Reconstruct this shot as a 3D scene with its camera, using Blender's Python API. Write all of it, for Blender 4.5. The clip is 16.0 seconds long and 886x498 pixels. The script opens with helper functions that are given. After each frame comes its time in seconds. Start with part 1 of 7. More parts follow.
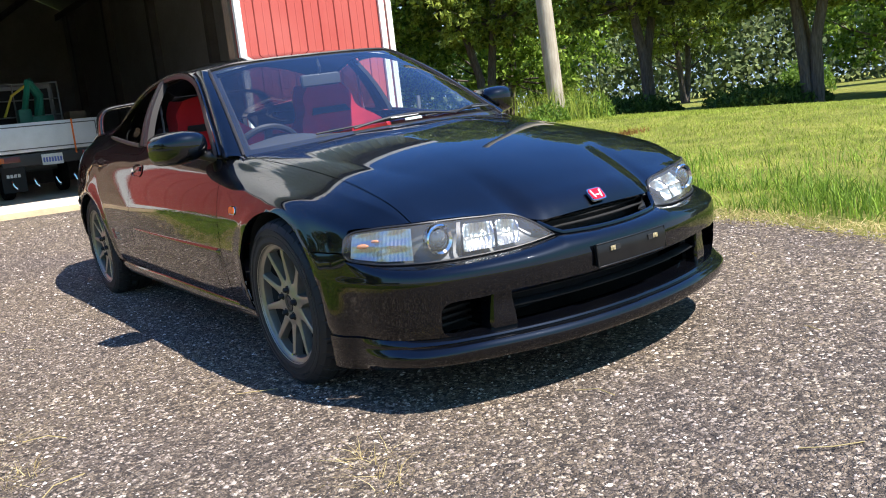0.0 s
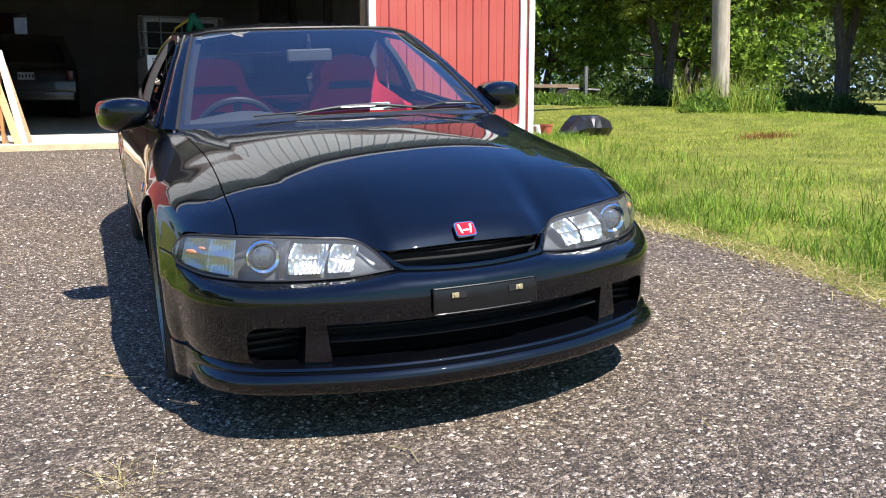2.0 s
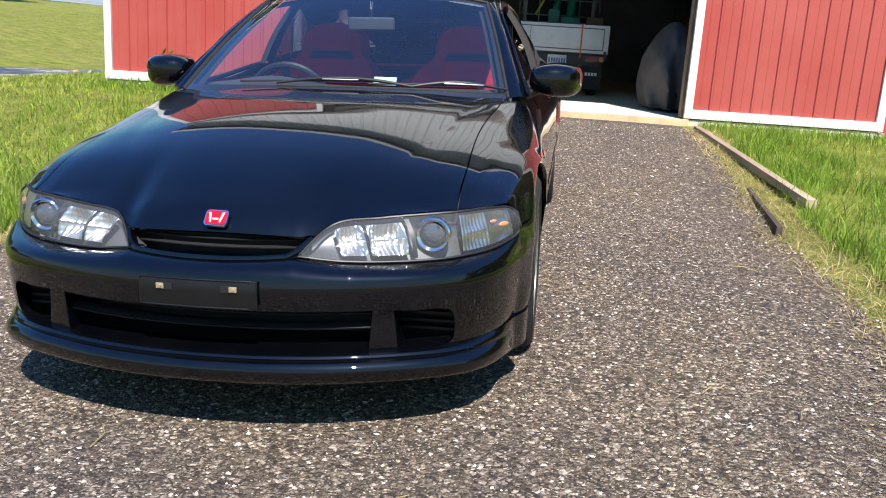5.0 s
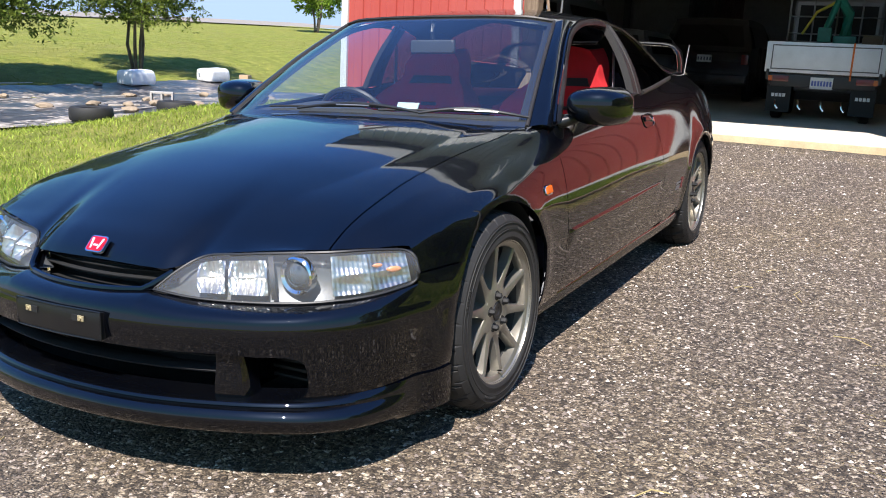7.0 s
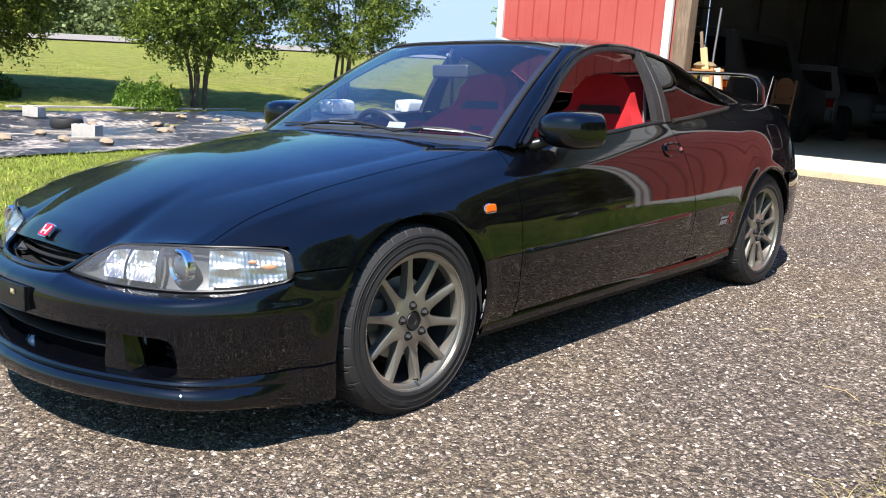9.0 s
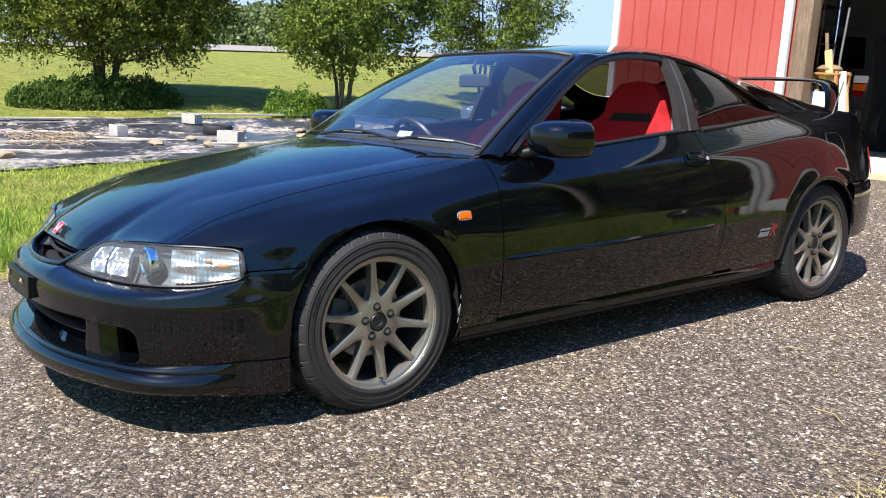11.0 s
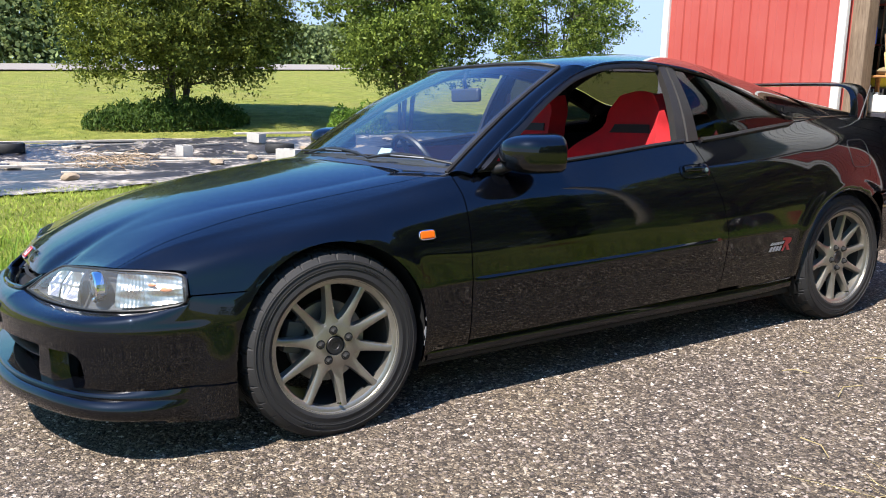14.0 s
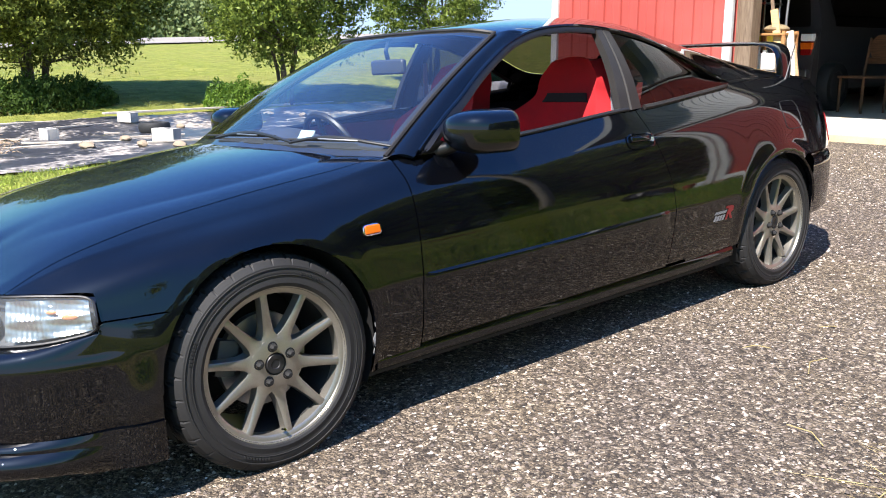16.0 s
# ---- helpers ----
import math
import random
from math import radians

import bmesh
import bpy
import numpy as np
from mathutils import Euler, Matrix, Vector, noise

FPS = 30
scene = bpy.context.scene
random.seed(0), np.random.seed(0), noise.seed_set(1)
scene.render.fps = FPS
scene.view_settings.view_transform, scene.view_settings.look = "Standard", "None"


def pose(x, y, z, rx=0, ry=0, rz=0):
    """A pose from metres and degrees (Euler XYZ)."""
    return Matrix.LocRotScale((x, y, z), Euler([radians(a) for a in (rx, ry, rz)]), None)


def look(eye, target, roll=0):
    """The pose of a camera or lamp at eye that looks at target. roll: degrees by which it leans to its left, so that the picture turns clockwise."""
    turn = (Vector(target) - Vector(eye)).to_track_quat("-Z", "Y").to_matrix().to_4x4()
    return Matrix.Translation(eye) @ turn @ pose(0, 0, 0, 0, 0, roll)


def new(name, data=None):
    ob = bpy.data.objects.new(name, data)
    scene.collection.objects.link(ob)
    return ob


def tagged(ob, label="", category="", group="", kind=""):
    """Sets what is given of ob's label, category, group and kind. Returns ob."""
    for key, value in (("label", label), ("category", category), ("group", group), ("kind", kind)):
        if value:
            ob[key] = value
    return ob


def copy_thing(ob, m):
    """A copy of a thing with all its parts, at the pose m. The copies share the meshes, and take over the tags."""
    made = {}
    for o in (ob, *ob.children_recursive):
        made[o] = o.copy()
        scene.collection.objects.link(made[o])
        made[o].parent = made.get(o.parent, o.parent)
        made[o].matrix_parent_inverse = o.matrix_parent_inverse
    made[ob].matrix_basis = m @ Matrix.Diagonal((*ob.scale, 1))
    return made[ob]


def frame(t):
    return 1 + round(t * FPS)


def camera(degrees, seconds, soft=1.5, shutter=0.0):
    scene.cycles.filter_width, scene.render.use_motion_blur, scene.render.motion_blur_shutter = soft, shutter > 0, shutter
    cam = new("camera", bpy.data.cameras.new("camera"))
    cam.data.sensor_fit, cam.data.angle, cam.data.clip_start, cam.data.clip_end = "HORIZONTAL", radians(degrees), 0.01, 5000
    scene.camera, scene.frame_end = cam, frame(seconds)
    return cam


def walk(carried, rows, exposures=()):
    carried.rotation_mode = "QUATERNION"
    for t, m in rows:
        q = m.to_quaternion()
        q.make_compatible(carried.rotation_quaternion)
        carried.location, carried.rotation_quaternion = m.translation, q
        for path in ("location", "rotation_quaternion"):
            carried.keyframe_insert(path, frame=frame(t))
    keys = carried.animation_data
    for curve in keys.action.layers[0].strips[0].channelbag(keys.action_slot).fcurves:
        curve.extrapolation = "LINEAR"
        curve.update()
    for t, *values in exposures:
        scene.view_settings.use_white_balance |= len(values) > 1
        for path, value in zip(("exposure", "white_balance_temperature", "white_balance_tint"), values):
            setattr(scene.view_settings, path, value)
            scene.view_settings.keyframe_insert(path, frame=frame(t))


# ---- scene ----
cam = camera(54.6, 16.0, 1.0)
PATH = [
    (0, (-1.988, -2.772, 0.835), (-0.882, -1.132, 0.540), -6.53),
    (0.5, (-1.835, -2.798, 0.827), (-0.811, -1.105, 0.537), -5.51),
    (1, (-1.513, -2.888, 0.846), (-0.595, -1.135, 0.557), -2.76),
    (1.5, (-1.243, -2.959, 0.877), (-0.451, -1.149, 0.572), -0.19),
    (2, (-0.970, -2.978, 0.929), (-0.241, -1.151, 0.568), -0.11),
    (2.5, (-0.666, -3.054, 0.947), (-0.077, -1.183, 0.558), 0.76),
    (3, (-0.333, -3.155, 0.968), (0.048, -1.236, 0.556), 2.68),
    (3.5, (-0.028, -3.115, 0.968), (0.262, -1.185, 0.533), 3.18),
    (6, (1.365, -2.566, 1.047), (0.723, -0.726, 0.597), 4.16),
    (6.5, (1.573, -2.390, 1.051), (0.810, -0.595, 0.612), 4.09),
    (7, (1.762, -2.257, 1.065), (0.854, -0.531, 0.623), 2.92),
    (7.5, (2.022, -2.161, 1.075), (0.952, -0.526, 0.649), 2.71),
    (8, (2.197, -2.054, 1.074), (1.054, -0.463, 0.673), 3.20),
    (8.5, (2.370, -1.936, 1.065), (1.159, -0.394, 0.671), 3.68),
    (9, (2.521, -1.842, 1.064), (1.210, -0.382, 0.673), 3.75),
    (9.5, (2.779, -1.729, 1.077), (1.334, -0.402, 0.691), 5.09),
    (12, (3.001, -1.375, 1.124), (1.427, -0.208, 0.721), 2.39),
    (12.5, (3.001, -1.360, 1.123), (1.434, -0.184, 0.723), 1.50),
    (13, (3.004, -1.337, 1.127), (1.440, -0.159, 0.717), 0.60),
    (13.5, (3.066, -1.212, 1.132), (1.460, -0.087, 0.738), 0.86),
    (14, (3.122, -1.101, 1.136), (1.460, -0.054, 0.760), 1.50),
    (14.5, (3.058, -1.081, 1.128), (1.372, -0.073, 0.749), 1.07),
    (15, (2.877, -1.082, 1.122), (1.262, 0.026, 0.716), 0.35),
    (15.5, (2.765, -1.087, 1.135), (1.240, 0.128, 0.691), -0.46),
    (16, (2.738, -1.072, 1.143), (1.246, 0.184, 0.700), -0.14),
]
walk(cam, [(t, look(eye, aim, roll)) for t, eye, aim, roll in PATH], [(0.0, 1.25), (1.0, 1.25), (2.0, 1.15), (3.0, 1.05), (3.5, 0.9), (6.0, 1.0), (7.0, 1.1), (9.0, 1.2), (12.5, 1.2), (14.5, 1.25), (16.0, 1.5)])

import functools

# ---- world, sun and exposure ----
TILT = Matrix.Rotation(radians(2.749), 4, (0.5206, -0.8538, 0.0))  # the car stands on a slightly sloping drive
SUN_DIR = Vector((0.195, -0.561, 0.845)).normalized()

world = bpy.data.worlds.new("sky")
scene.world = world
world.use_nodes = True
wn = world.node_tree.nodes
sky = wn.new("ShaderNodeTexSky")
sky.sky_type = "NISHITA"
sky.sun_disc = False
sky.sun_elevation = math.asin(SUN_DIR.z)
sky.sun_rotation = math.atan2(SUN_DIR.x, SUN_DIR.y)
sky.air_density, sky.dust_density, sky.ozone_density = 0.65, 0.03, 4.0
deep = wn.new("ShaderNodeHueSaturation")  # a clear early-summer sky
deep.inputs["Hue"].default_value = 0.508
deep.inputs["Saturation"].default_value = 1.2
world.node_tree.links.new(sky.outputs["Color"], deep.inputs["Color"])
pale = wn.new("ShaderNodeMix")  # the sky stays pale blue down to the horizon
pale.data_type, pale.blend_type = "RGBA", "DARKEN"
pale.inputs[0].default_value = 1.0
pale.inputs[7].default_value = (1.33, 1.80, 2.52, 1)
world.node_tree.links.new(deep.outputs["Color"], pale.inputs[6])
world.node_tree.links.new(pale.outputs[2], wn["Background"].inputs["Color"])
wn["Background"].inputs["Strength"].default_value = 0.205

sun = new("sun", bpy.data.lights.new("sun", "SUN"))
sun.data.energy, sun.data.angle, sun.data.color = 5.0, radians(0.53), (1.0, 0.935, 0.895)
sun.matrix_world = look(SUN_DIR * 60, (0, 0, 0))


# ---- materials ----
class Mat:
    """A small builder for node materials."""

    def __init__(self, name, color=(0.5, 0.5, 0.5), rough=0.5, metal=0.0, **more):
        self.m = bpy.data.materials.new(name)
        self.m.use_nodes = True
        self.t = self.m.node_tree
        self.b = self.t.nodes["Principled BSDF"]
        self.put("Base Color", (*color, 1))
        self.put("Roughness", rough)
        self.put("Metallic", metal)
        for key, value in more.items():
            self.put(key.replace("_", " "), value)

    def put(self, socket, value):
        if isinstance(value, bpy.types.NodeSocket):
            self.t.links.new(value, self.b.inputs[socket])
        else:
            self.b.inputs[socket].default_value = value
        return self

    def node(self, kind, **ins):
        n = self.t.nodes.new(kind)
        for key, value in ins.items():
            key = int(key[1:]) if key[0] == "i" and key[1:].isdigit() else key.replace("_", " ")
            if isinstance(value, bpy.types.NodeSocket):
                self.t.links.new(value, n.inputs[key])
            else:
                n.inputs[key].default_value = value
        return n

    def coords(self, kind="Object", scale=(1, 1, 1)):
        c = self.t.nodes.new("ShaderNodeTexCoord").outputs[kind]
        m = self.node("ShaderNodeMapping", Vector=c)
        m.inputs["Scale"].default_value = scale
        return m.outputs["Vector"]

    def place(self, scale=(1, 1, 1)):
        c = self.t.nodes.new("ShaderNodeNewGeometry").outputs["Position"]
        m = self.node("ShaderNodeMapping", Vector=c)
        m.inputs["Scale"].default_value = scale
        return m.outputs["Vector"]

    def noise(self, vec, scale, detail=4.0, rough=0.55):
        return self.node("ShaderNodeTexNoise", Vector=vec, Scale=scale, Detail=detail, Roughness=rough).outputs["Fac"]

    def ramp(self, fac, *stops):
        n = self.node("ShaderNodeValToRGB", Fac=fac)
        e = n.color_ramp.elements
        while len(e) < len(stops):
            e.new(0.5)
        for el, (pos, col) in zip(e, stops):
            el.position = pos
            el.color = (*col, 1) if len(col) == 3 else col
        return n.outputs["Color"]

    def mix(self, fac, a, b, how="MIX"):
        n = self.t.nodes.new("ShaderNodeMix")
        n.data_type, n.blend_type = "RGBA", how
        for key, value in ((0, fac), (6, a), (7, b)):
            if isinstance(value, bpy.types.NodeSocket):
                self.t.links.new(value, n.inputs[key])
            elif key == 0:
                n.inputs[0].default_value = value
            else:
                n.inputs[key].default_value = (*value, 1)
        return n.outputs[2]

    def maths(self, how, a, b=0.5):
        n = self.t.nodes.new("ShaderNodeMath")
        n.operation = how
        for key, value in ((0, a), (1, b)):
            if isinstance(value, bpy.types.NodeSocket):
                self.t.links.new(value, n.inputs[key])
            else:
                n.inputs[key].default_value = value
        return n.outputs[0]

    def bump(self, height, strength=0.3, distance=0.01):
        n = self.node("ShaderNodeBump", Height=height, Strength=strength, Distance=distance)
        return self.put("Normal", n.outputs["Normal"])

    def island(self):
        return self.t.nodes.new("ShaderNodeNewGeometry").outputs["Random Per Island"]

    def random(self):
        return self.t.nodes.new("ShaderNodeObjectInfo").outputs["Random"]


def plain(name, color, rough=0.5, metal=0.0, vary=0.15, scale=8.0, bump=0.0, **more):
    """A surface of one colour with blotches and grain at two scales."""
    k = Mat(name, color, rough, metal, **more)
    v = k.coords()
    big, fine = k.noise(v, scale, 3), k.noise(v, scale * 14, 4)
    dark = tuple(c * (1 - vary) for c in color)
    light = tuple(min(1, c * (1 + vary)) for c in color)
    k.put("Base Color", k.mix(0.35, k.ramp(big, (0.3, dark), (0.7, light)), k.ramp(fine, (0.3, dark), (0.7, light))))
    k.put("Roughness", k.maths("MULTIPLY_ADD", big, 0.12 * rough + 0.02))
    k.b.inputs["Roughness"].links[0].from_node.inputs[2].default_value = rough * 0.92
    if bump:
        k.bump(fine, bump, 0.004)
    return k.m


def car_paint():
    """Black pearl: a dark coat of fine bluish flakes under clear lacquer."""
    k = Mat("black_car_paint", (0.002, 0.003, 0.006), 0.42, 0.0, Coat_Weight=1.0, Coat_Roughness=0.012, Coat_IOR=1.50)
    v = k.coords()
    dust = k.noise(v, 5.0, 5)
    k.put("Base Color", k.ramp(dust, (0.40, (0.0008, 0.0010, 0.0018)), (0.85, (0.0022, 0.0023, 0.0027))))
    k.put("Specular Tint", (0.50, 0.66, 1.0, 1))
    k.put("Specular IOR Level", 0.05)
    k.put("Coat Roughness", k.ramp(k.noise(v, 9.0, 6), (0.4, (0.006,) * 3), (0.8, (0.028,) * 3)))
    peel = k.node("ShaderNodeBump", Height=k.noise(v, 260.0, 1), Strength=0.012, Distance=0.001)
    k.put("Coat Normal", peel.outputs["Normal"])
    return k.m


def glass(name, tint, rough=0.0, ior=1.8, haze=0.0):
    """Clear sheet glass: light passes straight on, and the surface gleams by Fresnel."""
    m = bpy.data.materials.new(name)
    m.use_nodes = True
    t = m.node_tree
    t.nodes.clear()
    out = t.nodes.new("ShaderNodeOutputMaterial")
    mix = t.nodes.new("ShaderNodeMixShader")
    clear = t.nodes.new("ShaderNodeBsdfTransparent")
    clear.inputs["Color"].default_value = (*tint, 1)
    gloss = t.nodes.new("ShaderNodeBsdfGlossy")
    gloss.inputs["Roughness"].default_value = rough
    face = t.nodes.new("ShaderNodeLayerWeight")
    face.inputs["Blend"].default_value = 0.5
    rise = t.nodes.new("ShaderNodeMath")
    rise.operation = "POWER"
    rise.inputs[1].default_value = 5.0
    gleam = t.nodes.new("ShaderNodeMath")
    gleam.operation = "MULTIPLY_ADD"
    base = ((ior - 1) / (ior + 1)) ** 2
    gleam.inputs[1].default_value, gleam.inputs[2].default_value = 1 - base, base
    t.links.new(face.outputs["Facing"], rise.inputs[0])
    t.links.new(rise.outputs[0], gleam.inputs[0])
    t.links.new(gleam.outputs[0], mix.inputs[0])
    if haze:
        film = t.nodes.new("ShaderNodeMixShader")
        film.inputs[0].default_value = haze
        dull = t.nodes.new("ShaderNodeBsdfDiffuse")
        t.links.new(clear.outputs[0], film.inputs[1])
        t.links.new(dull.outputs[0], film.inputs[2])
        clear = film
    t.links.new(clear.outputs[0], mix.inputs[1])
    t.links.new(gloss.outputs[0], mix.inputs[2])
    t.links.new(mix.outputs[0], out.inputs["Surface"])
    return m


def gravel_surface():
    k = Mat("chip_gravel", (0.2, 0.19, 0.18), 0.85)
    v = k.place()
    warp = k.node("ShaderNodeTexNoise", Vector=v, Scale=40.0, Detail=2.0)
    vv = k.mix(0.018, v, warp.outputs["Color"], "ADD")
    big = k.node("ShaderNodeTexVoronoi", Vector=vv, Scale=74.0)
    small = k.node("ShaderNodeTexVoronoi", Vector=vv, Scale=160.0)
    rnd = k.t.nodes.new("ShaderNodeSeparateColor")
    k.t.links.new(big.outputs["Color"], rnd.inputs[0])
    rnd2 = k.t.nodes.new("ShaderNodeSeparateColor")
    k.t.links.new(small.outputs["Color"], rnd2.inputs[0])
    tones = ((0.0, (0.046, 0.034, 0.025)), (0.30, (0.115, 0.088, 0.063)), (0.55, (0.200, 0.155, 0.112)), (0.76, (0.285, 0.227, 0.167)), (0.90, (0.40, 0.330, 0.252)), (1.0, (0.78, 0.68, 0.56)))
    col1 = k.ramp(rnd.outputs[0], *tones)
    col2 = k.ramp(rnd2.outputs[0], *tones)
    stones = k.mix(k.ramp(rnd.outputs[1], (0.42, (0, 0, 0)), (0.46, (1, 1, 1))), col2, col1)
    # shade in the gaps between chips, multiplied into the stone colour
    gap_shade1 = k.ramp(big.outputs["Distance"], (0.35, (1, 1, 1)), (0.62, (0.25, 0.25, 0.25)))
    gap_shade2 = k.ramp(small.outputs["Distance"], (0.35, (1, 1, 1)), (0.65, (0.4, 0.4, 0.4)))
    stones = k.mix(0.8, stones, gap_shade2, "MULTIPLY")
    stones = k.mix(0.45, stones, gap_shade1, "MULTIPLY")
    wide = k.ramp(k.noise(v, 1.1, 4), (0.3, (0.80, 0.78, 0.80)), (0.7, (1.14, 1.09, 0.93)))
    k.put("Base Color", k.mix(1.0, stones, wide, "MULTIPLY"))
    h = k.maths("ADD", k.maths("MULTIPLY", big.outputs["Distance"], -0.6), k.maths("MULTIPLY", small.outputs["Distance"], -0.4))
    k.bump(h, 1.0, 0.016)
    return k.m


def lawn_surface():
    k = Mat("lawn", (0.1, 0.16, 0.03), 0.9, Specular_IOR_Level=0.08)
    v = k.place()
    a, b, c = k.noise(v, 0.35, 4), k.noise(v, 2.2, 8, 0.68), k.noise(v, 45.0, 4)
    green = k.ramp(b, (0.36, (0.092, 0.128, 0.018)), (0.5, (0.175, 0.212, 0.034)), (0.64, (0.30, 0.295, 0.066)))
    dry = k.ramp(c, (0.3, (0.12, 0.125, 0.032)), (0.7, (0.29, 0.25, 0.088)))
    k.put("Base Color", k.mix(k.ramp(a, (0.35, (0.2,) * 3), (0.7, (0.65,) * 3)), green, dry))
    k.bump(k.maths("ADD", c, b), 0.8, 0.06)
    return k.m


def foliage(name, dark, light, rough=0.55, patch=1.2, dry=None):
    k = Mat(name, light, rough, Specular_IOR_Level=0.2)
    f = k.island()
    col = k.ramp(f, (0.0, dark), (0.7, light), (1.0, tuple(min(1, c * 1.35) for c in light)))
    v = k.place()
    tone = k.ramp(k.noise(v, patch, 4), (0.32, (0.72, 0.74, 0.70)), (0.68, (1.18, 1.14, 1.05)))
    col = k.mix(1.0, col, tone, "MULTIPLY")
    if dry:
        col = k.mix(k.ramp(k.noise(v, 0.9, 5), (0.55, (0, 0, 0)), (0.74, (0.55,) * 3)), col, dry)
    k.put("Base Color", col)
    out = k.t.nodes["Material Output"]
    tr = k.node("ShaderNodeBsdfTranslucent", Color=col)
    mix = k.t.nodes.new("ShaderNodeMixShader")
    mix.inputs[0].default_value = 0.42
    k.t.links.new(k.b.outputs[0], mix.inputs[1])
    k.t.links.new(tr.outputs[0], mix.inputs[2])
    k.t.links.new(mix.outputs[0], out.inputs["Surface"])
    return k.m


def wood(name, dark, light, along=(1, 1, 14), rough=0.75):
    k = Mat(name, light, rough)
    v = k.coords(scale=along)
    g = k.noise(v, 6.0, 6, 0.65)
    s = k.noise(k.coords(), 3.0, 4)
    k.put("Base Color", k.mix(k.ramp(s, (0.4, (0, 0, 0)), (0.75, (0.55,) * 3)), k.ramp(g, (0.3, dark), (0.68, light)), dark))
    k.bump(g, 0.35, 0.003)
    return k.m


def bark(name, dark, light):
    k = Mat(name, light, 0.9)
    g = k.noise(k.coords(scale=(9, 9, 1.2)), 3.0, 6, 0.7)
    k.put("Base Color", k.ramp(g, (0.3, dark), (0.7, light)))
    k.bump(g, 0.9, 0.03)
    return k.m


def ribbed_paint(name, color, fade):
    k = Mat(name, color, 0.42)
    v = k.place()
    big = k.noise(v, 0.8, 4)
    streak = k.noise(k.place((9, 9, 0.5)), 2.0, 5)
    spot = k.noise(v, 55.0, 3)
    c = k.ramp(big, (0.3, color), (0.75, fade))
    c = k.mix(k.ramp(streak, (0.5, (0, 0, 0)), (0.8, (0.35,) * 3)), c, fade)
    k.put("Base Color", k.mix(k.ramp(spot, (0.68, (0, 0, 0)), (0.78, (0.25,) * 3)), c, tuple(x * 0.5 for x in color)))
    k.bump(k.noise(v, 6.0, 3), 0.12, 0.01)
    return k.m


def tarp_cloth():
    k = Mat("black_ground_cloth", (0.03, 0.03, 0.035), 0.5)
    v = k.place()
    dirt = k.noise(v, 0.9, 7, 0.65)
    fine = k.noise(v, 9.0, 5)
    soil = k.ramp(fine, (0.3, (0.20, 0.16, 0.12)), (0.7, (0.42, 0.38, 0.33)))
    cloth = k.ramp(fine, (0.3, (0.016, 0.017, 0.022)), (0.7, (0.05, 0.05, 0.06)))
    f = k.ramp(k.maths("ADD", k.maths("MULTIPLY", dirt, 0.7), k.maths("MULTIPLY", fine, 0.3)), (0.50, (0, 0, 0)), (0.60, (1, 1, 1)))
    k.put("Base Color", k.mix(f, cloth, soil))
    k.put("Roughness", k.ramp(f, (0.0, (0.38,) * 3), (1.0, (0.9,) * 3)))
    k.bump(k.noise(v, 4.0, 5), 0.6, 0.05)
    return k.m


PAINT = car_paint()
TRIM = plain("matt_black_trim", (0.012, 0.012, 0.013), 0.45, scale=12, bump=0.05)
RUBBER = plain("tyre_rubber", (0.013, 0.0125, 0.012), 0.72, vary=0.3, scale=9, bump=0.15)
SEAL = plain("weathered_window_rubber", (0.020, 0.0178, 0.016), 0.48, vary=0.3, scale=10, Specular_IOR_Level=0.35)
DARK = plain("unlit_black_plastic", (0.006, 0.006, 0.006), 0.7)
RIM = plain("bronze_grey_wheel_paint", (0.30, 0.283, 0.245), 0.33, 0.75, vary=0.12, scale=14)
STEEL = plain("dull_steel", (0.35, 0.34, 0.33), 0.4, 0.9, scale=20)
CHROME = plain("chrome", (0.8, 0.8, 0.8), 0.07, 1.0, vary=0.03)
REFLECTOR = plain("lamp_reflector", (0.66, 0.64, 0.60), 0.33, 1.0, vary=0.08, scale=40)
FLUTED = plain("fluted_lamp_silver", (0.50, 0.485, 0.47), 0.32, 1.0, vary=0.08, scale=30)
SATIN = plain("satin_black_plastic", (0.006, 0.006, 0.0065), 0.34, vary=0.2, scale=20, Specular_IOR_Level=0.4)
LENS = glass("headlamp_lens", (0.94, 0.95, 0.95), 0.02, 1.5, 0.05)
TINTED = glass("tinted_glass", (0.13, 0.125, 0.14), 0.0, 1.5)
SHIELD = glass("windscreen_glass", (0.76, 0.83, 0.84), 0.0, 2.3, 0.006)
AMBER = plain("amber_plastic", (0.62, 0.115, 0.008), 0.18, vary=0.1, scale=60)
# amber with the veil of the clear lens before it mixed into the colour
PALEAMBER = plain("pale_amber_bulb", (0.60, 0.24, 0.10), 0.3, vary=0.15, scale=60)
REDLENS = plain("red_lamp_plastic", (0.16, 0.005, 0.005), 0.2)
SEATRED = plain("red_seat_cloth", (0.38, 0.007, 0.012), 0.9, vary=0.18, scale=16, bump=0.2)
BLACKCLOTH = plain("black_cloth", (0.012, 0.012, 0.013), 0.95, scale=20, bump=0.1)
DASH = plain("grey_black_dashboard", (0.045, 0.047, 0.05), 0.6, scale=20, bump=0.1)
EMBLEMRED = plain("red_enamel", (0.42, 0.006, 0.014), 0.15)
WHITE = plain("white_plastic", (0.72, 0.72, 0.70), 0.45)
GRAVEL = gravel_surface()
LAWN = lawn_surface()


# ---- mesh tools ----
def as_bmesh(verts, faces):
    bm = bmesh.new()
    vs = [bm.verts.new(v) for v in verts]
    for f in faces:
        try:
            bm.faces.new([vs[i] for i in f])
        except ValueError:
            pass
    return bm


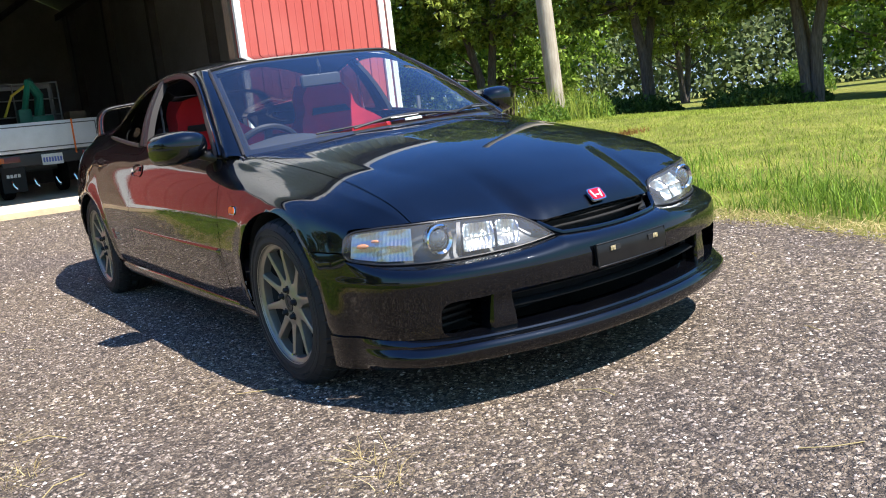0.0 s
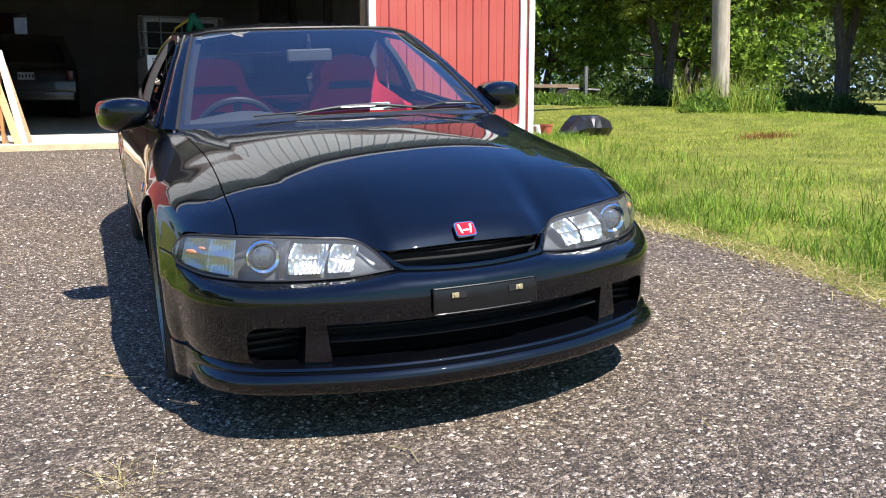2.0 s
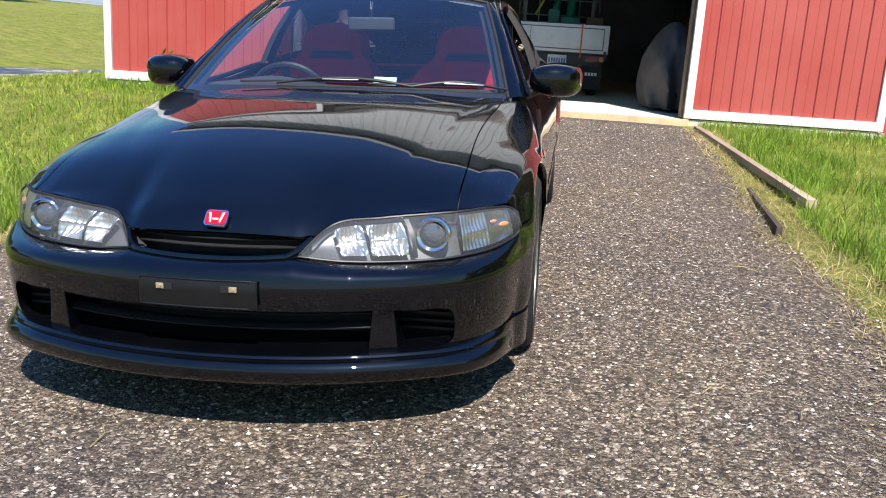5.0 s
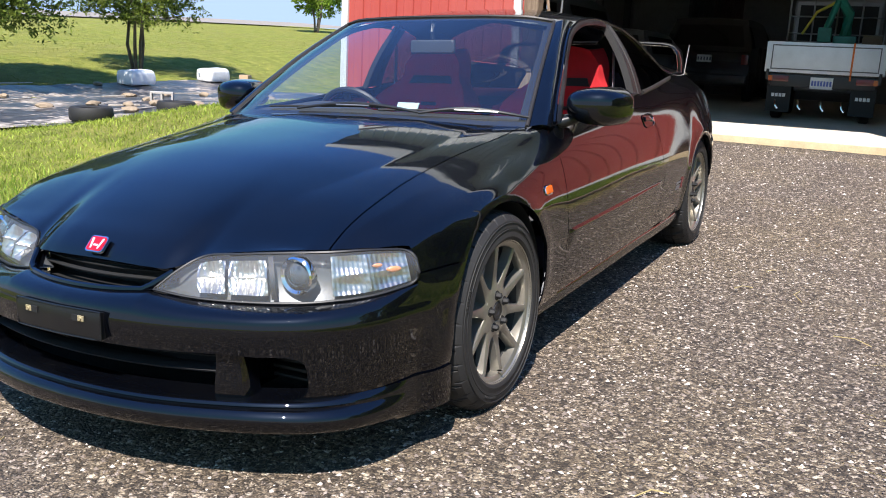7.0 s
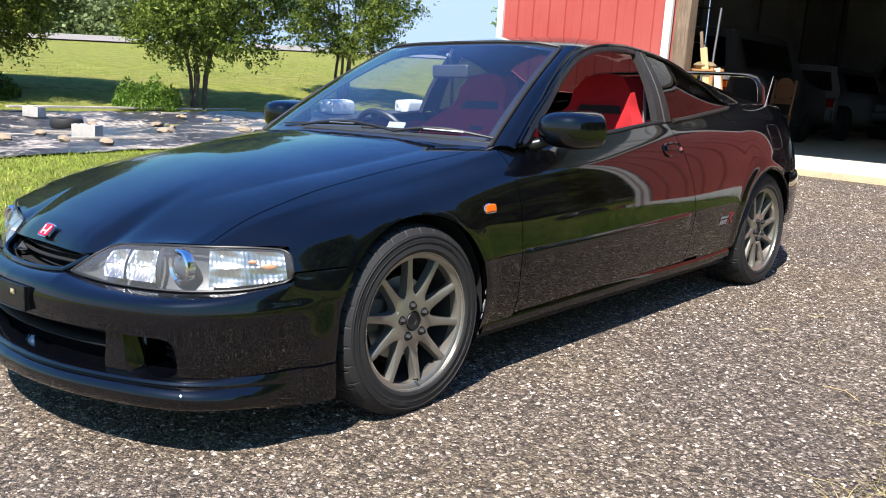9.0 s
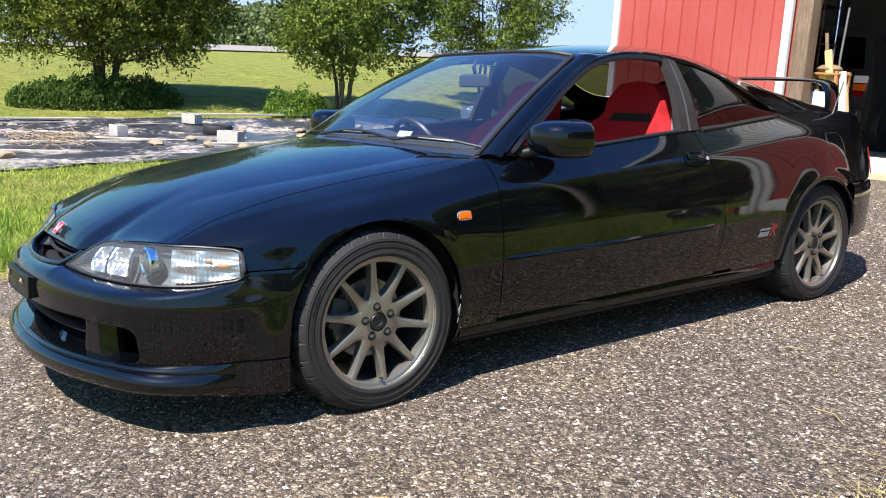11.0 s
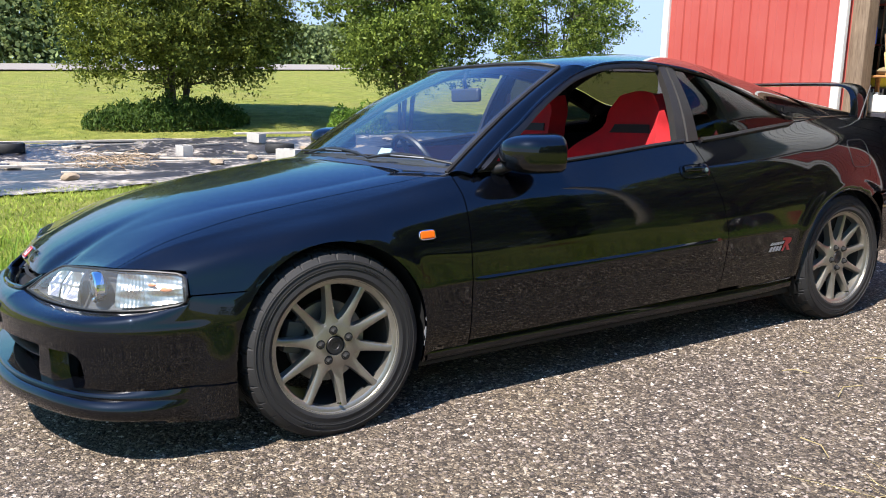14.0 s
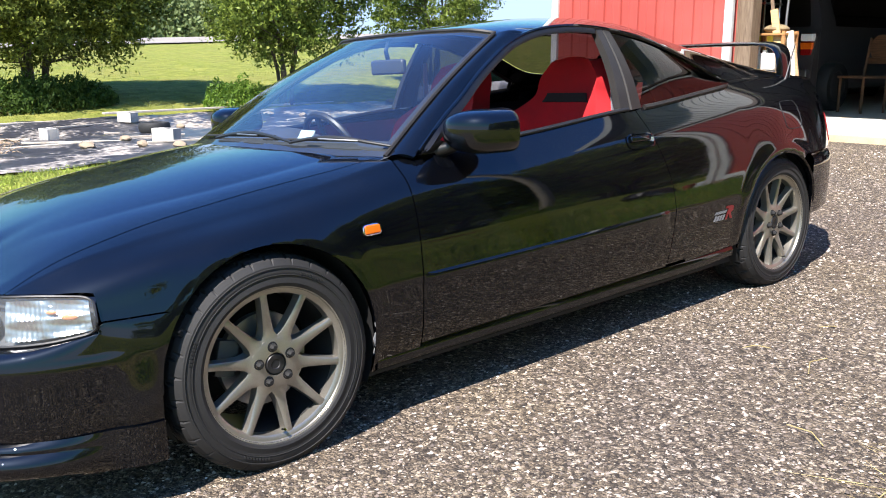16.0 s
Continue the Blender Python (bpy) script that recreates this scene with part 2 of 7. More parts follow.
def link(name, bm, material, parent=None, label="", smooth=True):
    me = bpy.data.meshes.new(name)
    bm.to_mesh(me)
    bm.free()
    for m in material if isinstance(material, (list, tuple)) else [material]:
        me.materials.append(m)
    if smooth:
        me.polygons.foreach_set("use_smooth", [True] * len(me.polygons))
        me.set_sharp_from_angle(angle=radians(38))
    ob = new(name, me)
    ob.parent = parent
    return tagged(ob, label)


def part(name, bm, material, parent, label="", smooth=True):
    """One mesh object under a thing or a part."""
    return link(name, bm, material, parent, label, smooth)


def thing(name, bm, material, label, category, group="", kind="", smooth=True):
    return tagged(link(name, bm, material, None, "", smooth), label, category, group, kind)


def empty(name, m, label, category, group="", kind=""):
    ob = new(name)
    ob.empty_display_size = 0.2
    ob.matrix_basis = m
    return tagged(ob, label, category, group, kind)


def joined(*bms):
    out = bmesh.new()
    for b in bms:
        me = bpy.data.meshes.new("tmp")
        b.to_mesh(me)
        b.free()
        out.from_mesh(me)
        bpy.data.meshes.remove(me)
    return out


def shifted(bm, m):
    bm.transform(m)
    return bm


def box(x0, x1, y0, y1, z0, z1, bevel=0.0, segments=2):
    bm = bmesh.new()
    bmesh.ops.create_cube(bm, size=1.0)
    bm.transform(Matrix.LocRotScale(((x0 + x1) / 2, (y0 + y1) / 2, (z0 + z1) / 2), None, (abs(x1 - x0), abs(y1 - y0), abs(z1 - z0))))
    if bevel:
        bmesh.ops.bevel(bm, geom=bm.edges[:], offset=bevel, segments=segments, affect="EDGES", profile=0.7)
    return bm


def tube(points, radii, sides=8, caps=True):
    """A tapering tube along points."""
    pts = [Vector(p) for p in points]
    if not isinstance(radii, (list, tuple)):
        radii = [radii] * len(pts)
    verts, faces = [], []
    up = Vector((0.0, 0.0, 1.0))
    for i, p in enumerate(pts):
        d = (pts[min(i + 1, len(pts) - 1)] - pts[max(i - 1, 0)]).normalized()
        ref = up if abs(d.z) < 0.95 else Vector((1.0, 0.0, 0.0))
        a = d.cross(ref).normalized()
        b = d.cross(a)
        for k in range(sides):
            w = 2 * math.pi * k / sides
            verts.append(p + (a * math.cos(w) + b * math.sin(w)) * radii[i])
    for i in range(len(pts) - 1):
        for k in range(sides):
            q = (k + 1) % sides
            faces.append((i * sides + k, i * sides + q, (i + 1) * sides + q, (i + 1) * sides + k))
    if caps:
        faces.append(tuple(range(sides)))
        faces.append(tuple((len(pts) - 1) * sides + k for k in reversed(range(sides))))
    bm = as_bmesh(verts, faces)
    bmesh.ops.recalc_face_normals(bm, faces=bm.faces[:])
    return bm


def lathe(profile, steps=48, axis="x"):
    """Turns (radius, offset) pairs round an axis."""
    verts, faces = [], []
    n = len(profile)
    for k in range(steps):
        w = 2 * math.pi * k / steps
        for r, o in profile:
            c, s = r * math.cos(w), r * math.sin(w)
            verts.append({"x": (o, c, s), "y": (c, o, s), "z": (c, s, o)}[axis])
    for k in range(steps):
        q = (k + 1) % steps
        for i in range(n - 1):
            faces.append((k * n + i, k * n + i + 1, q * n + i + 1, q * n + i))
    bm = as_bmesh(verts, faces)
    bmesh.ops.remove_doubles(bm, verts=bm.verts[:], dist=1e-5)
    bmesh.ops.recalc_face_normals(bm, faces=bm.faces[:])
    return bm


def sheet(fn, us, vs, keep=None):
    """A grid of points fn(u, v); keep(u, v) says which cells stay."""
    verts = [fn(u, v) for u in us for v in vs]
    n = len(vs)
    faces = []
    for i in range(len(us) - 1):
        for j in range(n - 1):
            if keep is None or keep((us[i] + us[i + 1]) / 2, (vs[j] + vs[j + 1]) / 2):
                faces.append((i * n + j, (i + 1) * n + j, (i + 1) * n + j + 1, i * n + j + 1))
    bm = as_bmesh(verts, faces)
    bmesh.ops.delete(bm, geom=[v for v in bm.verts if not v.link_faces], context="VERTS")
    return bm


def facing(bm, centre):
    """Turns the faces so that they look away from centre."""
    bm.normal_update()
    c = Vector(centre)
    if sum(f.normal.dot(f.calc_center_median() - c) * f.calc_area() for f in bm.faces) < 0:
        bmesh.ops.reverse_faces(bm, faces=bm.faces[:])
    bm.normal_update()
    return bm


def flanged(bm, depth=0.01):
    """Folds the open rim of a panel inwards, so that it shows its thickness."""
    bm.normal_update()
    rim = [e for e in bm.edges if e.is_boundary]
    normals = {v: v.normal.copy() for e in rim for v in e.verts}
    before = {v: v.co.copy() for v in normals}
    made = bmesh.ops.extrude_edge_only(bm, edges=rim)["geom"]
    table = {tuple(round(c, 6) for c in before[v]): normals[v] for v in normals}
    for v in made:
        if isinstance(v, bmesh.types.BMVert):
            v.co -= table[tuple(round(c, 6) for c in v.co)] * depth
    bm.normal_update()
    return bm


def doubled(bm, depth):
    """Gives a sheet thickness inwards."""
    bm.normal_update()
    bmesh.ops.solidify(bm, geom=bm.faces[:], thickness=depth)
    return bm


def mirrored(bm):
    bm.transform(Matrix.Diagonal((-1, 1, 1, 1)))
    bmesh.ops.reverse_faces(bm, faces=bm.faces[:])
    return bm


def steps(a, b, n):
    return [a + (b - a) * i / n for i in range(n + 1)]


def smooth01(a, b, x):
    k = min(1.0, max(0.0, (x - a) / (b - a)))
    return k * k * (3 - 2 * k)


class Line:
    """A smooth line through a few key points (key, value, value ...), by cubic pieces."""

    def __init__(self, *keys):
        self.k = np.array([q[0] for q in keys], float)
        self.p = np.array([q[1:] for q in keys], float)
        d = np.diff(self.p, axis=0) / np.diff(self.k)[:, None]
        m = np.zeros_like(self.p)
        m[0], m[-1] = d[0], d[-1]
        w0, w1 = np.diff(self.k)[1:, None], np.diff(self.k)[:-1, None]
        m[1:-1] = (d[:-1] * w0 + d[1:] * w1) / (w0 + w1)
        self.m = m

    def __call__(self, s):
        k = self.k
        i = int(min(max(np.searchsorted(k, s) - 1, 0), len(k) - 2))
        h = k[i + 1] - k[i]
        t = (s - k[i]) / h
        if t < 0 or t > 1:
            e = 0 if t < 0 else 1
            return self.p[i + e] + self.m[i + e] * (s - k[i + e])
        a, b = 2 * t**3 - 3 * t**2 + 1, t**3 - 2 * t**2 + t
        return a * self.p[i] + b * h * self.m[i] + (1 - a) * self.p[i + 1] + (t**3 - t**2) * h * self.m[i + 1]


def lerp(a, b, k):
    return a + (b - a) * k

# ---- ground ----
def gz(x, y):
    """Height of the ground: the sloping drive, the bank to the barn, the hollow and the rise to the road."""
    yy = min(max(y, -15.0), 11.0)
    h = 0.041 * min(max(x, -15.8), 8.5) + 0.025 * yy - 0.035 * min(max(x - 8.5, 0.0), 9.0)
    if x < -15.8:
        d = -15.8 - x
        h += 0.105 * min(d, 6.0) + 0.033 * min(max(d - 6.0, 0.0), 43.0) + 0.030 * min(max(y - 11.0, 0.0), 60.0) * smooth01(0, 10, d)
    w = smooth01(3.0, 6.7, y) * (1 - smooth01(5.5, 9.0, abs(x)))
    return lerp(h, 0.315, w)


def drive_right(y):
    return float(Line((-9.0, 3.6), (-4.0, 2.9), (-0.6, 2.02), (0.2, 2.15), (1.1, 2.16), (1.8, 2.12), (3.0, 2.18), (6.6, 2.26))(y)[0])


def drive_left(y):
    return float(Line((-9.0, -3.4), (-4.0, -2.7), (-0.7, -2.1), (1.5, -1.86), (3.5, -2.05), (5.0, -2.15), (6.6, -2.35))(y)[0])


def axis(near, far):
    a = [i * 0.5 for i in range(-int(near * 2), int(near * 2) + 1)]
    k = near
    while k < far:
        k *= 1.22
        a = [-k] + a + [k]
    return a


ground = thing("ground", facing(sheet(lambda x, y: Vector((x, y, gz(x, y))), axis(24, 900), axis(24, 900)), (0, 0, -900)), LAWN, "rough mown lawn and meadow rising to a road", "ground", kind="structure")


def drive_pt(k, y):
    a, b = drive_left(min(y, 6.6)), drive_right(min(y, 6.6))
    wob = 0.05 * noise.noise((y * 2.3, k * 0.2, 3.0)) + 0.03 * noise.noise((y * 9.0, k, 7.0))
    x = lerp(a, b, k) + wob * (abs(k - 0.5) * 2) ** 6
    edge = 0.012 - 0.02 * (abs(k - 0.5) * 2) ** 12
    return Vector((x, y, gz(x, y) + edge))


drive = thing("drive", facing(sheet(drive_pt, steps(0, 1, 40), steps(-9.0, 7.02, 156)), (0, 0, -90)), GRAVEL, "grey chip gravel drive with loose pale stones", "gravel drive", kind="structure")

# ---- the black coupe: its own axes, nose to -y, front axle at y = 0 ----
CAR_IN = (0.0, 1.2, 0.55)
car = empty("car", TILT, "black two-door coupe with bronze wheels and red seats on gravel", "car")

# lines along one flank: key y -> half width, height
SILL = Line((-0.5, 0.755, 0.175), (0.4, 0.765, 0.183), (1.4, 0.768, 0.187), (2.2, 0.765, 0.192), (2.9, 0.745, 0.25), (3.4, 0.64, 0.28))
DOORLOW = Line((-0.5, 0.785, 0.225), (0.4, 0.788, 0.236), (1.4, 0.790, 0.246), (2.2, 0.790, 0.262), (2.9, 0.79, 0.33), (3.4, 0.66, 0.36))
CREASE = Line((-0.6, 0.740, 0.418), (-0.43, 0.784, 0.425), (-0.3, 0.806, 0.430), (-0.2, 0.815, 0.436), (0.0, 0.823, 0.44), (0.5, 0.819, 0.446), (1.1, 0.821, 0.452), (1.75, 0.823, 0.464), (2.3, 0.825, 0.47), (2.6, 0.832, 0.48), (3.0, 0.793, 0.48), (3.4, 0.63, 0.48))
FLANK = Line((-0.6, 0.702, 0.515), (-0.43, 0.757, 0.53), (-0.3, 0.785, 0.545), (-0.2, 0.800, 0.556), (0.0, 0.815, 0.575), (0.5, 0.804, 0.615), (1.1, 0.806, 0.63), (1.75, 0.808, 0.64), (2.3, 0.812, 0.655), (2.6, 0.818, 0.665), (3.0, 0.773, 0.66), (3.4, 0.61, 0.64))
SHOULDER = Line((-0.6, 0.675, 0.556), (-0.5, 0.715, 0.564), (-0.43, 0.740, 0.575), (-0.3, 0.762, 0.609), (-0.15, 0.774, 0.640), (0.15, 0.776, 0.680), (0.5, 0.768, 0.722), (1.1, 0.763, 0.757), (1.75, 0.765, 0.785), (2.3, 0.769, 0.81), (2.6, 0.764, 0.825), (3.0, 0.714, 0.825), (3.4, 0.57, 0.80))
TOPLINE = Line((-0.6, 0.613, 0.583), (-0.45, 0.645, 0.637), (-0.3, 0.664, 0.668), (0.0, 0.686, 0.708), (0.3, 0.690, 0.755), (0.5, 0.694, 0.790), (0.75, 0.708, 0.806), (1.05, 0.714, 0.823), (1.55, 0.713, 0.863), (1.75, 0.708, 0.873), (2.13, 0.692, 0.905), (2.35, 0.672, 0.922), (2.8, 0.61, 0.938), (3.2, 0.56, 0.925), (3.4, 0.53, 0.90))
WHEEL_Z, WHEEL_R, REAR_Y = 0.297, 0.300, 2.57


@functools.lru_cache(maxsize=None)
def section(y):
    """Heights and half widths from the sill up to the top line at y."""
    low = np.array([line(y) for line in (SILL, DOORLOW, CREASE)])
    high = np.array([CREASE(y)] + [CREASE(y) + np.array([-0.0015, 0.03])] + [line(y) for line in (FLANK, SHOULDER, TOPLINE)])
    pts = []
    for g, n in ((low, 20), (high, 41)):
        s = np.concatenate([[0], np.cumsum(np.hypot(*np.diff(g, axis=0).T))])
        c = Line(*[(s[i], g[i][0], g[i][1]) for i in range(len(g))])
        pts += [c(q) for q in np.linspace(0, s[-1], n)][(1 if n == 41 else 0):]
    pts = np.array(pts)
    z = np.maximum.accumulate(pts[:, 1] + np.arange(60) * 1e-6)
    way = np.concatenate([[0], np.cumsum(np.hypot(*np.diff(pts, axis=0).T))])
    return z, pts[:, 0], way / way[-1]


def flare(y, z):
    """The lip of the wheel arches stands out a little."""
    f = 0.0
    for c, k in ((0.0, 0.004), (REAR_Y, 0.009)):
        r = math.hypot(y - c, z - WHEEL_Z - 0.01)
        f += k * math.exp(-((r - 0.335) / 0.028) ** 2)
    return f


def flank(y, z):
    zs, xs, _ = section(round(y, 4))
    x = float(np.interp(z, zs, xs))
    if z < 0.72:
        x += flare(y, z)
    return Vector((x, y, z))


def flank_v(y, v):
    zs, xs, vs = section(round(y, 4))
    return flank(y, float(np.interp(v, vs, zs)))


ARCH = 0.318


def arch_shape(c):
    return (c, WHEEL_Z + 0.012, ARCH if c == 0 else ARCH * 0.985)


def cut_arch(bm, c):
    """Takes the wheel opening out of a flank panel and fits its edge to the arc."""
    cy, cz, r = arch_shape(c)

    def inside(p):
        return math.hypot(p.y - cy, p.z - cz) < r if p.z > cz else abs(p.y - cy) < r * (1 + 0.06 * (cz - p.z))

    kill = [f for f in bm.faces if inside(f.calc_center_median())]
    bmesh.ops.delete(bm, geom=kill, context="FACES")
    for v in bm.verts:
        if any(e.is_boundary for e in v.link_edges) and v.co.z > cz - 0.02:
            d = math.hypot(v.co.y - cy, v.co.z - cz)
            if abs(d - r) < 0.022:
                y, z = cy + (v.co.y - cy) * r / d, cz + (v.co.z - cz) * r / d
                v.co = flank(y, z)
        elif any(e.is_boundary for e in v.link_edges) and abs(abs(v.co.y - cy) - r) < 0.022:
            side = 1 if v.co.y > cy else -1
            v.co = flank(cy + side * r * (1 + 0.06 * (cz - v.co.z)), v.co.z)
    return bm


def lip_of_arch(c, a0, a1):
    """The rolled black edge of a wheel opening."""
    cy, cz, r = arch_shape(c)
    rows = []
    for a in steps(a0, a1, 40):
        y, z = cy + r * math.sin(radians(a)), cz + r * math.cos(radians(a))
        p = flank(y, z)
        n = Vector((0, -math.sin(radians(a)), -math.cos(radians(a))))
        rows.append([p, p + Vector((0.002, 0, 0)) + n * 0.002, p + Vector((-0.004, 0, 0)) + n * 0.009, p + Vector((-0.03, 0, 0)) + n * 0.010])
    return as_bmesh([q for row in rows for q in row], [(i * 4 + j, (i + 1) * 4 + j, (i + 1) * 4 + j + 1, i * 4 + j + 1) for i in range(40) for j in range(3)])


def both(name, build, material, label="", parent=None, children=None):
    """The same part on the left and the right flank."""
    made = []
    for side in (1, -1):
        bm = build()
        if side < 0:
            mirrored(bm)
        made.append(part(name, bm, material, parent or car, label))
    return made


DOOR_F, DOOR_R = 0.497, 1.70
SEAM_Z = 0.509


def door_rear(v):
    """The rear edge of the door leans and curves."""
    return 1.735 - 0.09 * smooth01(0.35, 1.0, v) + 0.03 * math.sin(v * 3.1)


# ---- bonnet ----
HOODMID = Line((-0.775, 0.518), (-0.755, 0.548), (-0.73, 0.572), (-0.65, 0.618), (-0.5, 0.682), (-0.3, 0.742), (0.0, 0.795), (0.2, 0.820), (0.5, 0.845))
HOODFRONT = Line((0.0, -0.768), (0.10, -0.767), (0.18, -0.763), (0.235, -0.752), (0.265, -0.728), (0.29, -0.703), (0.33, -0.692), (0.42, -0.666), (0.53, -0.632), (0.611, -0.597))
HOODREAR = Line((0.0, 0.285), (0.3, 0.325), (0.55, 0.42), (0.69, 0.505))


HOODCREASE = Line((-0.62, 0.36), (-0.50, 0.385), (-0.37, 0.44), (-0.18, 0.485), (0.07, 0.512), (0.34, 0.522), (0.52, 0.525))
# seam between bonnet and wing
HOODSIDE = Line((-0.62, 0.614), (-0.53, 0.607), (-0.42, 0.609), (-0.25, 0.606), (0.0, 0.605), (0.2, 0.617), (0.35, 0.632), (0.52, 0.644))


def hood_z(x, y):
    xe, ze = TOPLINE(max(y, -0.62))
    zc = float(HOODMID(y)[0])
    k = min(abs(x) / xe, 1.05)
    plain_z = zc + (ze - zc) * k**2.5
    # raised middle panel, ending in a crease, with a flatter strip outside it
    kc = float(HOODCREASE(y)[0]) / xe
    total = zc - ze
    step = total * kc**2.5 * 1.08
    if k < kc:
        drop = step * (k / kc) ** 2.5
    else:
        f = (k - kc) / (1 - kc)
        drop = step + (total - step) * (0.45 * f + 0.55 * f * f)
    return lerp(plain_z, zc - drop, smooth01(-0.66, -0.40, y))


HOODEDGE = Line((0.0, 0.531), (0.1, 0.530), (0.18, 0.529), (0.235, 0.530), (0.265, 0.538), (0.29, 0.553), (0.33, 0.5625), (0.42, 0.5735), (0.53, 0.5825), (0.612, 0.5845))


def hood_skin(x, y):
    """The bonnet meets the lamps along their upper edge."""
    a = min(abs(x), 0.612)
    yf = float(HOODFRONT(a)[0])
    fit_z = float(HOODEDGE(a)[0]) - hood_z(a, yf)
    return hood_z(x, y) + fit_z * math.exp(-((max(y - yf, 0.0)) / 0.13) ** 1.3)


def fender_front(v):
    """The wing starts along the upper edge of the lamp, then drops beside it."""
    y = -0.6
    for _ in range(6):
        x = flank_v(y, v).x
        y = float(np.interp(x, (0.0, 0.613, 0.65, 0.69, 0.738, 0.75), (-0.597, -0.597, -0.563, -0.515, -0.433, -0.433)))
    return y + 0.002


def fender():
    vs = steps(0.0, 1.0, 52) + steps(1.0, 2.0, 6)[1:]
    fronts = {v: fender_front(min(v, 1.0)) for v in vs}

    def fn(u, v):
        y = lerp(fronts[v], DOOR_F - 0.002, u)
        if v <= 1:
            return flank_v(y, v)
        x = lerp(float(TOPLINE(y)[0]), float(HOODSIDE(y)[0]) + 0.002, v - 1)  # over the top to the bonnet's seam
        return Vector((x, y, hood_skin(x, y)))

    bm = sheet(fn, steps(0, 1, 76), vs)
    kill = [f for f in bm.faces if f.calc_center_median().z < SEAM_Z and f.calc_center_median().y < 0.0]
    bmesh.ops.delete(bm, geom=kill, context="FACES")
    for v in bm.verts:
        if any(e.is_boundary for e in v.link_edges):
            if v.co.y < -0.19 and abs(v.co.z - SEAM_Z) < 0.016 and v.co.y > -0.44:
                v.co = flank(v.co.y, SEAM_Z + 0.002)
    cut_arch(bm, 0.0)
    return flanged(facing(bm, CAR_IN), 0.012)


def door():
    vs = steps(0.084, 0.995, 48)
    bm = sheet(lambda u, v: flank_v(lerp(DOOR_F + 0.002, door_rear(v) - 0.002, u), v), steps(0, 1, 60), vs)
    return flanged(facing(bm, CAR_IN), 0.014)


def quarter():
    vs = steps(0.0, 1.0, 52)
    bm = sheet(lambda u, v: flank_v(lerp(door_rear(v) + 0.002, 3.30, u), v), steps(0, 1, 84), vs)
    kill = [f for f in bm.faces if f.calc_center_median().z < 0.588 and f.calc_center_median().y > 2.57 or f.calc_center_median().z < 0.245 - 0.03 * 0]
    bmesh.ops.delete(bm, geom=kill, context="FACES")
    for v in bm.verts:
        if any(e.is_boundary for e in v.link_edges) and v.co.y > 2.8 and abs(v.co.z - 0.588) < 0.02:
            v.co = flank(v.co.y, 0.590)
    cut_arch(bm, REAR_Y)
    return flanged(facing(bm, CAR_IN), 0.012)


def sill():
    def fn(y, v):
        a, b = SILL(y), DOORLOW(y)
        prof = ((-0.10, 0.0), (-0.02, -0.002), (0.0, 0.012), (0.004, 0.035), (-0.004, 0.052), (-0.03, 0.060))
        i = int(v)
        return Vector((a[0] + prof[i][0] + 0.014, y, a[1] - 0.004 + prof[i][1]))

    return facing(sheet(fn, steps(0.335, 2.235, 40), list(range(6))), (0, 1.2, 0.25))


fenders = both("fender", fender, PAINT)
doors = both("door", door, PAINT, "black front-hinged car door with its window down")
quarters = both("quarter_panel", quarter, PAINT)
both("side_sill", sill, PAINT)
both("arch_lip", lambda: facing(lip_of_arch(REAR_Y, -106, 100), (0.9, REAR_Y, 0.3)), PAINT)


def hood():
    def fn(u, v):
        k = abs(u)
        xe = 0.612
        y0 = float(HOODFRONT(k * xe)[0])
        y1 = float(HOODREAR(k * 0.665)[0])
        y = lerp(y0, y1, v**1.15)
        x = k * (float(HOODSIDE(y)[0]) - 0.002)
        return Vector((math.copysign(x, u), y, hood_skin(x, y)))

    bm = sheet(fn, steps(-1, 1, 128), steps(0, 1, 56))
    return flanged(facing(bm, CAR_IN), 0.013)


bonnet = part("bonnet", hood(), PAINT, car)


# ---- front bumper ----
PLAN = Line((0.0, 0.0, -0.887), (0.15, 0.15, -0.879), (0.3, 0.30, -0.854), (0.44, 0.43, -0.815), (0.58, 0.55, -0.765), (0.68, 0.627, -0.715), (0.78, 0.69, -0.645), (0.89, 0.742, -0.55), (1.0, 0.772, -0.445), (1.11, 0.797, -0.335), (1.205, 0.813, -0.24))
S_END = 1.205


BUMPER_SKIN = Line((0.150, -0.030), (0.205, -0.022), (0.235, -0.016), (0.26, -0.010), (0.31, -0.004), (0.36, 0.0), (0.395, 0.003), (0.420, 0.003), (0.440, -0.002))


def end_of(z):
    """Where the bumper's side ends at the wheel opening."""
    cy, cz, r = arch_shape(0.0)
    y = -math.sqrt(max(r * r - (z - cz) ** 2, 0.0)) if z > cz else -r - 0.004
    return min(1.11 + (y + 0.335), S_END)


def bumper_pt(s, z):
    side = 1 if s >= 0 else -1
    a = abs(s)
    p = PLAN(a)
    d = PLAN(min(a + 0.01, S_END)) - PLAN(max(a - 0.01, 0.0))
    n = Vector((-d[1], d[0])).normalized()
    if n.x < 0:
        n = -n
    if a < 0.02:
        n = Vector((0.0, -1.0))
    if n.y > 0:
        n.y = -n.y
    o = lerp(float(BUMPER_SKIN(z)[0]), 0.0, smooth01(1.0, S_END, a))
    q = Vector((side * (p[0] + n.x * o), p[1] + n.y * o, z))
    if a > 1.0:  # join the flank of the wing
        f = flank(q.y, z)
        q.x = side * lerp(abs(q.x), f.x, smooth01(1.0, 1.1, a))
    return q


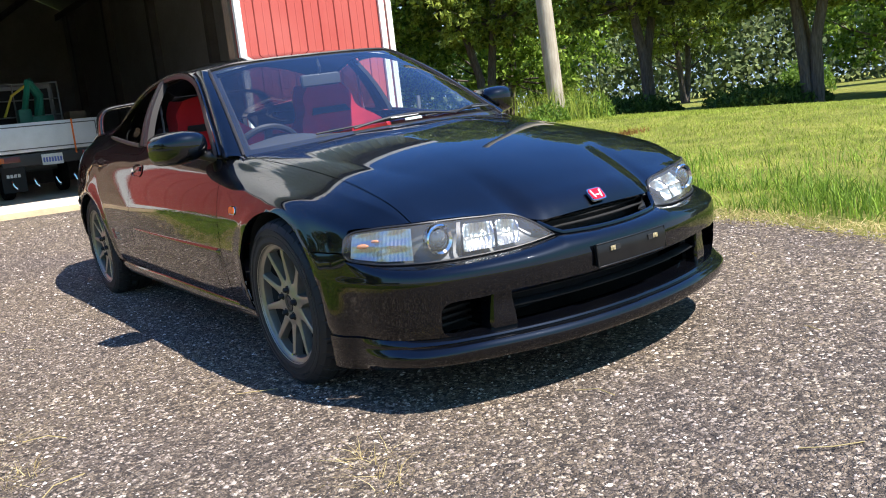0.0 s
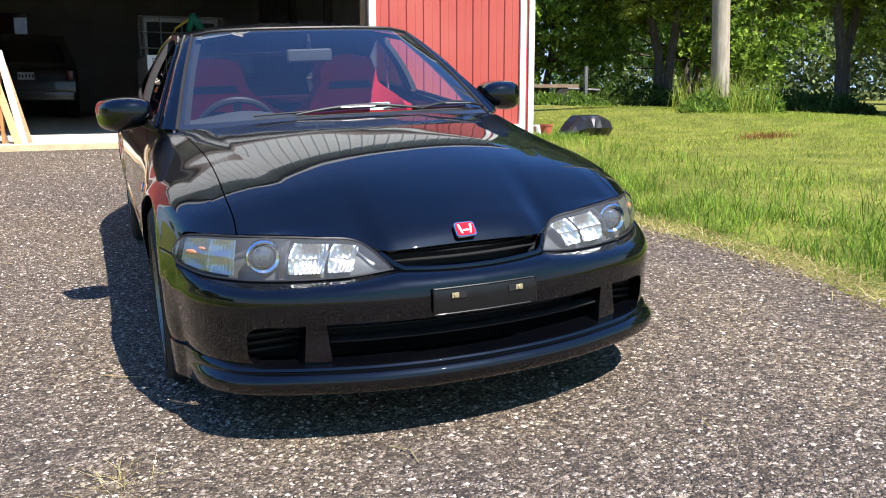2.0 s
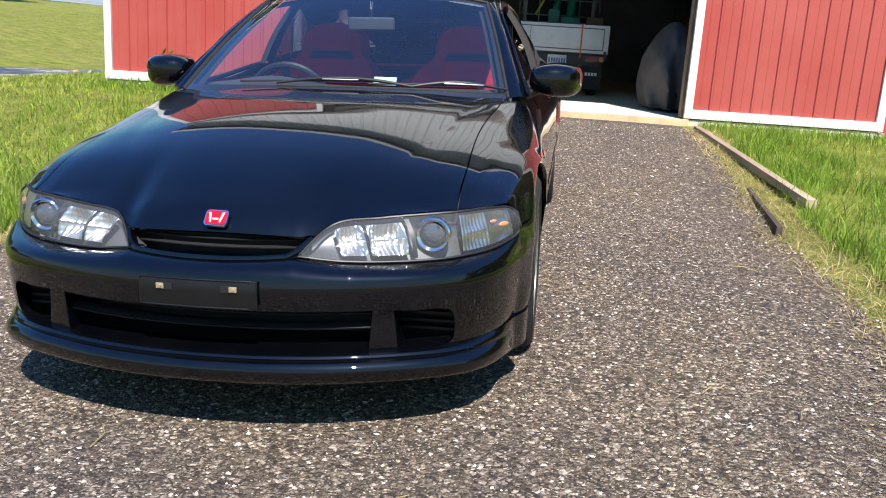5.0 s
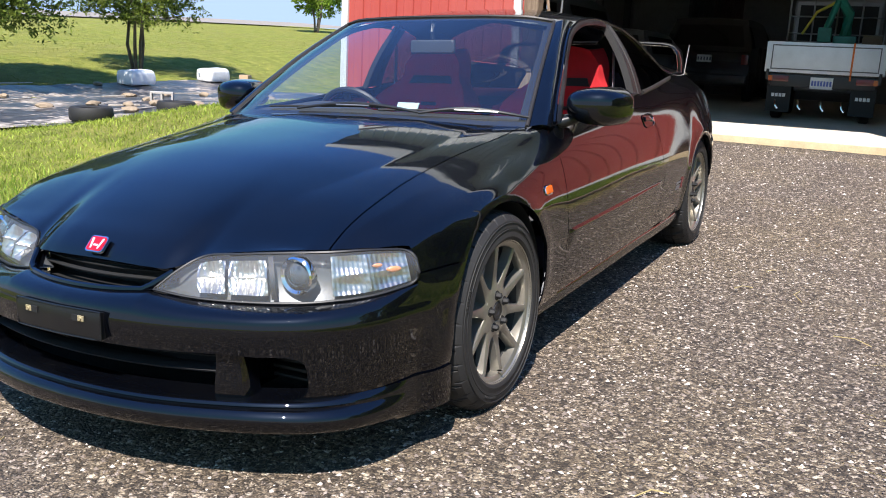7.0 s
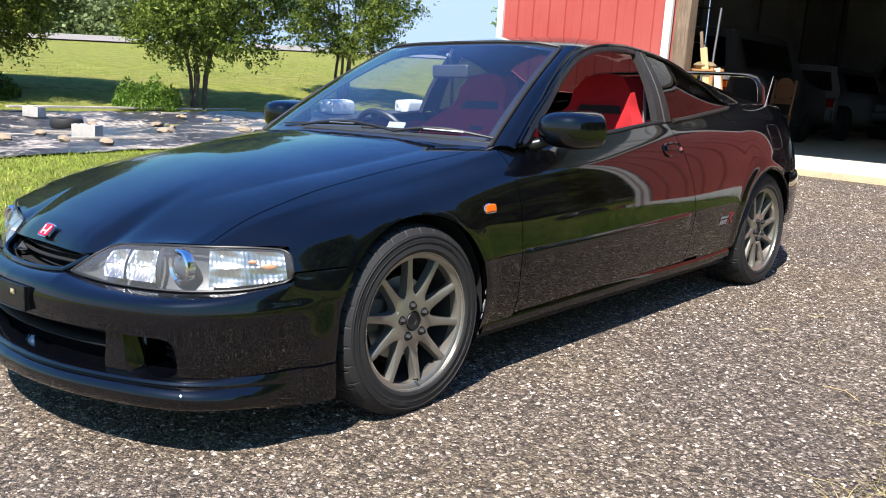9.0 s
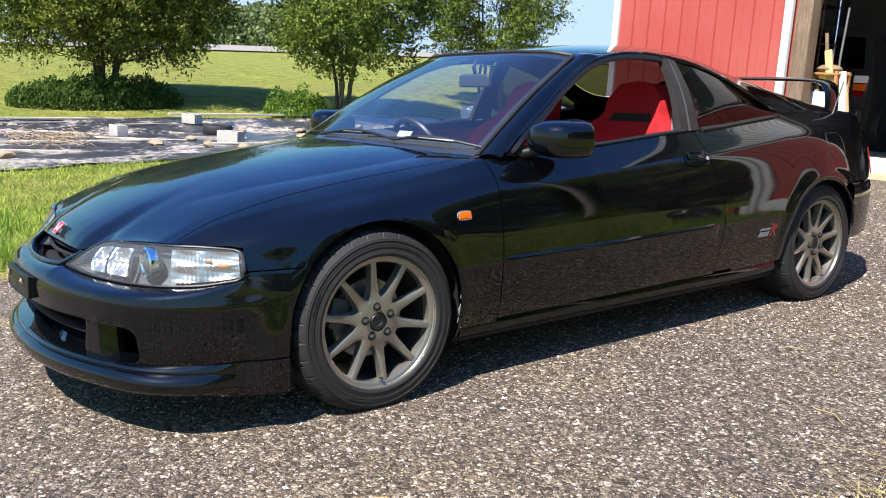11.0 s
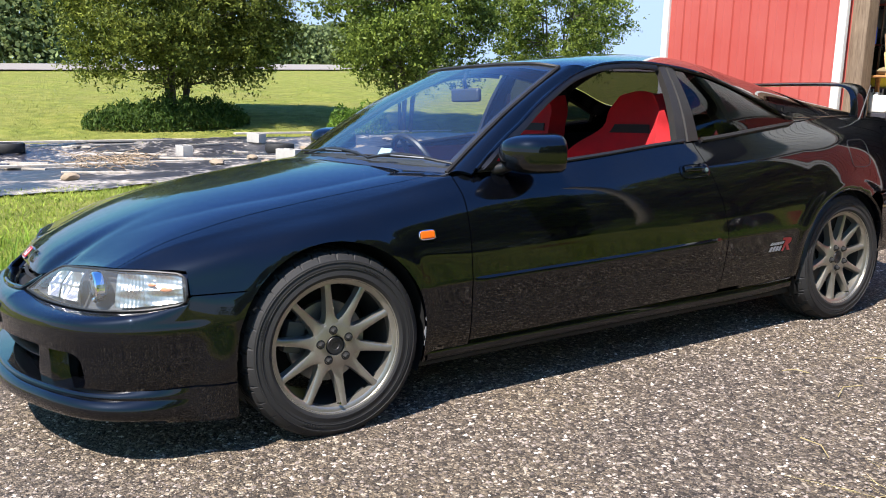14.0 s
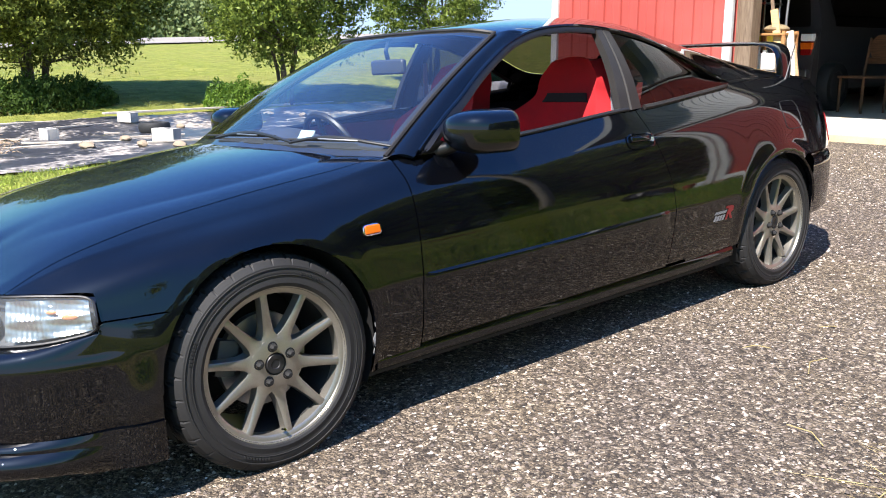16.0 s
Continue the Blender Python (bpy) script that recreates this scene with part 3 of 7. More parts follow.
def bumper_edge(s):
    """Upper edge: under the grille slot, along the lamp, then the seam of the wing."""
    a = abs(s)
    if a < 0.236:
        k = a / 0.236
        p = Vector((a * 0.985, lerp(-0.835, -0.797, k**2.2), lerp(0.473, 0.482, k**2)))
    elif a < 0.985:
        p = Vector(LAMPLOW(0.66 * (a - 0.236) / (0.985 - 0.236))) + Vector((0.001, -0.003, -0.004))
    else:
        b = flank(float(PLAN(a)[1]), SEAM_Z - 0.002)
        c = Vector(LAMPLOW(0.66)) + Vector((0.001, -0.003, -0.004))
        k = smooth01(0.985, 1.02, a)
        p = Vector((lerp(c.x, b.x, k), b.y if k > 0.99 else lerp(c.y, b.y, k), lerp(c.z, b.z, k)))
    p.x = math.copysign(p.x, s) if s else 0.0
    return p


def bumper_skin(u, v):
    """u across from wheel opening to wheel opening, v from the chin to the upper edge."""
    if v <= 0.8:
        z = lerp(0.205, 0.436, v / 0.8)
        return bumper_pt(u * end_of(z), z)
    k = (v - 0.8) / 0.2
    z = lerp(0.436, 0.505, k)
    s = u * lerp(end_of(0.436), end_of(SEAM_Z), k)
    a, c = bumper_pt(s, 0.436), bumper_edge(s)
    b = bumper_pt(s, 0.445)
    b = Vector((lerp(b.x, c.x, 0.12), lerp(b.y, c.y, 0.12), lerp(0.458, c.z, 0.75)))
    b = b.lerp(a.lerp(c, 0.5), 0.4 * smooth01(0.9, 1.1, abs(s)))  # the crease dies away round the corner
    return a * (1 - k) ** 2 + b * 2 * k * (1 - k) + c * k * k


LAMPTOP = Line((0.0, 0.232, -0.786, 0.489), (0.06, 0.262, -0.748, 0.523), (0.13, 0.30, -0.706, 0.552), (0.26, 0.42, -0.676, 0.569), (0.38, 0.53, -0.640, 0.577), (0.47, 0.613, -0.600, 0.580), (0.58, 0.69, -0.518, 0.578), (0.66, 0.745, -0.430, 0.568))
LAMPLOW = Line((0.0, 0.230, -0.794, 0.484), (0.10, 0.32, -0.772, 0.472), (0.22, 0.42, -0.738, 0.466), (0.34, 0.53, -0.690, 0.464), (0.46, 0.625, -0.630, 0.466), (0.56, 0.705, -0.545, 0.472), (0.66, 0.769, -0.436, 0.489))
BIG = (0.435, 0.243, 0.360)
DUCT_X = 0.545


def intake_top(ax):
    return lerp(BIG[2], 0.3545, smooth01(BIG[0], DUCT_X, ax))


def skin_at(x, z):
    """The point of the bumper's skin at a given half width and height."""
    lo, hi = 0.0, 0.9
    for _ in range(24):
        mid = (lo + hi) / 2
        lo, hi = (mid, hi) if bumper_pt(mid, z).x < abs(x) else (lo, mid)
    p = bumper_pt(lo, z)
    p.x = math.copysign(p.x, x)
    return p


def bumper():
    us = steps(-1, 1, 240)
    bm = sheet(bumper_skin, us, steps(0, 0.8, 44) + steps(0.8, 1.0, 12)[1:])

    def hole(p):
        ax = abs(p.x)
        if p.y > -0.55:
            return False
        if ax < DUCT_X:
            return BIG[1] < p.z < intake_top(ax)
        return ((ax - DUCT_X) / 0.079) ** 4 + ((p.z - 0.2985) / 0.056) ** 4 < 1

    bmesh.ops.delete(bm, geom=[f for f in bm.faces if hole(f.calc_center_median())], context="FACES")
    facing(bm, CAR_IN)
    rim = [e for e in bm.edges if e.is_boundary]
    edge_of = {}
    for e in rim:
        for v in e.verts:
            edge_of[tuple(round(c, 5) for c in v.co)] = v.normal.copy()
    for v in {v for e in rim for v in e.verts}:
        if v.co.y < -0.55 and 0.225 < v.co.z < 0.375:
            ax, side = abs(v.co.x), math.copysign(1.0, v.co.x)
            normal = edge_of.pop(tuple(round(c, 5) for c in v.co), None)
            r = (max(ax - DUCT_X, 0.0) / 0.079) ** 4 + ((v.co.z - 0.2985) / 0.056) ** 4
            if ax > DUCT_X and 0.3 < r < 2.2:
                f = r**-0.25
                v.co = skin_at(side * (DUCT_X + (ax - DUCT_X) * f), 0.2985 + (v.co.z - 0.2985) * f)
            elif ax <= DUCT_X:
                v.co.z = intake_top(ax) if v.co.z > 0.3 else BIG[1]
            edge_of[tuple(round(c, 5) for c in v.co)] = normal
    for depth in (0.012, 0.05):
        rim = [e for e in bm.edges if e.is_boundary]
        for v in bmesh.ops.extrude_edge_only(bm, edges=rim)["geom"]:
            if isinstance(v, bmesh.types.BMVert):
                if v.co.y < -0.5 and 0.225 < v.co.z < 0.375:
                    v.co += Vector((0, depth, -0.15 * depth if v.co.z > 0.3 else 0.15 * depth))
                else:
                    v.co += Vector((-0.2 * v.co.x, 0.4 * depth if v.co.y < -0.5 else 0.0, 0.0)) * (depth if depth < 0.02 else 0.0)
    bm.normal_update()
    return bm


front_bumper = part("front_bumper", bumper(), PAINT, car, "black painted front bumper with wide lower intake")


def lip():
    """The deep chin spoiler under the bumper."""
    shape = Line((0, -0.004, 0.243), (0.8, 0.010, 0.240), (1.3, 0.015, 0.233), (1.7, 0.013, 0.229), (2.1, 0.021, 0.227), (3, 0.036, 0.213), (4, 0.037, 0.194), (5, 0.024, 0.169), (6, -0.02, 0.162))
    stop = end_of(0.23)

    def fn(u, v):
        s = u * stop
        a = abs(s)
        prof = shape(v)
        side_k = smooth01(0.72, 1.05, a)
        o = lerp(float(prof[0]), 0.004 - 0.004 * (v / 6.0), side_k)
        z = lerp(float(prof[1]), lerp(0.240, 0.136, v / 6.0), smooth01(0.5, 1.05, a))
        p = bumper_pt(s, 0.236)
        e = 0.012
        t = (bumper_pt(min(s + e, stop), 0.236) - bumper_pt(max(s - e, -stop), 0.236)).normalized()
        r = p + Vector((t.y, -t.x, 0)) * (o + 0.003)
        return Vector((r.x, r.y, z))

    bm = sheet(fn, steps(-1, 1, 170), steps(0, 6, 24))
    return flanged(facing(bm, (0, 0, 0.3)), 0.008)


part("chin_spoiler", lip(), PAINT, front_bumper, "gloss black chin spoiler")

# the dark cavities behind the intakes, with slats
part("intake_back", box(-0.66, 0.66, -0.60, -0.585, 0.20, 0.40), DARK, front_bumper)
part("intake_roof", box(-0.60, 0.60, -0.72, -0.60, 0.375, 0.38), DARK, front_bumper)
def intake_floor(x, v):
    return Vector((x, lerp(skin_at(x, 0.236).y + 0.025, -0.59, v), 0.233 - 0.012 * v))


part("intake_floor", doubled(facing(sheet(intake_floor, steps(-0.58, 0.58, 40), [0, 0.3, 1]), (0, -0.7, 0.1)), 0.004), DARK, front_bumper)
for z, deep in ((0.303, 0.0), (0.337, 0.02)):
    def slat(x, v, z=z, deep=deep):
        p = bumper_pt(x, z)
        return Vector((x, p.y + 0.035 + deep + (0.0, 0.012, 0.03)[int(v)], z + (0.0, 0.008, 0.010)[int(v)]))
    part("intake_slat", doubled(facing(sheet(slat, steps(-0.43, 0.43, 30), [0, 1, 2]), (0, 0, 0.3)), 0.006), TRIM, front_bumper)
for side in (1, -1):
    bm = joined(*[box(0.475, 0.62, -0.655, -0.630, 0.262 + i * 0.022, 0.270 + i * 0.022, 0.002) for i in range(4)])
    part("duct_slat", bm if side > 0 else mirrored(bm), DARK, front_bumper)



def intake_pillar(u, v):
    """A flat vane between intake and duct, set back and leaning, its edges rounded."""
    x = lerp(lerp(0.402, 0.416, v), lerp(0.498, 0.482, v), u)
    z = lerp(0.236, 0.366, v)
    edge = max(0.0, abs(2 * u - 1) - 0.72) / 0.28
    return Vector((x, skin_at(x, z).y + 0.006 + 0.012 * smooth01(0.0, 0.8, v) + 0.045 * edge**2, z))


for side in (1, -1):
    bm = joined(facing(sheet(intake_pillar, steps(0, 1, 24), steps(0, 1, 12)), CAR_IN), box(0.440, 0.455, -0.70, -0.60, 0.238, 0.372))
    part("intake_pillar", bm if side > 0 else mirrored(bm), PAINT, front_bumper, "black vane between the intake and the brake duct")

# number plate carrier with its two bright clips
def plate_face(x, z, out=0.0):
    y = bumper_pt(x, z).y
    return Vector((x, y - 0.015 - out, z))

bm = sheet(lambda x, z: plate_face(x, z), steps(-0.152, 0.152, 16), steps(0.370, 0.440, 8))
plate = part("plate_carrier", flanged(facing(bm, CAR_IN), 0.03), SATIN, front_bumper, "matt black number plate carrier, empty")
rim = [plate_face(x, 0.440, 0.001) for x in steps(-0.152, 0.152, 16)] + [plate_face(x, 0.370, 0.001) for x in steps(0.152, -0.152, 16)]
part("carrier_edge", tube(rim + [rim[0]], 0.0025, 6, False), SATIN, plate)
for x in (-0.094, 0.096):
    hole = x + (0.02 if x < 0 else -0.02)
    part("clip_slot", box(hole - 0.012, hole + 0.012, plate_face(hole, 0.42).y - 0.003, plate_face(hole, 0.42).y + 0.01, 0.411, 0.427), DARK, plate)
    clip = joined(box(x - 0.010, x + 0.010, plate_face(x, 0.42).y - 0.005, plate_face(x, 0.42).y - 0.001, 0.413, 0.427, 0.001), shifted(lathe(((0.0, -0.0075), (0.004, -0.0075), (0.0045, -0.004)), 12, "y"), Matrix.Translation((x, plate_face(x, 0.42).y, 0.420))))
    part("plate_clip", clip, plain("yellowed_zinc", (0.44, 0.37, 0.22), 0.4, 0.5), plate)

# grille slot under the bonnet
def grille_lip(x, v):
    p = bumper_edge(x / 0.985)
    o = ((0.0, 0.0), (0.008, 0.006), (0.022, 0.004), (0.04, -0.012))[int(v)]
    return Vector((x, p.y + 0.001 + o[0], p.z + 0.001 + o[1]))


part("grille_lip", facing(sheet(grille_lip, steps(-0.232, 0.232, 40), [0, 1, 2, 3]), (0, 0, 0.2)), PAINT, car)
rim = [Vector(LAMPTOP(0.055)) + Vector((-0.008, 0.004, 0.0)), Vector(LAMPLOW(0.0)) + Vector((-0.008, 0.004, 0.010))]
rim = [Vector((-p.x, p.y, p.z)) for p in rim] + [bumper_edge(x) + Vector((0, 0.004, 0.003)) for x in steps(-0.205, 0.205, 36)] + rim[::-1]
part("grille_rim", tube(rim, 0.0085, 8), PAINT, car, "rounded gloss black lower rim of the grille slot")
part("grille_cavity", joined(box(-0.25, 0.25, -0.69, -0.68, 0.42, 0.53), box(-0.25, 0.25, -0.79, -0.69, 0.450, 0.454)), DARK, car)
for k in range(2):
    z = 0.494 + 0.018 * k
    part("grille_bar", doubled(facing(sheet(lambda x, v: Vector((x, -0.772 + 0.62 * x * x + 0.012 * k + 0.012 * v, z + 0.003 * v)), steps(-0.245, 0.245, 24), [0, 1]), (0, 0, 0.5)), 0.003), DARK, car)
for side in (1, -1):
    # body-coloured cheek between the grille slot and the lamp
    cheek = sheet(lambda u, v: Vector(LAMPLOW(0.0)).lerp(Vector(LAMPTOP(0.05)), u) + Vector((-0.012 * v, 0.03 * v, -0.004 * v)), steps(0, 1, 10), steps(0, 1, 4))
    part("grille_cheek", facing(cheek, CAR_IN) if side > 0 else mirrored(facing(cheek, CAR_IN)), PAINT, car)

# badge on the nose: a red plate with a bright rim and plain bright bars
def plaque(w, h, y0, y1, r):
    bm = box(-w / 2, w / 2, y0, y1, -h / 2, h / 2)
    bmesh.ops.bevel(bm, geom=[e for e in bm.edges if abs((e.verts[0].co - e.verts[1].co).y) > 1e-4], offset=r, segments=4, affect="EDGES", profile=0.5)
    return bm


nose = Matrix.Translation((0, -0.757, 0.564)) @ Matrix.Rotation(radians(-44), 4, "X")
badge_ob = part("badge", shifted(plaque(0.062, 0.048, -0.004, 0.004, 0.010), nose), CHROME, bonnet, "small red and chrome nose badge")
part("badge_field", shifted(plaque(0.055, 0.041, -0.0055, -0.003, 0.008), nose), EMBLEMRED, badge_ob)
bm = joined(
    as_bmesh([(-0.022, -0.0062, 0.015), (-0.015, -0.0062, 0.015), (-0.010, -0.0062, -0.015), (-0.015, -0.0062, -0.015)], [(0, 1, 2, 3)]),
    as_bmesh([(0.022, -0.0062, 0.015), (0.015, -0.0062, 0.015), (0.010, -0.0062, -0.015), (0.015, -0.0062, -0.015)], [(3, 2, 1, 0)]),
    as_bmesh([(-0.008, -0.0062, -0.002), (0.008, -0.0062, -0.002), (0.008, -0.0062, -0.007), (-0.008, -0.0062, -0.007)], [(0, 1, 2, 3)]))
part("badge_bars", doubled(shifted(bm, nose), -0.001), plain("bright_silver_enamel", (0.70, 0.68, 0.68), 0.3, 0.3), badge_ob)


# ---- headlamps ----


def lamp_pt(s, v, back=0.0):
    a, b = Vector(LAMPLOW(s)), Vector(LAMPTOP(s))
    p = a.lerp(b, v)
    bow = 0.018 * math.sin(math.pi * v) * smooth01(0.0, 0.12, s)
    n = Vector((0.45 + 0.5 * s, -1.0 + 0.6 * s, 0.25)).normalized()
    return p + n * (bow - back)


def lamp_box(s, v):
    """The black housing behind the lens."""
    return lamp_pt(s, v, 0.030 + 0.030 * math.sin(math.pi * v))


def rounded_end(s):
    """How far the rounded outer end of the lamp keeps from its upper and lower edges."""
    k = max(0.0, (s - 0.632) / 0.028)
    return 0.28 * (1 - math.sqrt(max(0.0, 1 - k * k)))


LAMPSTEPS = steps(0.0, 0.632, 40) + steps(0.632, 0.66, 10)[1:]


def lens_sheet():
    return facing(sheet(lambda s, v: lamp_pt(s, lerp(rounded_end(s), 1 - rounded_end(s), v), 0.001), LAMPSTEPS, steps(0, 1, 12)), CAR_IN)


def bowl(s, v, r, deep, tall=1.0, facets=1):
    """A bright reflector bowl looking forwards."""
    c = lamp_pt(s, v, 0.012)
    prof = [(r, 0.0), (r * 0.92, deep * 0.25), (r * 0.7, deep * 0.6), (r * 0.4, deep * 0.88), (0.0, deep)]
    bm = lathe(prof, 28, "y")
    bm.transform(Matrix.Diagonal((1, 1, tall, 1)))
    bm.transform(Matrix.Translation(c))
    return bm


for side in (1, -1):
    def put(name, bm, m, parent, label=""):
        return part(name, bm if side > 0 else mirrored(bm), m, parent, label)

    lamp = put("headlamp", facing(sheet(lamp_box, steps(0.004, 0.645, 40), steps(0.0, 1, 10)), CAR_IN), plain("lamp_housing", (0.10, 0.105, 0.11), 0.4, 0.4), car, "long clear headlamp with projector, reflectors and amber corner")
    put("lamp_lens", lens_sheet(), LENS, lamp)
    # frame round the lens
    loop = [lamp_pt(s, 1 - rounded_end(s)) for s in LAMPSTEPS] + [lamp_pt(s, rounded_end(s)) for s in reversed(LAMPSTEPS)]
    put("lamp_seal", tube(loop + [loop[0]], 0.0035, 6, False), TRIM, lamp)
    # projector
    c = lamp_pt(0.375, 0.50, 0.0)
    put("projector_ring", shifted(lathe(((0.047, 0.030), (0.047, 0.008), (0.043, 0.004), (0.036, 0.010), (0.034, 0.03)), 36, "y"), Matrix.Translation(c + Vector((0, 0.012, 0)))), CHROME, lamp)
    ball = bmesh.new()
    bmesh.ops.create_uvsphere(ball, u_segments=24, v_segments=14, radius=0.034)
    ball.transform(Matrix.Translation(c + Vector((0, 0.036, 0))) @ Matrix.Diagonal((1, 0.75, 1, 1)))
    put("projector_lens", ball, plain("projector_glass", (0.035, 0.04, 0.046), 0.03, 0.0, Coat_Weight=1.0, IOR=1.7), lamp)
    # two bright reflectors inboard
    for s0, s1, cut in ((0.125, 0.205, 3), (0.215, 0.315, 4)):
        def reflector(s, v, s0=s0, s1=s1, cut=cut):
            k = (s - s0) / (s1 - s0)
            wave = 0.0035 * abs(math.sin(k * math.pi * cut * 2)) + 0.006 * smooth01(0.44, 0.5, v) * smooth01(0.56, 0.5, v) + 0.0015 * abs(math.sin(v * math.pi * 6))
            return lamp_pt(s, lerp(0.14, 0.86, v), 0.018 + 0.040 * math.sin(math.pi * k) * math.sin(math.pi * v) - wave)
        put("reflector", facing(sheet(reflector, steps(s0, s1, 32), steps(0, 1, 24)), CAR_IN), REFLECTOR, lamp)
    # corner lamp: fluted clear box with an amber bulb
    def corner(s, v):
        k = (s - 0.475) / 0.170
        e = max(0.09, rounded_end(s) + 0.06)
        lumps = 0.010 * math.sin(math.pi * v) + 0.007 * abs(math.sin(k * math.pi * 2)) * abs(math.sin(v * math.pi * 2)) + 0.0004 * math.sin(s * 560) + 0.0004 * math.sin(v * 31 + 60 * s)
        return lamp_pt(s, lerp(e, 1 - e, v), 0.012 + lumps)
    put("corner_reflector", facing(sheet(corner, steps(0.475, 0.645, 90), steps(0, 1, 26)), CAR_IN), FLUTED, lamp, "fluted silver corner lamp")
    for v0 in (0, 1):
        put("corner_fill", facing(sheet(lambda s, v: lamp_pt(s, abs(v0 - lerp(0, rounded_end(s), v)), 0.004), LAMPSTEPS[40:], steps(0, 1, 2)), CAR_IN), PAINT, lamp)
    for s_, v_, r_ in ((0.612, 0.50, 0.0130), (0.580, 0.64, 0.0085)):
        bulb = bmesh.new()
        bmesh.ops.create_uvsphere(bulb, u_segments=16, v_segments=10, radius=r_)
        bulb.transform(Matrix.Translation(lamp_pt(s_, v_, 0.016)) @ Matrix.Rotation(radians(48), 4, "Z") @ Matrix.Diagonal((1.5, 0.4, 0.6, 1)))
        put("amber_bulb", bulb, PALEAMBER, lamp)
    put("inner_bezel", facing(sheet(lambda s, v: lamp_pt(s, v, 0.010), steps(0.322, 0.335, 2), steps(0.06, 0.94, 4)), CAR_IN), TRIM, lamp)


# ---- upper body ----
RAIL = Line((0.56, 0.722, 0.795), (0.72, 0.672, 0.902), (0.82, 0.644, 0.960), (0.90, 0.620, 1.012), (1.03, 0.582, 1.083), (1.13, 0.557, 1.130), (1.25, 0.542, 1.166), (1.45, 0.538, 1.186), (1.65, 0.545, 1.174), (1.85, 0.572, 1.136), (2.12, 0.606, 1.042), (2.34, 0.632, 0.955), (2.55, 0.625, 0.945), (2.8, 0.600, 0.945), (3.05, 0.575, 0.938), (3.3, 0.545, 0.915))
ROOFMID = Line((1.02, 1.188), (1.15, 1.207), (1.3, 1.223), (1.5, 1.240), (1.75, 1.250), (2.05, 1.242), (2.3, 1.208), (2.5, 1.168), (2.8, 1.088), (3.0, 1.025), (3.2, 0.957), (3.3, 0.92))
SCREENLOW = Line((0.0, 0.0, 0.325, 0.812), (0.3, 0.3, 0.350, 0.809), (0.5, 0.5, 0.402, 0.803), (0.6, 0.6, 0.455, 0.798), (0.66, 0.655, 0.500, 0.797))
SCREENTOP = Line((0.0, 0.0, 1.045, 1.189), (0.3, 0.3, 1.065, 1.186), (0.42, 0.42, 1.090, 1.180), (0.50, 0.50, 1.125, 1.166))


def screen_pt(u, v, out=0.0):
    k = abs(u)
    a, b = Vector(SCREENLOW(k * 0.66)), Vector(SCREENTOP(k * 0.50))
    p = a.lerp(b, v)
    bow = 0.030 * math.sin(math.pi * v) * (1 - 0.45 * k * k)
    p += Vector((0.18 * k, -0.42, 0.88)) * (bow + out)
    p.x = math.copysign(p.x, u)
    return p


screen = part("windscreen", facing(sheet(lambda u, v: screen_pt(u, v, 0.002), steps(-1, 1, 48), steps(0, 1, 28)), CAR_IN), SHIELD, car, "raked tinted windscreen")
screen.visible_shadow = False
# dark painted band and rubber round the glass
def band(u, v):
    return screen_pt(u, v, 0.000)
part("windscreen_band", joined(
    facing(sheet(band, steps(-1, 1, 40), steps(0.955, 1.0, 2)), CAR_IN), facing(sheet(band, steps(-1, 1, 40), steps(0.0, 0.05, 2)), CAR_IN),
    facing(sheet(band, steps(0.962, 1, 2), steps(0, 1, 20)), CAR_IN), facing(sheet(band, steps(-1, -0.962, 2), steps(0, 1, 20)), CAR_IN)), TRIM, screen)
edge = [screen_pt(1, v, 0.004) for v in steps(0, 1, 24)] + [screen_pt(u, 1, 0.004) for u in steps(1, -1, 40)[1:]] + [screen_pt(-1, v, 0.004) for v in steps(1, 0, 24)[1:]]
part("windscreen_seal", tube(edge, 0.007, 6), SEAL, screen)


def pillar_a(u, v):
    """Painted strip between the glass and the door frame."""
    a = screen_pt(1, u, 0.0)
    r = RAIL(lerp(0.56, 1.24, u))
    b = Vector((r[0], lerp(0.56, 1.24, u), r[1]))
    p = a.lerp(b, v)
    n = Vector((0.62, -0.28, 0.62)).normalized()
    return p + n * 0.016 * math.sin(math.pi * v)


both("front_pillar", lambda: flanged(facing(sheet(pillar_a, steps(0, 1, 40), steps(0.06, 1, 10)), CAR_IN), 0.012), PAINT)


def roof_pt(k, y):
    r = RAIL(y)
    zc = float(ROOFMID(y)[0])
    a = abs(k)
    tail_k = smooth01(1.9, 2.7, y)
    z = r[1] + (zc - r[1]) * (1 - a ** lerp(2.3, 1.75, tail_k)) ** lerp(0.92, 1.0, tail_k)
    return Vector((k * r[0], y, z))


def roof():
    def fn(k, v):
        y0 = float(SCREENTOP(min(abs(k) * 0.545, 0.5))[1]) + 0.006 + 0.30 * max(0.0, abs(k) - 0.86)
        return roof_pt(k, lerp(y0, 2.02 - 0.06 * k * k, v))
    return flanged(facing(sheet(fn, steps(-1, 1, 60), steps(0, 1, 40)), CAR_IN), 0.004)


part("roof", roof(), PAINT, car)
GLASS_X = 0.86


def hatch_fn(k, v):
    y = lerp(2.026 - 0.06 * k * k, 3.29, v)
    return roof_pt(k, y)


hatch = part("tailgate", flanged(facing(sheet(hatch_fn, steps(-1, 1, 64), steps(0, 1, 48), lambda k, v: not (abs(k) < GLASS_X and 0.04 < v < 0.88)), CAR_IN), 0.004), PAINT, car)
part("tailgate_glass", facing(sheet(hatch_fn, steps(-GLASS_X - 0.01, GLASS_X + 0.01, 32), steps(0.03, 0.89, 36)), CAR_IN), TINTED, hatch)

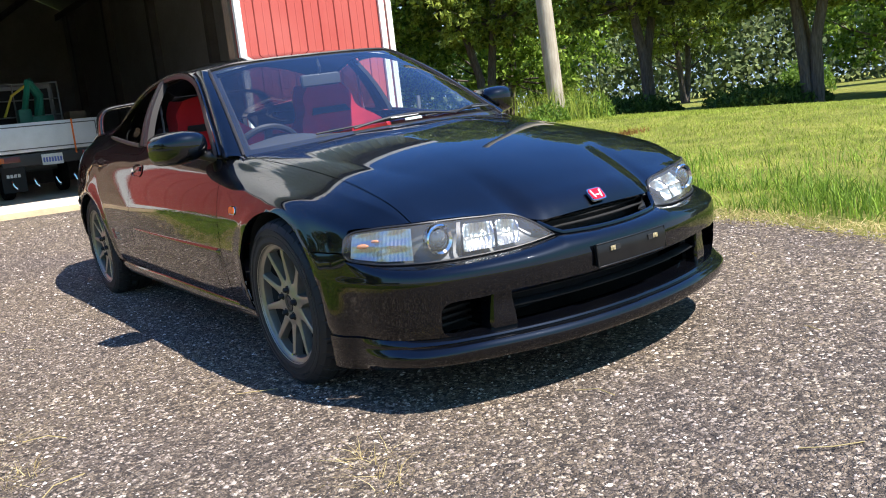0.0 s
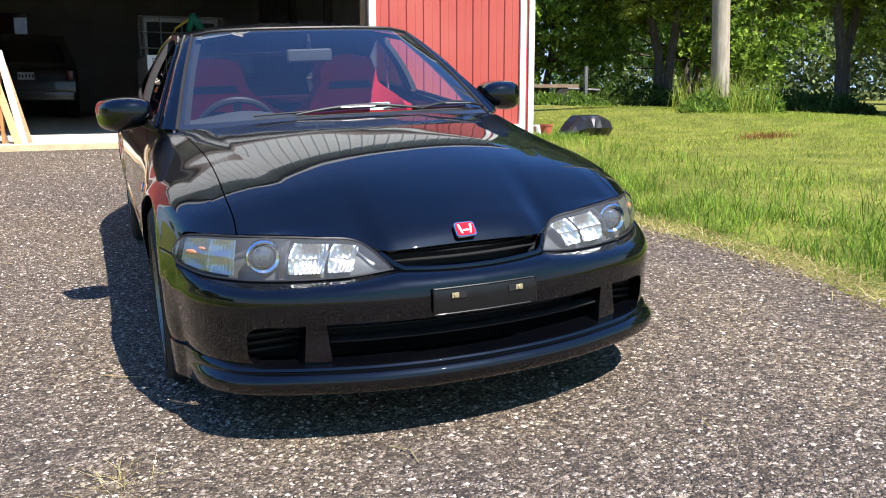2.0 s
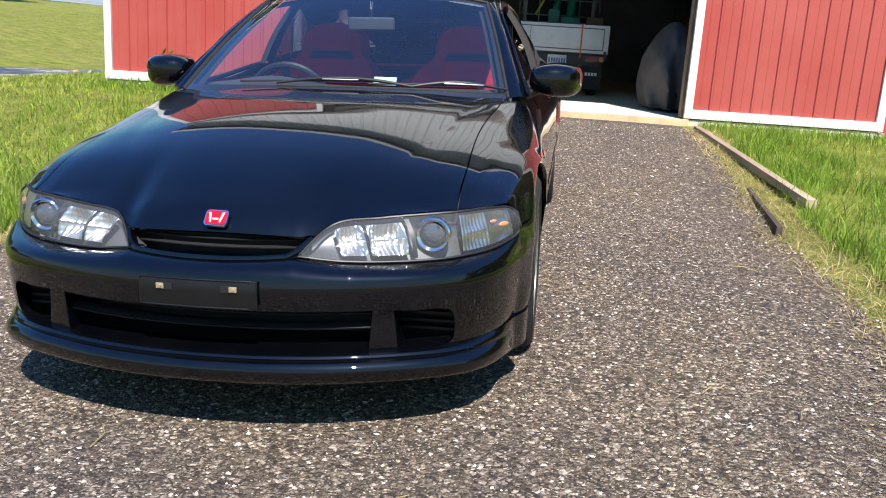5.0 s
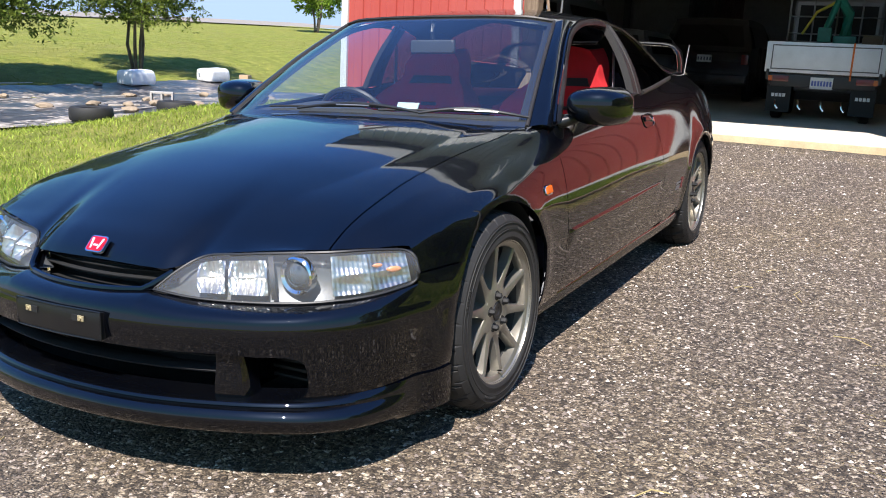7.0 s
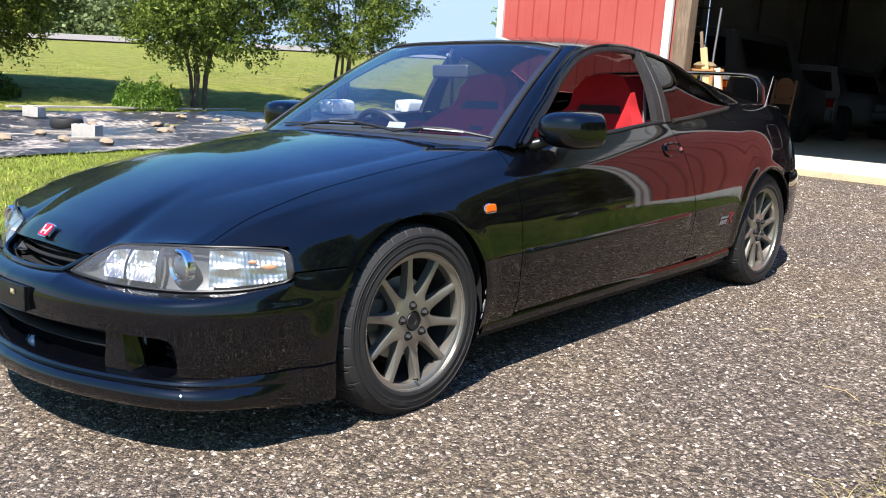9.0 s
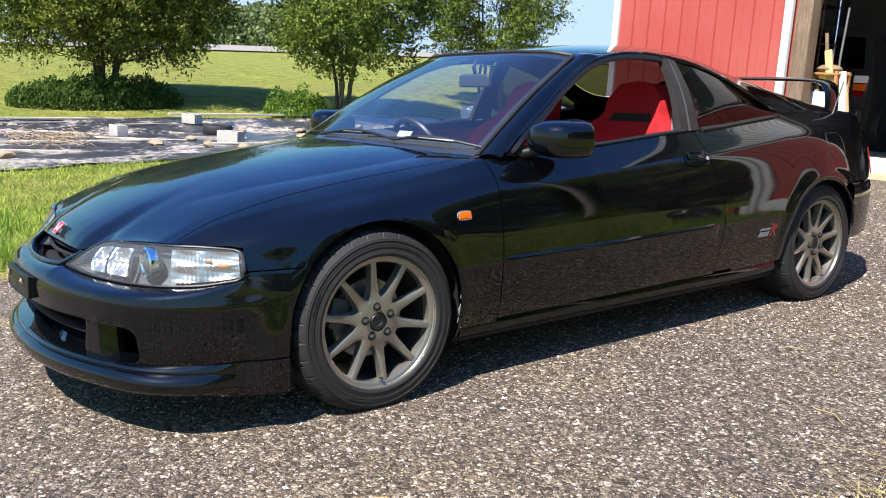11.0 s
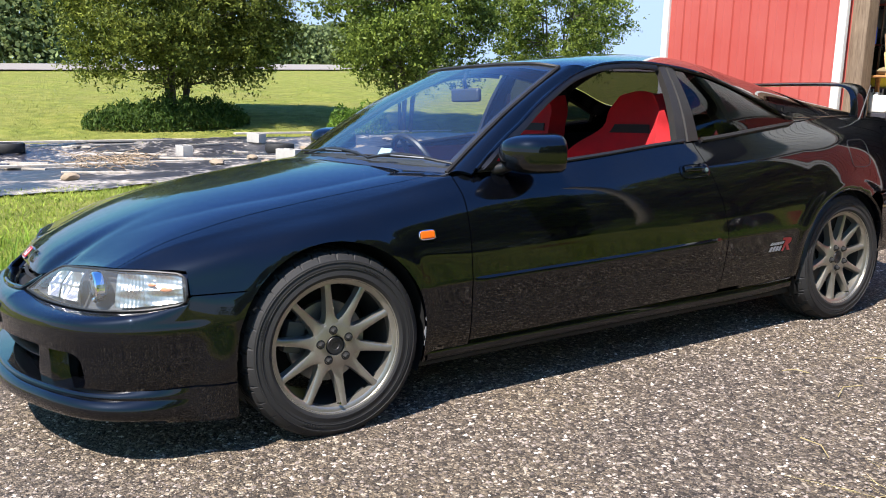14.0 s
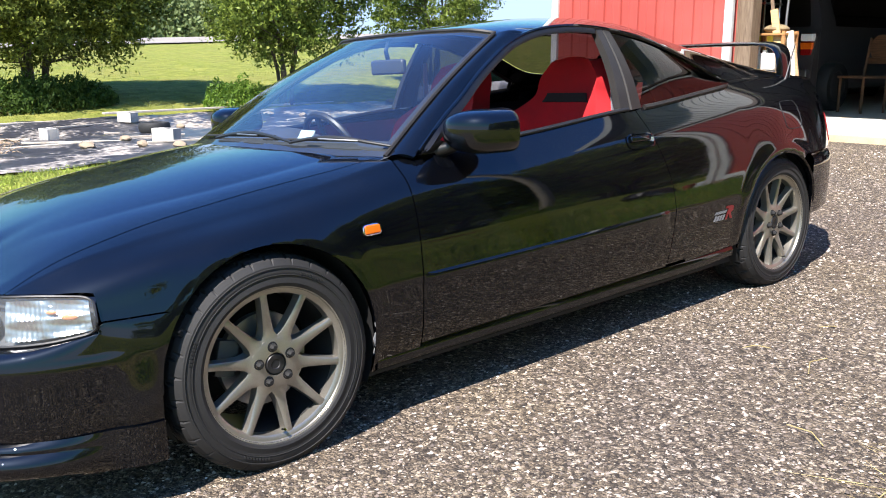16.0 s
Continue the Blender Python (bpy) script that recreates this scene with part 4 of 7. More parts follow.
# side windows: the skin between belt line and roof rail
def side_pt(y, v, out=0.0):
    a, b = TOPLINE(y), RAIL(y)
    x = lerp(a[0], b[0], v) + 0.020 * math.sin(math.pi * v) + out
    return Vector((x, y, lerp(a[1], b[1], v)))


def frame_strip(y0, y1, w, n=60):
    """Rubbered door frame under the roof rail."""
    def fn(y, j):
        b, a = RAIL(y), TOPLINE(y)
        h = max(b[1] - a[1], 0.02)
        d = math.hypot(b[0] - a[0], h)
        slope = RAIL(y + 0.02)[1] - RAIL(y - 0.02)[1]
        k = math.hypot(0.04, slope) / 0.04
        drop = (0.0, 0.0, w * 0.5, w, w * 1.02)[j] * k / d
        return side_pt(y, max(1 - drop, 0.0), (0.0, 0.010, 0.011, 0.004, -0.03)[j])
    return facing(sheet(fn, steps(y0, y1, n), list(range(5))), CAR_IN)


both("door_frame", lambda: frame_strip(0.60, 1.60, 0.027), SATIN)
both("roof_gutter", lambda: tube([side_pt(y, 1.0, 0.008) + Vector((0, 0, 0.002)) for y in steps(0.58, 2.33, 60)], 0.007, 6), PAINT)


def pillar_b(v, u):
    y = lerp(lerp(1.552, 1.684, u), lerp(1.612, 1.690, u), v)
    return side_pt(y, lerp(0.0, 1.0, v), 0.006 + 0.004 * math.sin(math.pi * u) - (0.03 if u in (0, 1) else 0.008 if u in (0.43, 0.47) else 0))


both("centre_pillar", lambda: facing(sheet(pillar_b, steps(0, 1, 16), [0, 0.02, 0.25, 0.40, 0.43, 0.47, 0.50, 0.75, 0.98, 1]), CAR_IN), SEAL, "weathered grey-black window pillar")


def quarter_glass(u, v):
    y0 = lerp(1.684, 1.690, v)
    y = lerp(y0, 2.335, u)
    return side_pt(y, lerp(0.03, 0.97, v), 0.003)


both("quarter_window", lambda: facing(sheet(quarter_glass, steps(0, 1, 30), steps(0, 1, 12)), CAR_IN), TINTED, "dark-tinted rear side window")


def quarter_seal():
    pts = [side_pt(y, 0.0, 0.004) for y in steps(1.70, 2.33, 24)] + [side_pt(y, 1.0, -0.002) for y in steps(2.33, 1.66, 24)[1:]]
    return tube(pts, 0.011, 6)


both("quarter_seal", quarter_seal, SEAL)
both("rear_pillar", lambda: facing(sheet(lambda y, v: side_pt(y, v, -0.012 * math.sin(math.pi * v)), steps(2.325, 3.295, 40), steps(0, 1, 6)), CAR_IN), PAINT)
both("belt_moulding", lambda: tube([side_pt(y, 0.0, 0.002) + Vector((0, 0, 0.004)) for y in steps(0.60, 1.60, 40)], 0.008, 6), TRIM)


# ---- rear ----
def rear_bumper():
    plan = Line((0.0, 0.0, 3.455), (0.3, 0.30, 3.44), (0.55, 0.53, 3.385), (0.75, 0.645, 3.28), (0.9, 0.742, 3.15), (1.05, 0.788, 3.0), (1.2, 0.809, 2.855))
    prof = ((0.285, -0.05), (0.29, -0.02), (0.31, -0.004), (0.42, 0.004), (0.52, 0.006), (0.555, 0.004), (0.572, -0.004), (0.58, -0.02), (0.586, -0.06))
    def fn(s, j):
        a = abs(s)
        p = plan(a)
        z, o = prof[j]
        return Vector((math.copysign(p[0] + o * smooth01(0, 0.6, a), s), p[1] + o * (1 - smooth01(0.7, 1.2, a)), z))
    return facing(sheet(fn, steps(-1.2, 1.2, 70), list(range(len(prof)))), CAR_IN)


part("rear_bumper", rear_bumper(), PAINT, car, "dusty black rear bumper")


def tail():
    def fn(s, z):
        a = abs(s)
        x = lerp(0.50, 0.60, smooth01(0.93, 0.6, z))
        y = 3.30 + 0.06 * (1 - (a / 1.0) ** 4) + 0.05 * smooth01(0.93, 0.6, z)
        return Vector((s * x, y, z))
    return facing(sheet(fn, steps(-1, 1, 30), steps(0.56, 0.925, 10)), CAR_IN)


part("tail_panel", tail(), PAINT, car)


def tail_lamp():
    def fn(u, v):
        y = lerp(3.29, 3.345, u)
        p = flank(y, lerp(0.60, 0.74, v))
        return p + Vector((0.004 - 0.01 * u, 0, 0))
    return flanged(facing(sheet(fn, steps(0, 1, 10), steps(0, 1, 6)), CAR_IN), 0.012)


both("tail_lamp", tail_lamp, REDLENS, "red wrap-round tail lamp")


def wing():
    """High rear wing: blade on two curved legs."""
    path = [(-0.585, 2.968, 0.925), (-0.576, 2.985, 0.985), (-0.556, 3.000, 1.05), (-0.515, 3.004, 1.086), (-0.42, 3.00, 1.098), (-0.2, 2.985, 1.104), (0.0, 2.98, 1.106)]
    path += [(-x, y, z) for x, y, z in reversed(path[:-1])]
    c = Line(*[(i, *p) for i, p in enumerate(path)])
    verts, faces, n = [], [], 10
    ss = steps(0, len(path) - 1, 72)
    for i, s in enumerate(ss):
        p = Vector(c(s))
        d = (Vector(c(min(s + 0.05, len(path) - 1))) - Vector(c(max(s - 0.05, 0)))).normalized()
        w = Vector((0, 1, 0)) - d * d.y
        w.normalize()
        nrm = d.cross(w)
        flat = abs(d.x)
        chord, thick = lerp(0.062, 0.085, flat), lerp(0.013, 0.012, flat)
        for k in range(n):
            a = 2 * math.pi * k / n
            verts.append(p + w * (chord * math.cos(a)) + nrm * (thick * math.sin(a)))
    for i in range(len(ss) - 1):
        for k in range(n):
            faces.append((i * n + k, i * n + (k + 1) % n, (i + 1) * n + (k + 1) % n, (i + 1) * n + k))
    bm = as_bmesh(verts, faces)
    bmesh.ops.recalc_face_normals(bm, faces=bm.faces[:])
    return bm


part("rear_wing", wing(), PAINT, car, "tall black rear wing")
part("aerial", tube([(0.606, 2.935, 0.900), (0.609, 2.952, 0.935), (0.613, 3.020, 1.088)], [0.011, 0.0045, 0.003], 8), TRIM, car, "short grey aerial on the rear wing panel")

# ---- small parts on the flanks ----
def on_flank(y, z, out=0.0):
    """A pose on the flank: x outwards, y along, z up the skin."""
    p = flank(y, z)
    along = (flank(y + 0.02, z) - flank(y - 0.02, z)).normalized()
    upw = (flank(y, z + 0.02) - flank(y, z - 0.02)).normalized()
    nrm = along.cross(upw).normalized()
    if nrm.x < 0:
        nrm = -nrm
    upw = nrm.cross(along).normalized()
    return Matrix.Translation(p + nrm * out) @ Matrix((nrm, along, upw)).transposed().to_4x4()


for side, door_ob, fender_ob, quarter_ob in ((1, doors[0], fenders[0], quarters[0]), (-1, doors[1], fenders[1], quarters[1])):
    def put(name, bm, m, parent, label=""):
        return part(name, bm if side > 0 else mirrored(bm), m, parent, label)

    mk = shifted(box(-0.004, 0.007, -0.027, 0.027, -0.012, 0.012, 0.005, 3), on_flank(0.328, 0.617))
    marker = put("side_marker", mk, AMBER, fender_ob, "small amber side marker with chrome rim")
    put("marker_rim", shifted(tube([(0.002, 0.029 * math.copysign(abs(math.cos(a)) ** 0.5, math.cos(a)), 0.014 * math.copysign(abs(math.sin(a)) ** 0.5, math.sin(a))) for a in steps(0, 2 * math.pi, 32)], 0.003, 6, False), on_flank(0.328, 0.617)), CHROME, marker)
    # recessed handle
    hm = on_flank(1.598, 0.752)
    cup = []
    for k, (sx, sz, d) in enumerate(((0.080, 0.032, 0.003), (0.074, 0.027, 0.004), (0.066, 0.021, -0.006), (0.03, 0.008, -0.012))):
        cup.append([(d, sx * math.copysign(abs(math.cos(a)) ** 0.6, math.cos(a)), sz * math.copysign(abs(math.sin(a)) ** 0.6, math.sin(a))) for a in steps(0, 2 * math.pi, 32)[:-1]])
    verts = [q for ring in cup for q in ring]
    bm = as_bmesh(verts, [(i * 32 + j, i * 32 + (j + 1) % 32, (i + 1) * 32 + (j + 1) % 32, (i + 1) * 32 + j) for i in range(3) for j in range(32)] + [tuple(96 + j for j in range(32))])
    handle = put("door_handle", shifted(bm, hm), PAINT, door_ob, "recessed black door handle with key lock")
    put("handle_flap", shifted(box(-0.002, 0.010, -0.058, 0.046, -0.002, 0.020, 0.007, 3), hm), PAINT, handle)
    put("key_lock", shifted(lathe(((0.0, 0.008), (0.009, 0.008), (0.011, 0.002)), 16, "x"), hm @ Matrix.Translation((0.0, 0.062, 0.0))), CHROME, handle)
    # raised moulding along the door
    def moulding(y, j):
        dz, o = ((0.009, -0.001), (0.003, 0.004), (-0.002, 0.0062), (-0.010, 0.0068), (-0.030, 0.0055), (-0.060, 0.0025), (-0.085, -0.001))[j]
        fade = min(smooth01(0.503, 0.535, y), smooth01(1.728, 1.69, y))
        return flank(y, float(CREASE(y)[1]) + 0.004 + dz) + Vector((lerp(-0.001, o, fade), 0, 0))
    put("door_moulding", facing(sheet(moulding, steps(0.503, 1.728, 50), list(range(7))), CAR_IN), PAINT, door_ob)
    # door mirror
    bm = bmesh.new()
    bmesh.ops.create_uvsphere(bm, u_segments=36, v_segments=20, radius=1.0)
    for v in bm.verts:
        c = v.co
        for i in range(3):
            c[i] = math.copysign(abs(c[i]) ** 0.62, c[i])
        c.y *= 1.0 - 0.25 * max(0.0, c.x)
        c.z *= 1.0 - 0.20 * max(0.0, -c.x) - 0.12 * max(0.0, c.x) * 0
        if c.y > 0.35:
            c.y = 0.35 + (c.y - 0.35) * 0.25
    bm.transform(Matrix.Translation((0.832, 0.775, 0.862)) @ Matrix.Rotation(radians(-14), 4, "Z") @ Matrix.Rotation(radians(4), 4, "Y") @ Matrix.Diagonal((0.098, 0.142, 0.067, 1)))
    mirror = put("door_mirror", bm, PAINT, door_ob, "black body-coloured door mirror")
    put("mirror_glass", shifted(box(-0.070, 0.070, 0.044, 0.050, -0.045, 0.045, 0.004), Matrix.Translation((0.832, 0.775, 0.862)) @ Matrix.Rotation(radians(-14), 4, "Z")), CHROME, mirror)
    put("mirror_foot", joined(tube([(0.70, 0.67, 0.800), (0.735, 0.69, 0.812), (0.775, 0.73, 0.832)], [0.024, 0.020, 0.022], 12), facing(sheet(lambda u, v: side_pt(lerp(0.58, 0.735 - 0.12 * v, u), v * 0.9, 0.006), steps(0, 1, 8), steps(0.0, 0.75, 8)), CAR_IN)), SATIN, mirror)
    # mud flap edge behind the front wheel
    fl = Line((0, 0.322, 0.385), (1, 0.334, 0.31), (2, 0.345, 0.245), (3, 0.352, 0.188))
    bm = sheet(lambda s, v: Vector((flank(float(fl(s)[0]), max(float(fl(s)[1]), 0.19)).x - 0.004 - 0.004 * v, float(fl(s)[0]) + 0.006 - 0.030 * v * (0.35 + 0.65 * smooth01(0, 1.6, s)) + 0.003 * math.sin(s * 9), float(fl(s)[1]))), steps(0, 3, 20), steps(0, 1, 4))
    put("arch_liner_edge", doubled(bm, 0.003), plain("scuffed_grey_liner", (0.30, 0.30, 0.31), 0.5, vary=0.35, scale=25), fender_ob, "scuffed grey plastic edge of the arch liner")
    # red and grey flank decal
    dm = on_flank(2.095, 0.400, 0.0015)
    slant = 0.012
    grey = plain("grey_vinyl", (0.24, 0.24, 0.25), 0.4)
    for row, (y0, y1, z0, z1) in enumerate(((-0.062, 0.024, 0.008, 0.020), (-0.066, 0.014, -0.020, 0.002))):
        n = 7 if row == 0 else 4
        for i in range(n):
            a, b = lerp(y0, y1, i / n), lerp(y0, y1, (i + 0.82) / n)
            put("decal_bar", shifted(as_bmesh([(0, a, z0), (0, b, z0), (0, b + slant, z1), (0, a + slant, z1)], [(0, 1, 2, 3)]), dm), grey, quarter_ob)
    r = [(0.020, -0.022), (0.034, -0.022), (0.044, 0.0), (0.058, -0.022), (0.076, -0.022), (0.060, 0.004), (0.078, 0.014), (0.080, 0.030), (0.066, 0.036), (0.024, 0.036), (0.022, 0.026), (0.040, 0.026)]
    put("decal_mark", shifted(as_bmesh([(0.0, y, z) for y, z in r], [tuple(range(len(r)))]), dm), plain("red_vinyl", (0.24, 0.015, 0.02), 0.4), quarter_ob)
    # fuel flap outline on the left only
    if side > 0:
        ring = []
        for a in steps(0, 2 * math.pi, 40):
            y = 2.69 + 0.078 * math.copysign(abs(math.cos(a)) ** 0.45, math.cos(a))
            z = 0.775 + 0.062 * math.copysign(abs(math.sin(a)) ** 0.45, math.sin(a)) + 0.08 * 0
            ring.append(flank(y, min(z, 0.835)) + Vector((0.0005, 0, 0)))
        put("fuel_flap_gap", tube(ring, 0.0018, 4, False), DARK, quarter_ob)
    # arch liner, dark tub over each wheel
    for cy in (0.0, REAR_Y):
        ys = lathe(((0.325, 0.52), (0.325, 0.785)), 40, "x")
        bmesh.ops.delete(ys, geom=[f for f in ys.faces if f.calc_center_median().z < -0.14], context="FACES")
        put("arch_liner", joined(shifted(ys, Matrix.Translation((0, cy, WHEEL_Z + 0.012))), box(0.50, 0.515, cy - 0.34, cy + 0.34, 0.15, 0.66)), DARK, car)

# underside, closing the body from below
part("underbody", joined(box(-0.74, 0.74, 0.30, 2.28, 0.16, 0.19), box(-0.5, 0.5, -0.72, 3.35, 0.18, 0.21), box(-0.60, 0.60, 2.85, 3.25, 0.27, 0.30), box(-0.66, 0.66, -0.62, -0.30, 0.19, 0.21)), DARK, car)

# wipers and cowl
def cowl(u, v):
    a = screen_pt(u, 0.0, -0.004)
    k = abs(u)
    y1 = float(HOODREAR(k * 0.69)[0]) - 0.02
    x1 = math.copysign(k * 0.685, u)
    b = Vector((x1, y1, hood_z(abs(x1), y1) - 0.016))
    return a.lerp(b, v)


part("cowl", facing(sheet(cowl, steps(-1, 1, 40), steps(0, 1, 6)), CAR_IN), TRIM, car, "matt black cowl at the foot of the windscreen")
for name, pts in (("wiper", ((-0.22, 0.05), (-0.02, 0.045), (0.12, 0.05), (0.30, 0.055))), ("wiper", ((0.30, 0.05), (0.46, 0.05), (0.58, 0.06), (0.66, 0.065)))):
    x0, x1 = pts[0][0], pts[-1][0]
    shift = 0.0
    arm = [screen_pt((x0 + (x1 - x0) * k) / 0.66, 0.050 + 0.030 * math.sin(k * 3.0), 0.011 + 0.010 * math.sin(k * math.pi)) for k in steps(0, 1, 14)]
    w = part("wiper", tube(arm, [0.0045 + 0.0022 * math.sin(k * math.pi) for k in steps(0, 1, 14)], 8), TRIM, car, "black windscreen wiper lying at the cowl")
    blade = [screen_pt((x0 - 0.16 + (x1 - x0 + 0.05) * k) / 0.66, 0.062 + 0.022 * k, 0.010) for k in steps(0, 1, 12)]
    part("wiper_blade", tube(blade, 0.0042, 6), RUBBER, w)
    # a thin bright strip added as the gleam along the wiper
    shine = [screen_pt((lerp(x0, x1, 0.35) + 0.14 * k) / 0.66, 0.066, 0.022) for k in steps(0, 1, 6)]
    part("wiper_spring", tube(shine, 0.003, 6), STEEL, w)


# ---- interior ----
inside = part("cabin_tub", joined(
    box(-0.70, 0.70, 0.42, 2.75, 0.26, 0.29), box(-0.70, 0.70, 0.40, 0.43, 0.28, 0.74),
    box(-0.66, 0.66, 2.30, 2.34, 0.28, 0.80), box(-0.60, 0.60, 2.34, 3.2, 0.60, 0.64)), BLACKCLOTH, car)
both("door_card", lambda: facing(sheet(lambda y, z: flank(y, z) - Vector((0.075 - 0.02 * smooth01(0.45, 0.8, z), 0, 0)), steps(0.52, 1.72, 14), steps(0.26, 0.82, 8)), CAR_IN), DASH)
both("door_card_inset", lambda: facing(sheet(lambda y, z: flank(y, z) - Vector((0.082 - 0.02 * smooth01(0.45, 0.8, z), 0, 0)), steps(0.85, 1.62, 10), steps(0.45, 0.70, 5)), CAR_IN), SEATRED)
both("rear_trim", lambda: facing(sheet(lambda y, z: Vector((flank(y, z).x - 0.09, y, z)), steps(1.72, 2.9, 14), steps(0.28, 0.86, 8)), CAR_IN), BLACKCLOTH)
part("headlining", facing(sheet(lambda k, v: roof_pt(k * 1.0, lerp(1.10, 2.07, v)) - Vector((0, 0, 0.022 * (1 - abs(k) ** 10) + 0.001)), steps(-1, 1, 40), steps(0, 1, 16)), CAR_IN), plain("dark_headlining", (0.05, 0.05, 0.055), 0.95), car)
both("inner_pillar", lambda: facing(sheet(lambda u, v: pillar_a(u, v) + Vector((-0.020, 0.012, -0.016)), steps(0.0, 1, 20), steps(-0.25, 1.0, 6)), CAR_IN), BLACKCLOTH)
both("rear_hoop", lambda: tube([(0.60, 2.02, 0.86), (0.52, 1.98, 1.02), (0.44, 1.95, 1.12)], 0.04, 8), BLACKCLOTH)


def dash(u, v):
    prof = Line((0, 0.46, 0.79), (1, 0.58, 0.812), (2, 0.72, 0.815), (3, 0.82, 0.79), (4, 0.84, 0.70), (5, 0.80, 0.55), (6, 0.72, 0.42))
    p = prof(v)
    hump = 0.035 * math.exp(-((u + 0.36) / 0.17) ** 2) * smooth01(0.6, 2.2, v) * (1 - smooth01(3.0, 4.5, v))
    return Vector((u, p[0], p[1] + hump))


dashboard = part("dashboard", facing(sheet(dash, steps(-0.67, 0.67, 40), steps(0, 6, 24)), (0, 0.5, 0.4)), DASH, car, "grey-black dashboard with hooded dials")
wheel_m = Matrix.Translation((-0.36, 0.97, 0.725)) @ Matrix.Rotation(radians(-66), 4, "X")
ring = [(0.178 * math.cos(a), 0.178 * math.sin(a), 0) for a in steps(0, 2 * math.pi, 40)]
steer = part("steering_wheel", shifted(tube(ring, 0.015, 8, False), wheel_m), plain("black_leather", (0.02, 0.02, 0.02), 0.45), car, "black three-spoke steering wheel")
for a in (0, 180, 270):
    part("steering_spoke", shifted(box(0.03, 0.17, -0.018, 0.018, -0.012, 0.0, 0.004), wheel_m @ Matrix.Rotation(radians(a), 4, "Z")), TRIM, steer)
part("steering_boss", shifted(lathe(((0.0, 0.02), (0.04, 0.02), (0.052, 0.005), (0.05, -0.06)), 24, "z"), wheel_m), TRIM, steer)
part("column", tube([(-0.36, 0.95, 0.70), (-0.36, 0.70, 0.60)], 0.04, 10), TRIM, steer)
mir = part("rear_view_mirror", box(-0.105, 0.105, 1.005, 1.030, 1.040, 1.098, 0.016, 3), plain("grey_mirror_shell", (0.05, 0.052, 0.055), 0.5), car, "interior mirror on a short stalk")
part("mirror_face", box(-0.096, 0.096, 1.031, 1.033, 1.046, 1.092, 0.0), CHROME, mir)
part("mirror_stalk", tube([(0, 1.02, 1.09), (0, 1.01, 1.13), (0, 1.03, 1.172)], 0.009, 8), TRIM, mir)
part("dash_card", shifted(box(-0.045, 0.045, -0.002, 0.002, -0.018, 0.018), Matrix.Translation((0.17, 0.52, 0.85)) @ Matrix.Rotation(radians(-35), 4, "X")), plain("pale_sticker", (0.45, 0.55, 0.52), 0.5), car, "pale parking sticker inside the windscreen")


def seat(x):
    """Deep red bucket seat with black openings."""
    def back(u, v):
        # u across, v up the backrest
        w = Line((0, 0.245), (0.25, 0.265), (0.55, 0.275), (0.70, 0.235), (0.80, 0.165), (0.92, 0.150), (1.0, 0.105))(v)[0]
        lean = Line((0, 1.52, 0.40), (0.5, 1.60, 0.72), (0.8, 1.66, 0.92), (1.0, 1.70, 1.075))(v)
        wing_f = 0.105 * abs(u) ** 2.6 * (1 - smooth01(0.62, 0.82, v)) + 0.02 * abs(u) ** 3
        return Vector((x + u * w, lean[0] - wing_f, lean[1] - 0.02 * u * u * smooth01(0.8, 1, v)))
    shell = doubled(facing(sheet(back, steps(-1, 1, 30), steps(0, 1, 40)), (x, 2.4, 0.7)), 0.085)
    bmesh.ops.recalc_face_normals(shell, faces=shell.faces[:])
    s = part("seat", shell, SEATRED, car, "red cloth bucket seat with black slot and stitched wings")
    slot = doubled(facing(sheet(lambda u, v: back(u * 0.66, lerp(0.765, 0.815, v)) + Vector((0, -0.006, 0)), steps(-1, 1, 16), steps(0, 1, 4)), (x, 2.4, 0.7)), 0.01)
    part("seat_slot", slot, DARK, s)
    part("seat_mark", doubled(facing(sheet(lambda u, v: back(u * 0.16, lerp(0.60, 0.625, v)) + Vector((0, -0.004, 0)), [-1, 0, 1], [0, 1]), (x, 2.4, 0.7)), 0.004), DARK, s)
    cushion = box(x - 0.255, x + 0.255, 1.02, 1.56, 0.36, 0.50, 0.06, 4)
    for v in cushion.verts:
        if abs(v.co.x - x) > 0.16 and v.co.z > 0.44:
            v.co.z += 0.045
    part("seat_cushion", cushion, SEATRED, s)
    part("seat_base", box(x - 0.22, x + 0.22, 1.10, 1.5, 0.28, 0.36), DARK, s)
    return s


seat(0.36)
seat(-0.36)
part("rear_bench", joined(box(-0.55, 0.55, 1.95, 2.26, 0.36, 0.50, 0.05, 3), shifted(box(-0.55, 0.55, -0.06, 0.06, 0.0, 0.42, 0.05, 3), Matrix.Translation((0, 2.25, 0.44)) @ Matrix.Rotation(radians(-20), 4, "X"))), plain("dark_red_bench", (0.10, 0.008, 0.012), 0.95), car)
part("centre_console", box(-0.10, 0.10, 0.80, 1.6, 0.28, 0.47, 0.03), DASH, car)
both("seat_belt", lambda: doubled(facing(sheet(lambda u, v: Vector((0.60 - 0.02 * v, 1.66 + 0.025 * u, lerp(0.55, 1.08, v))), [0, 1], steps(0, 1, 6)), (0, 1.6, 0.8)), 0.002), plain("grey_webbing", (0.32, 0.32, 0.36), 0.8))


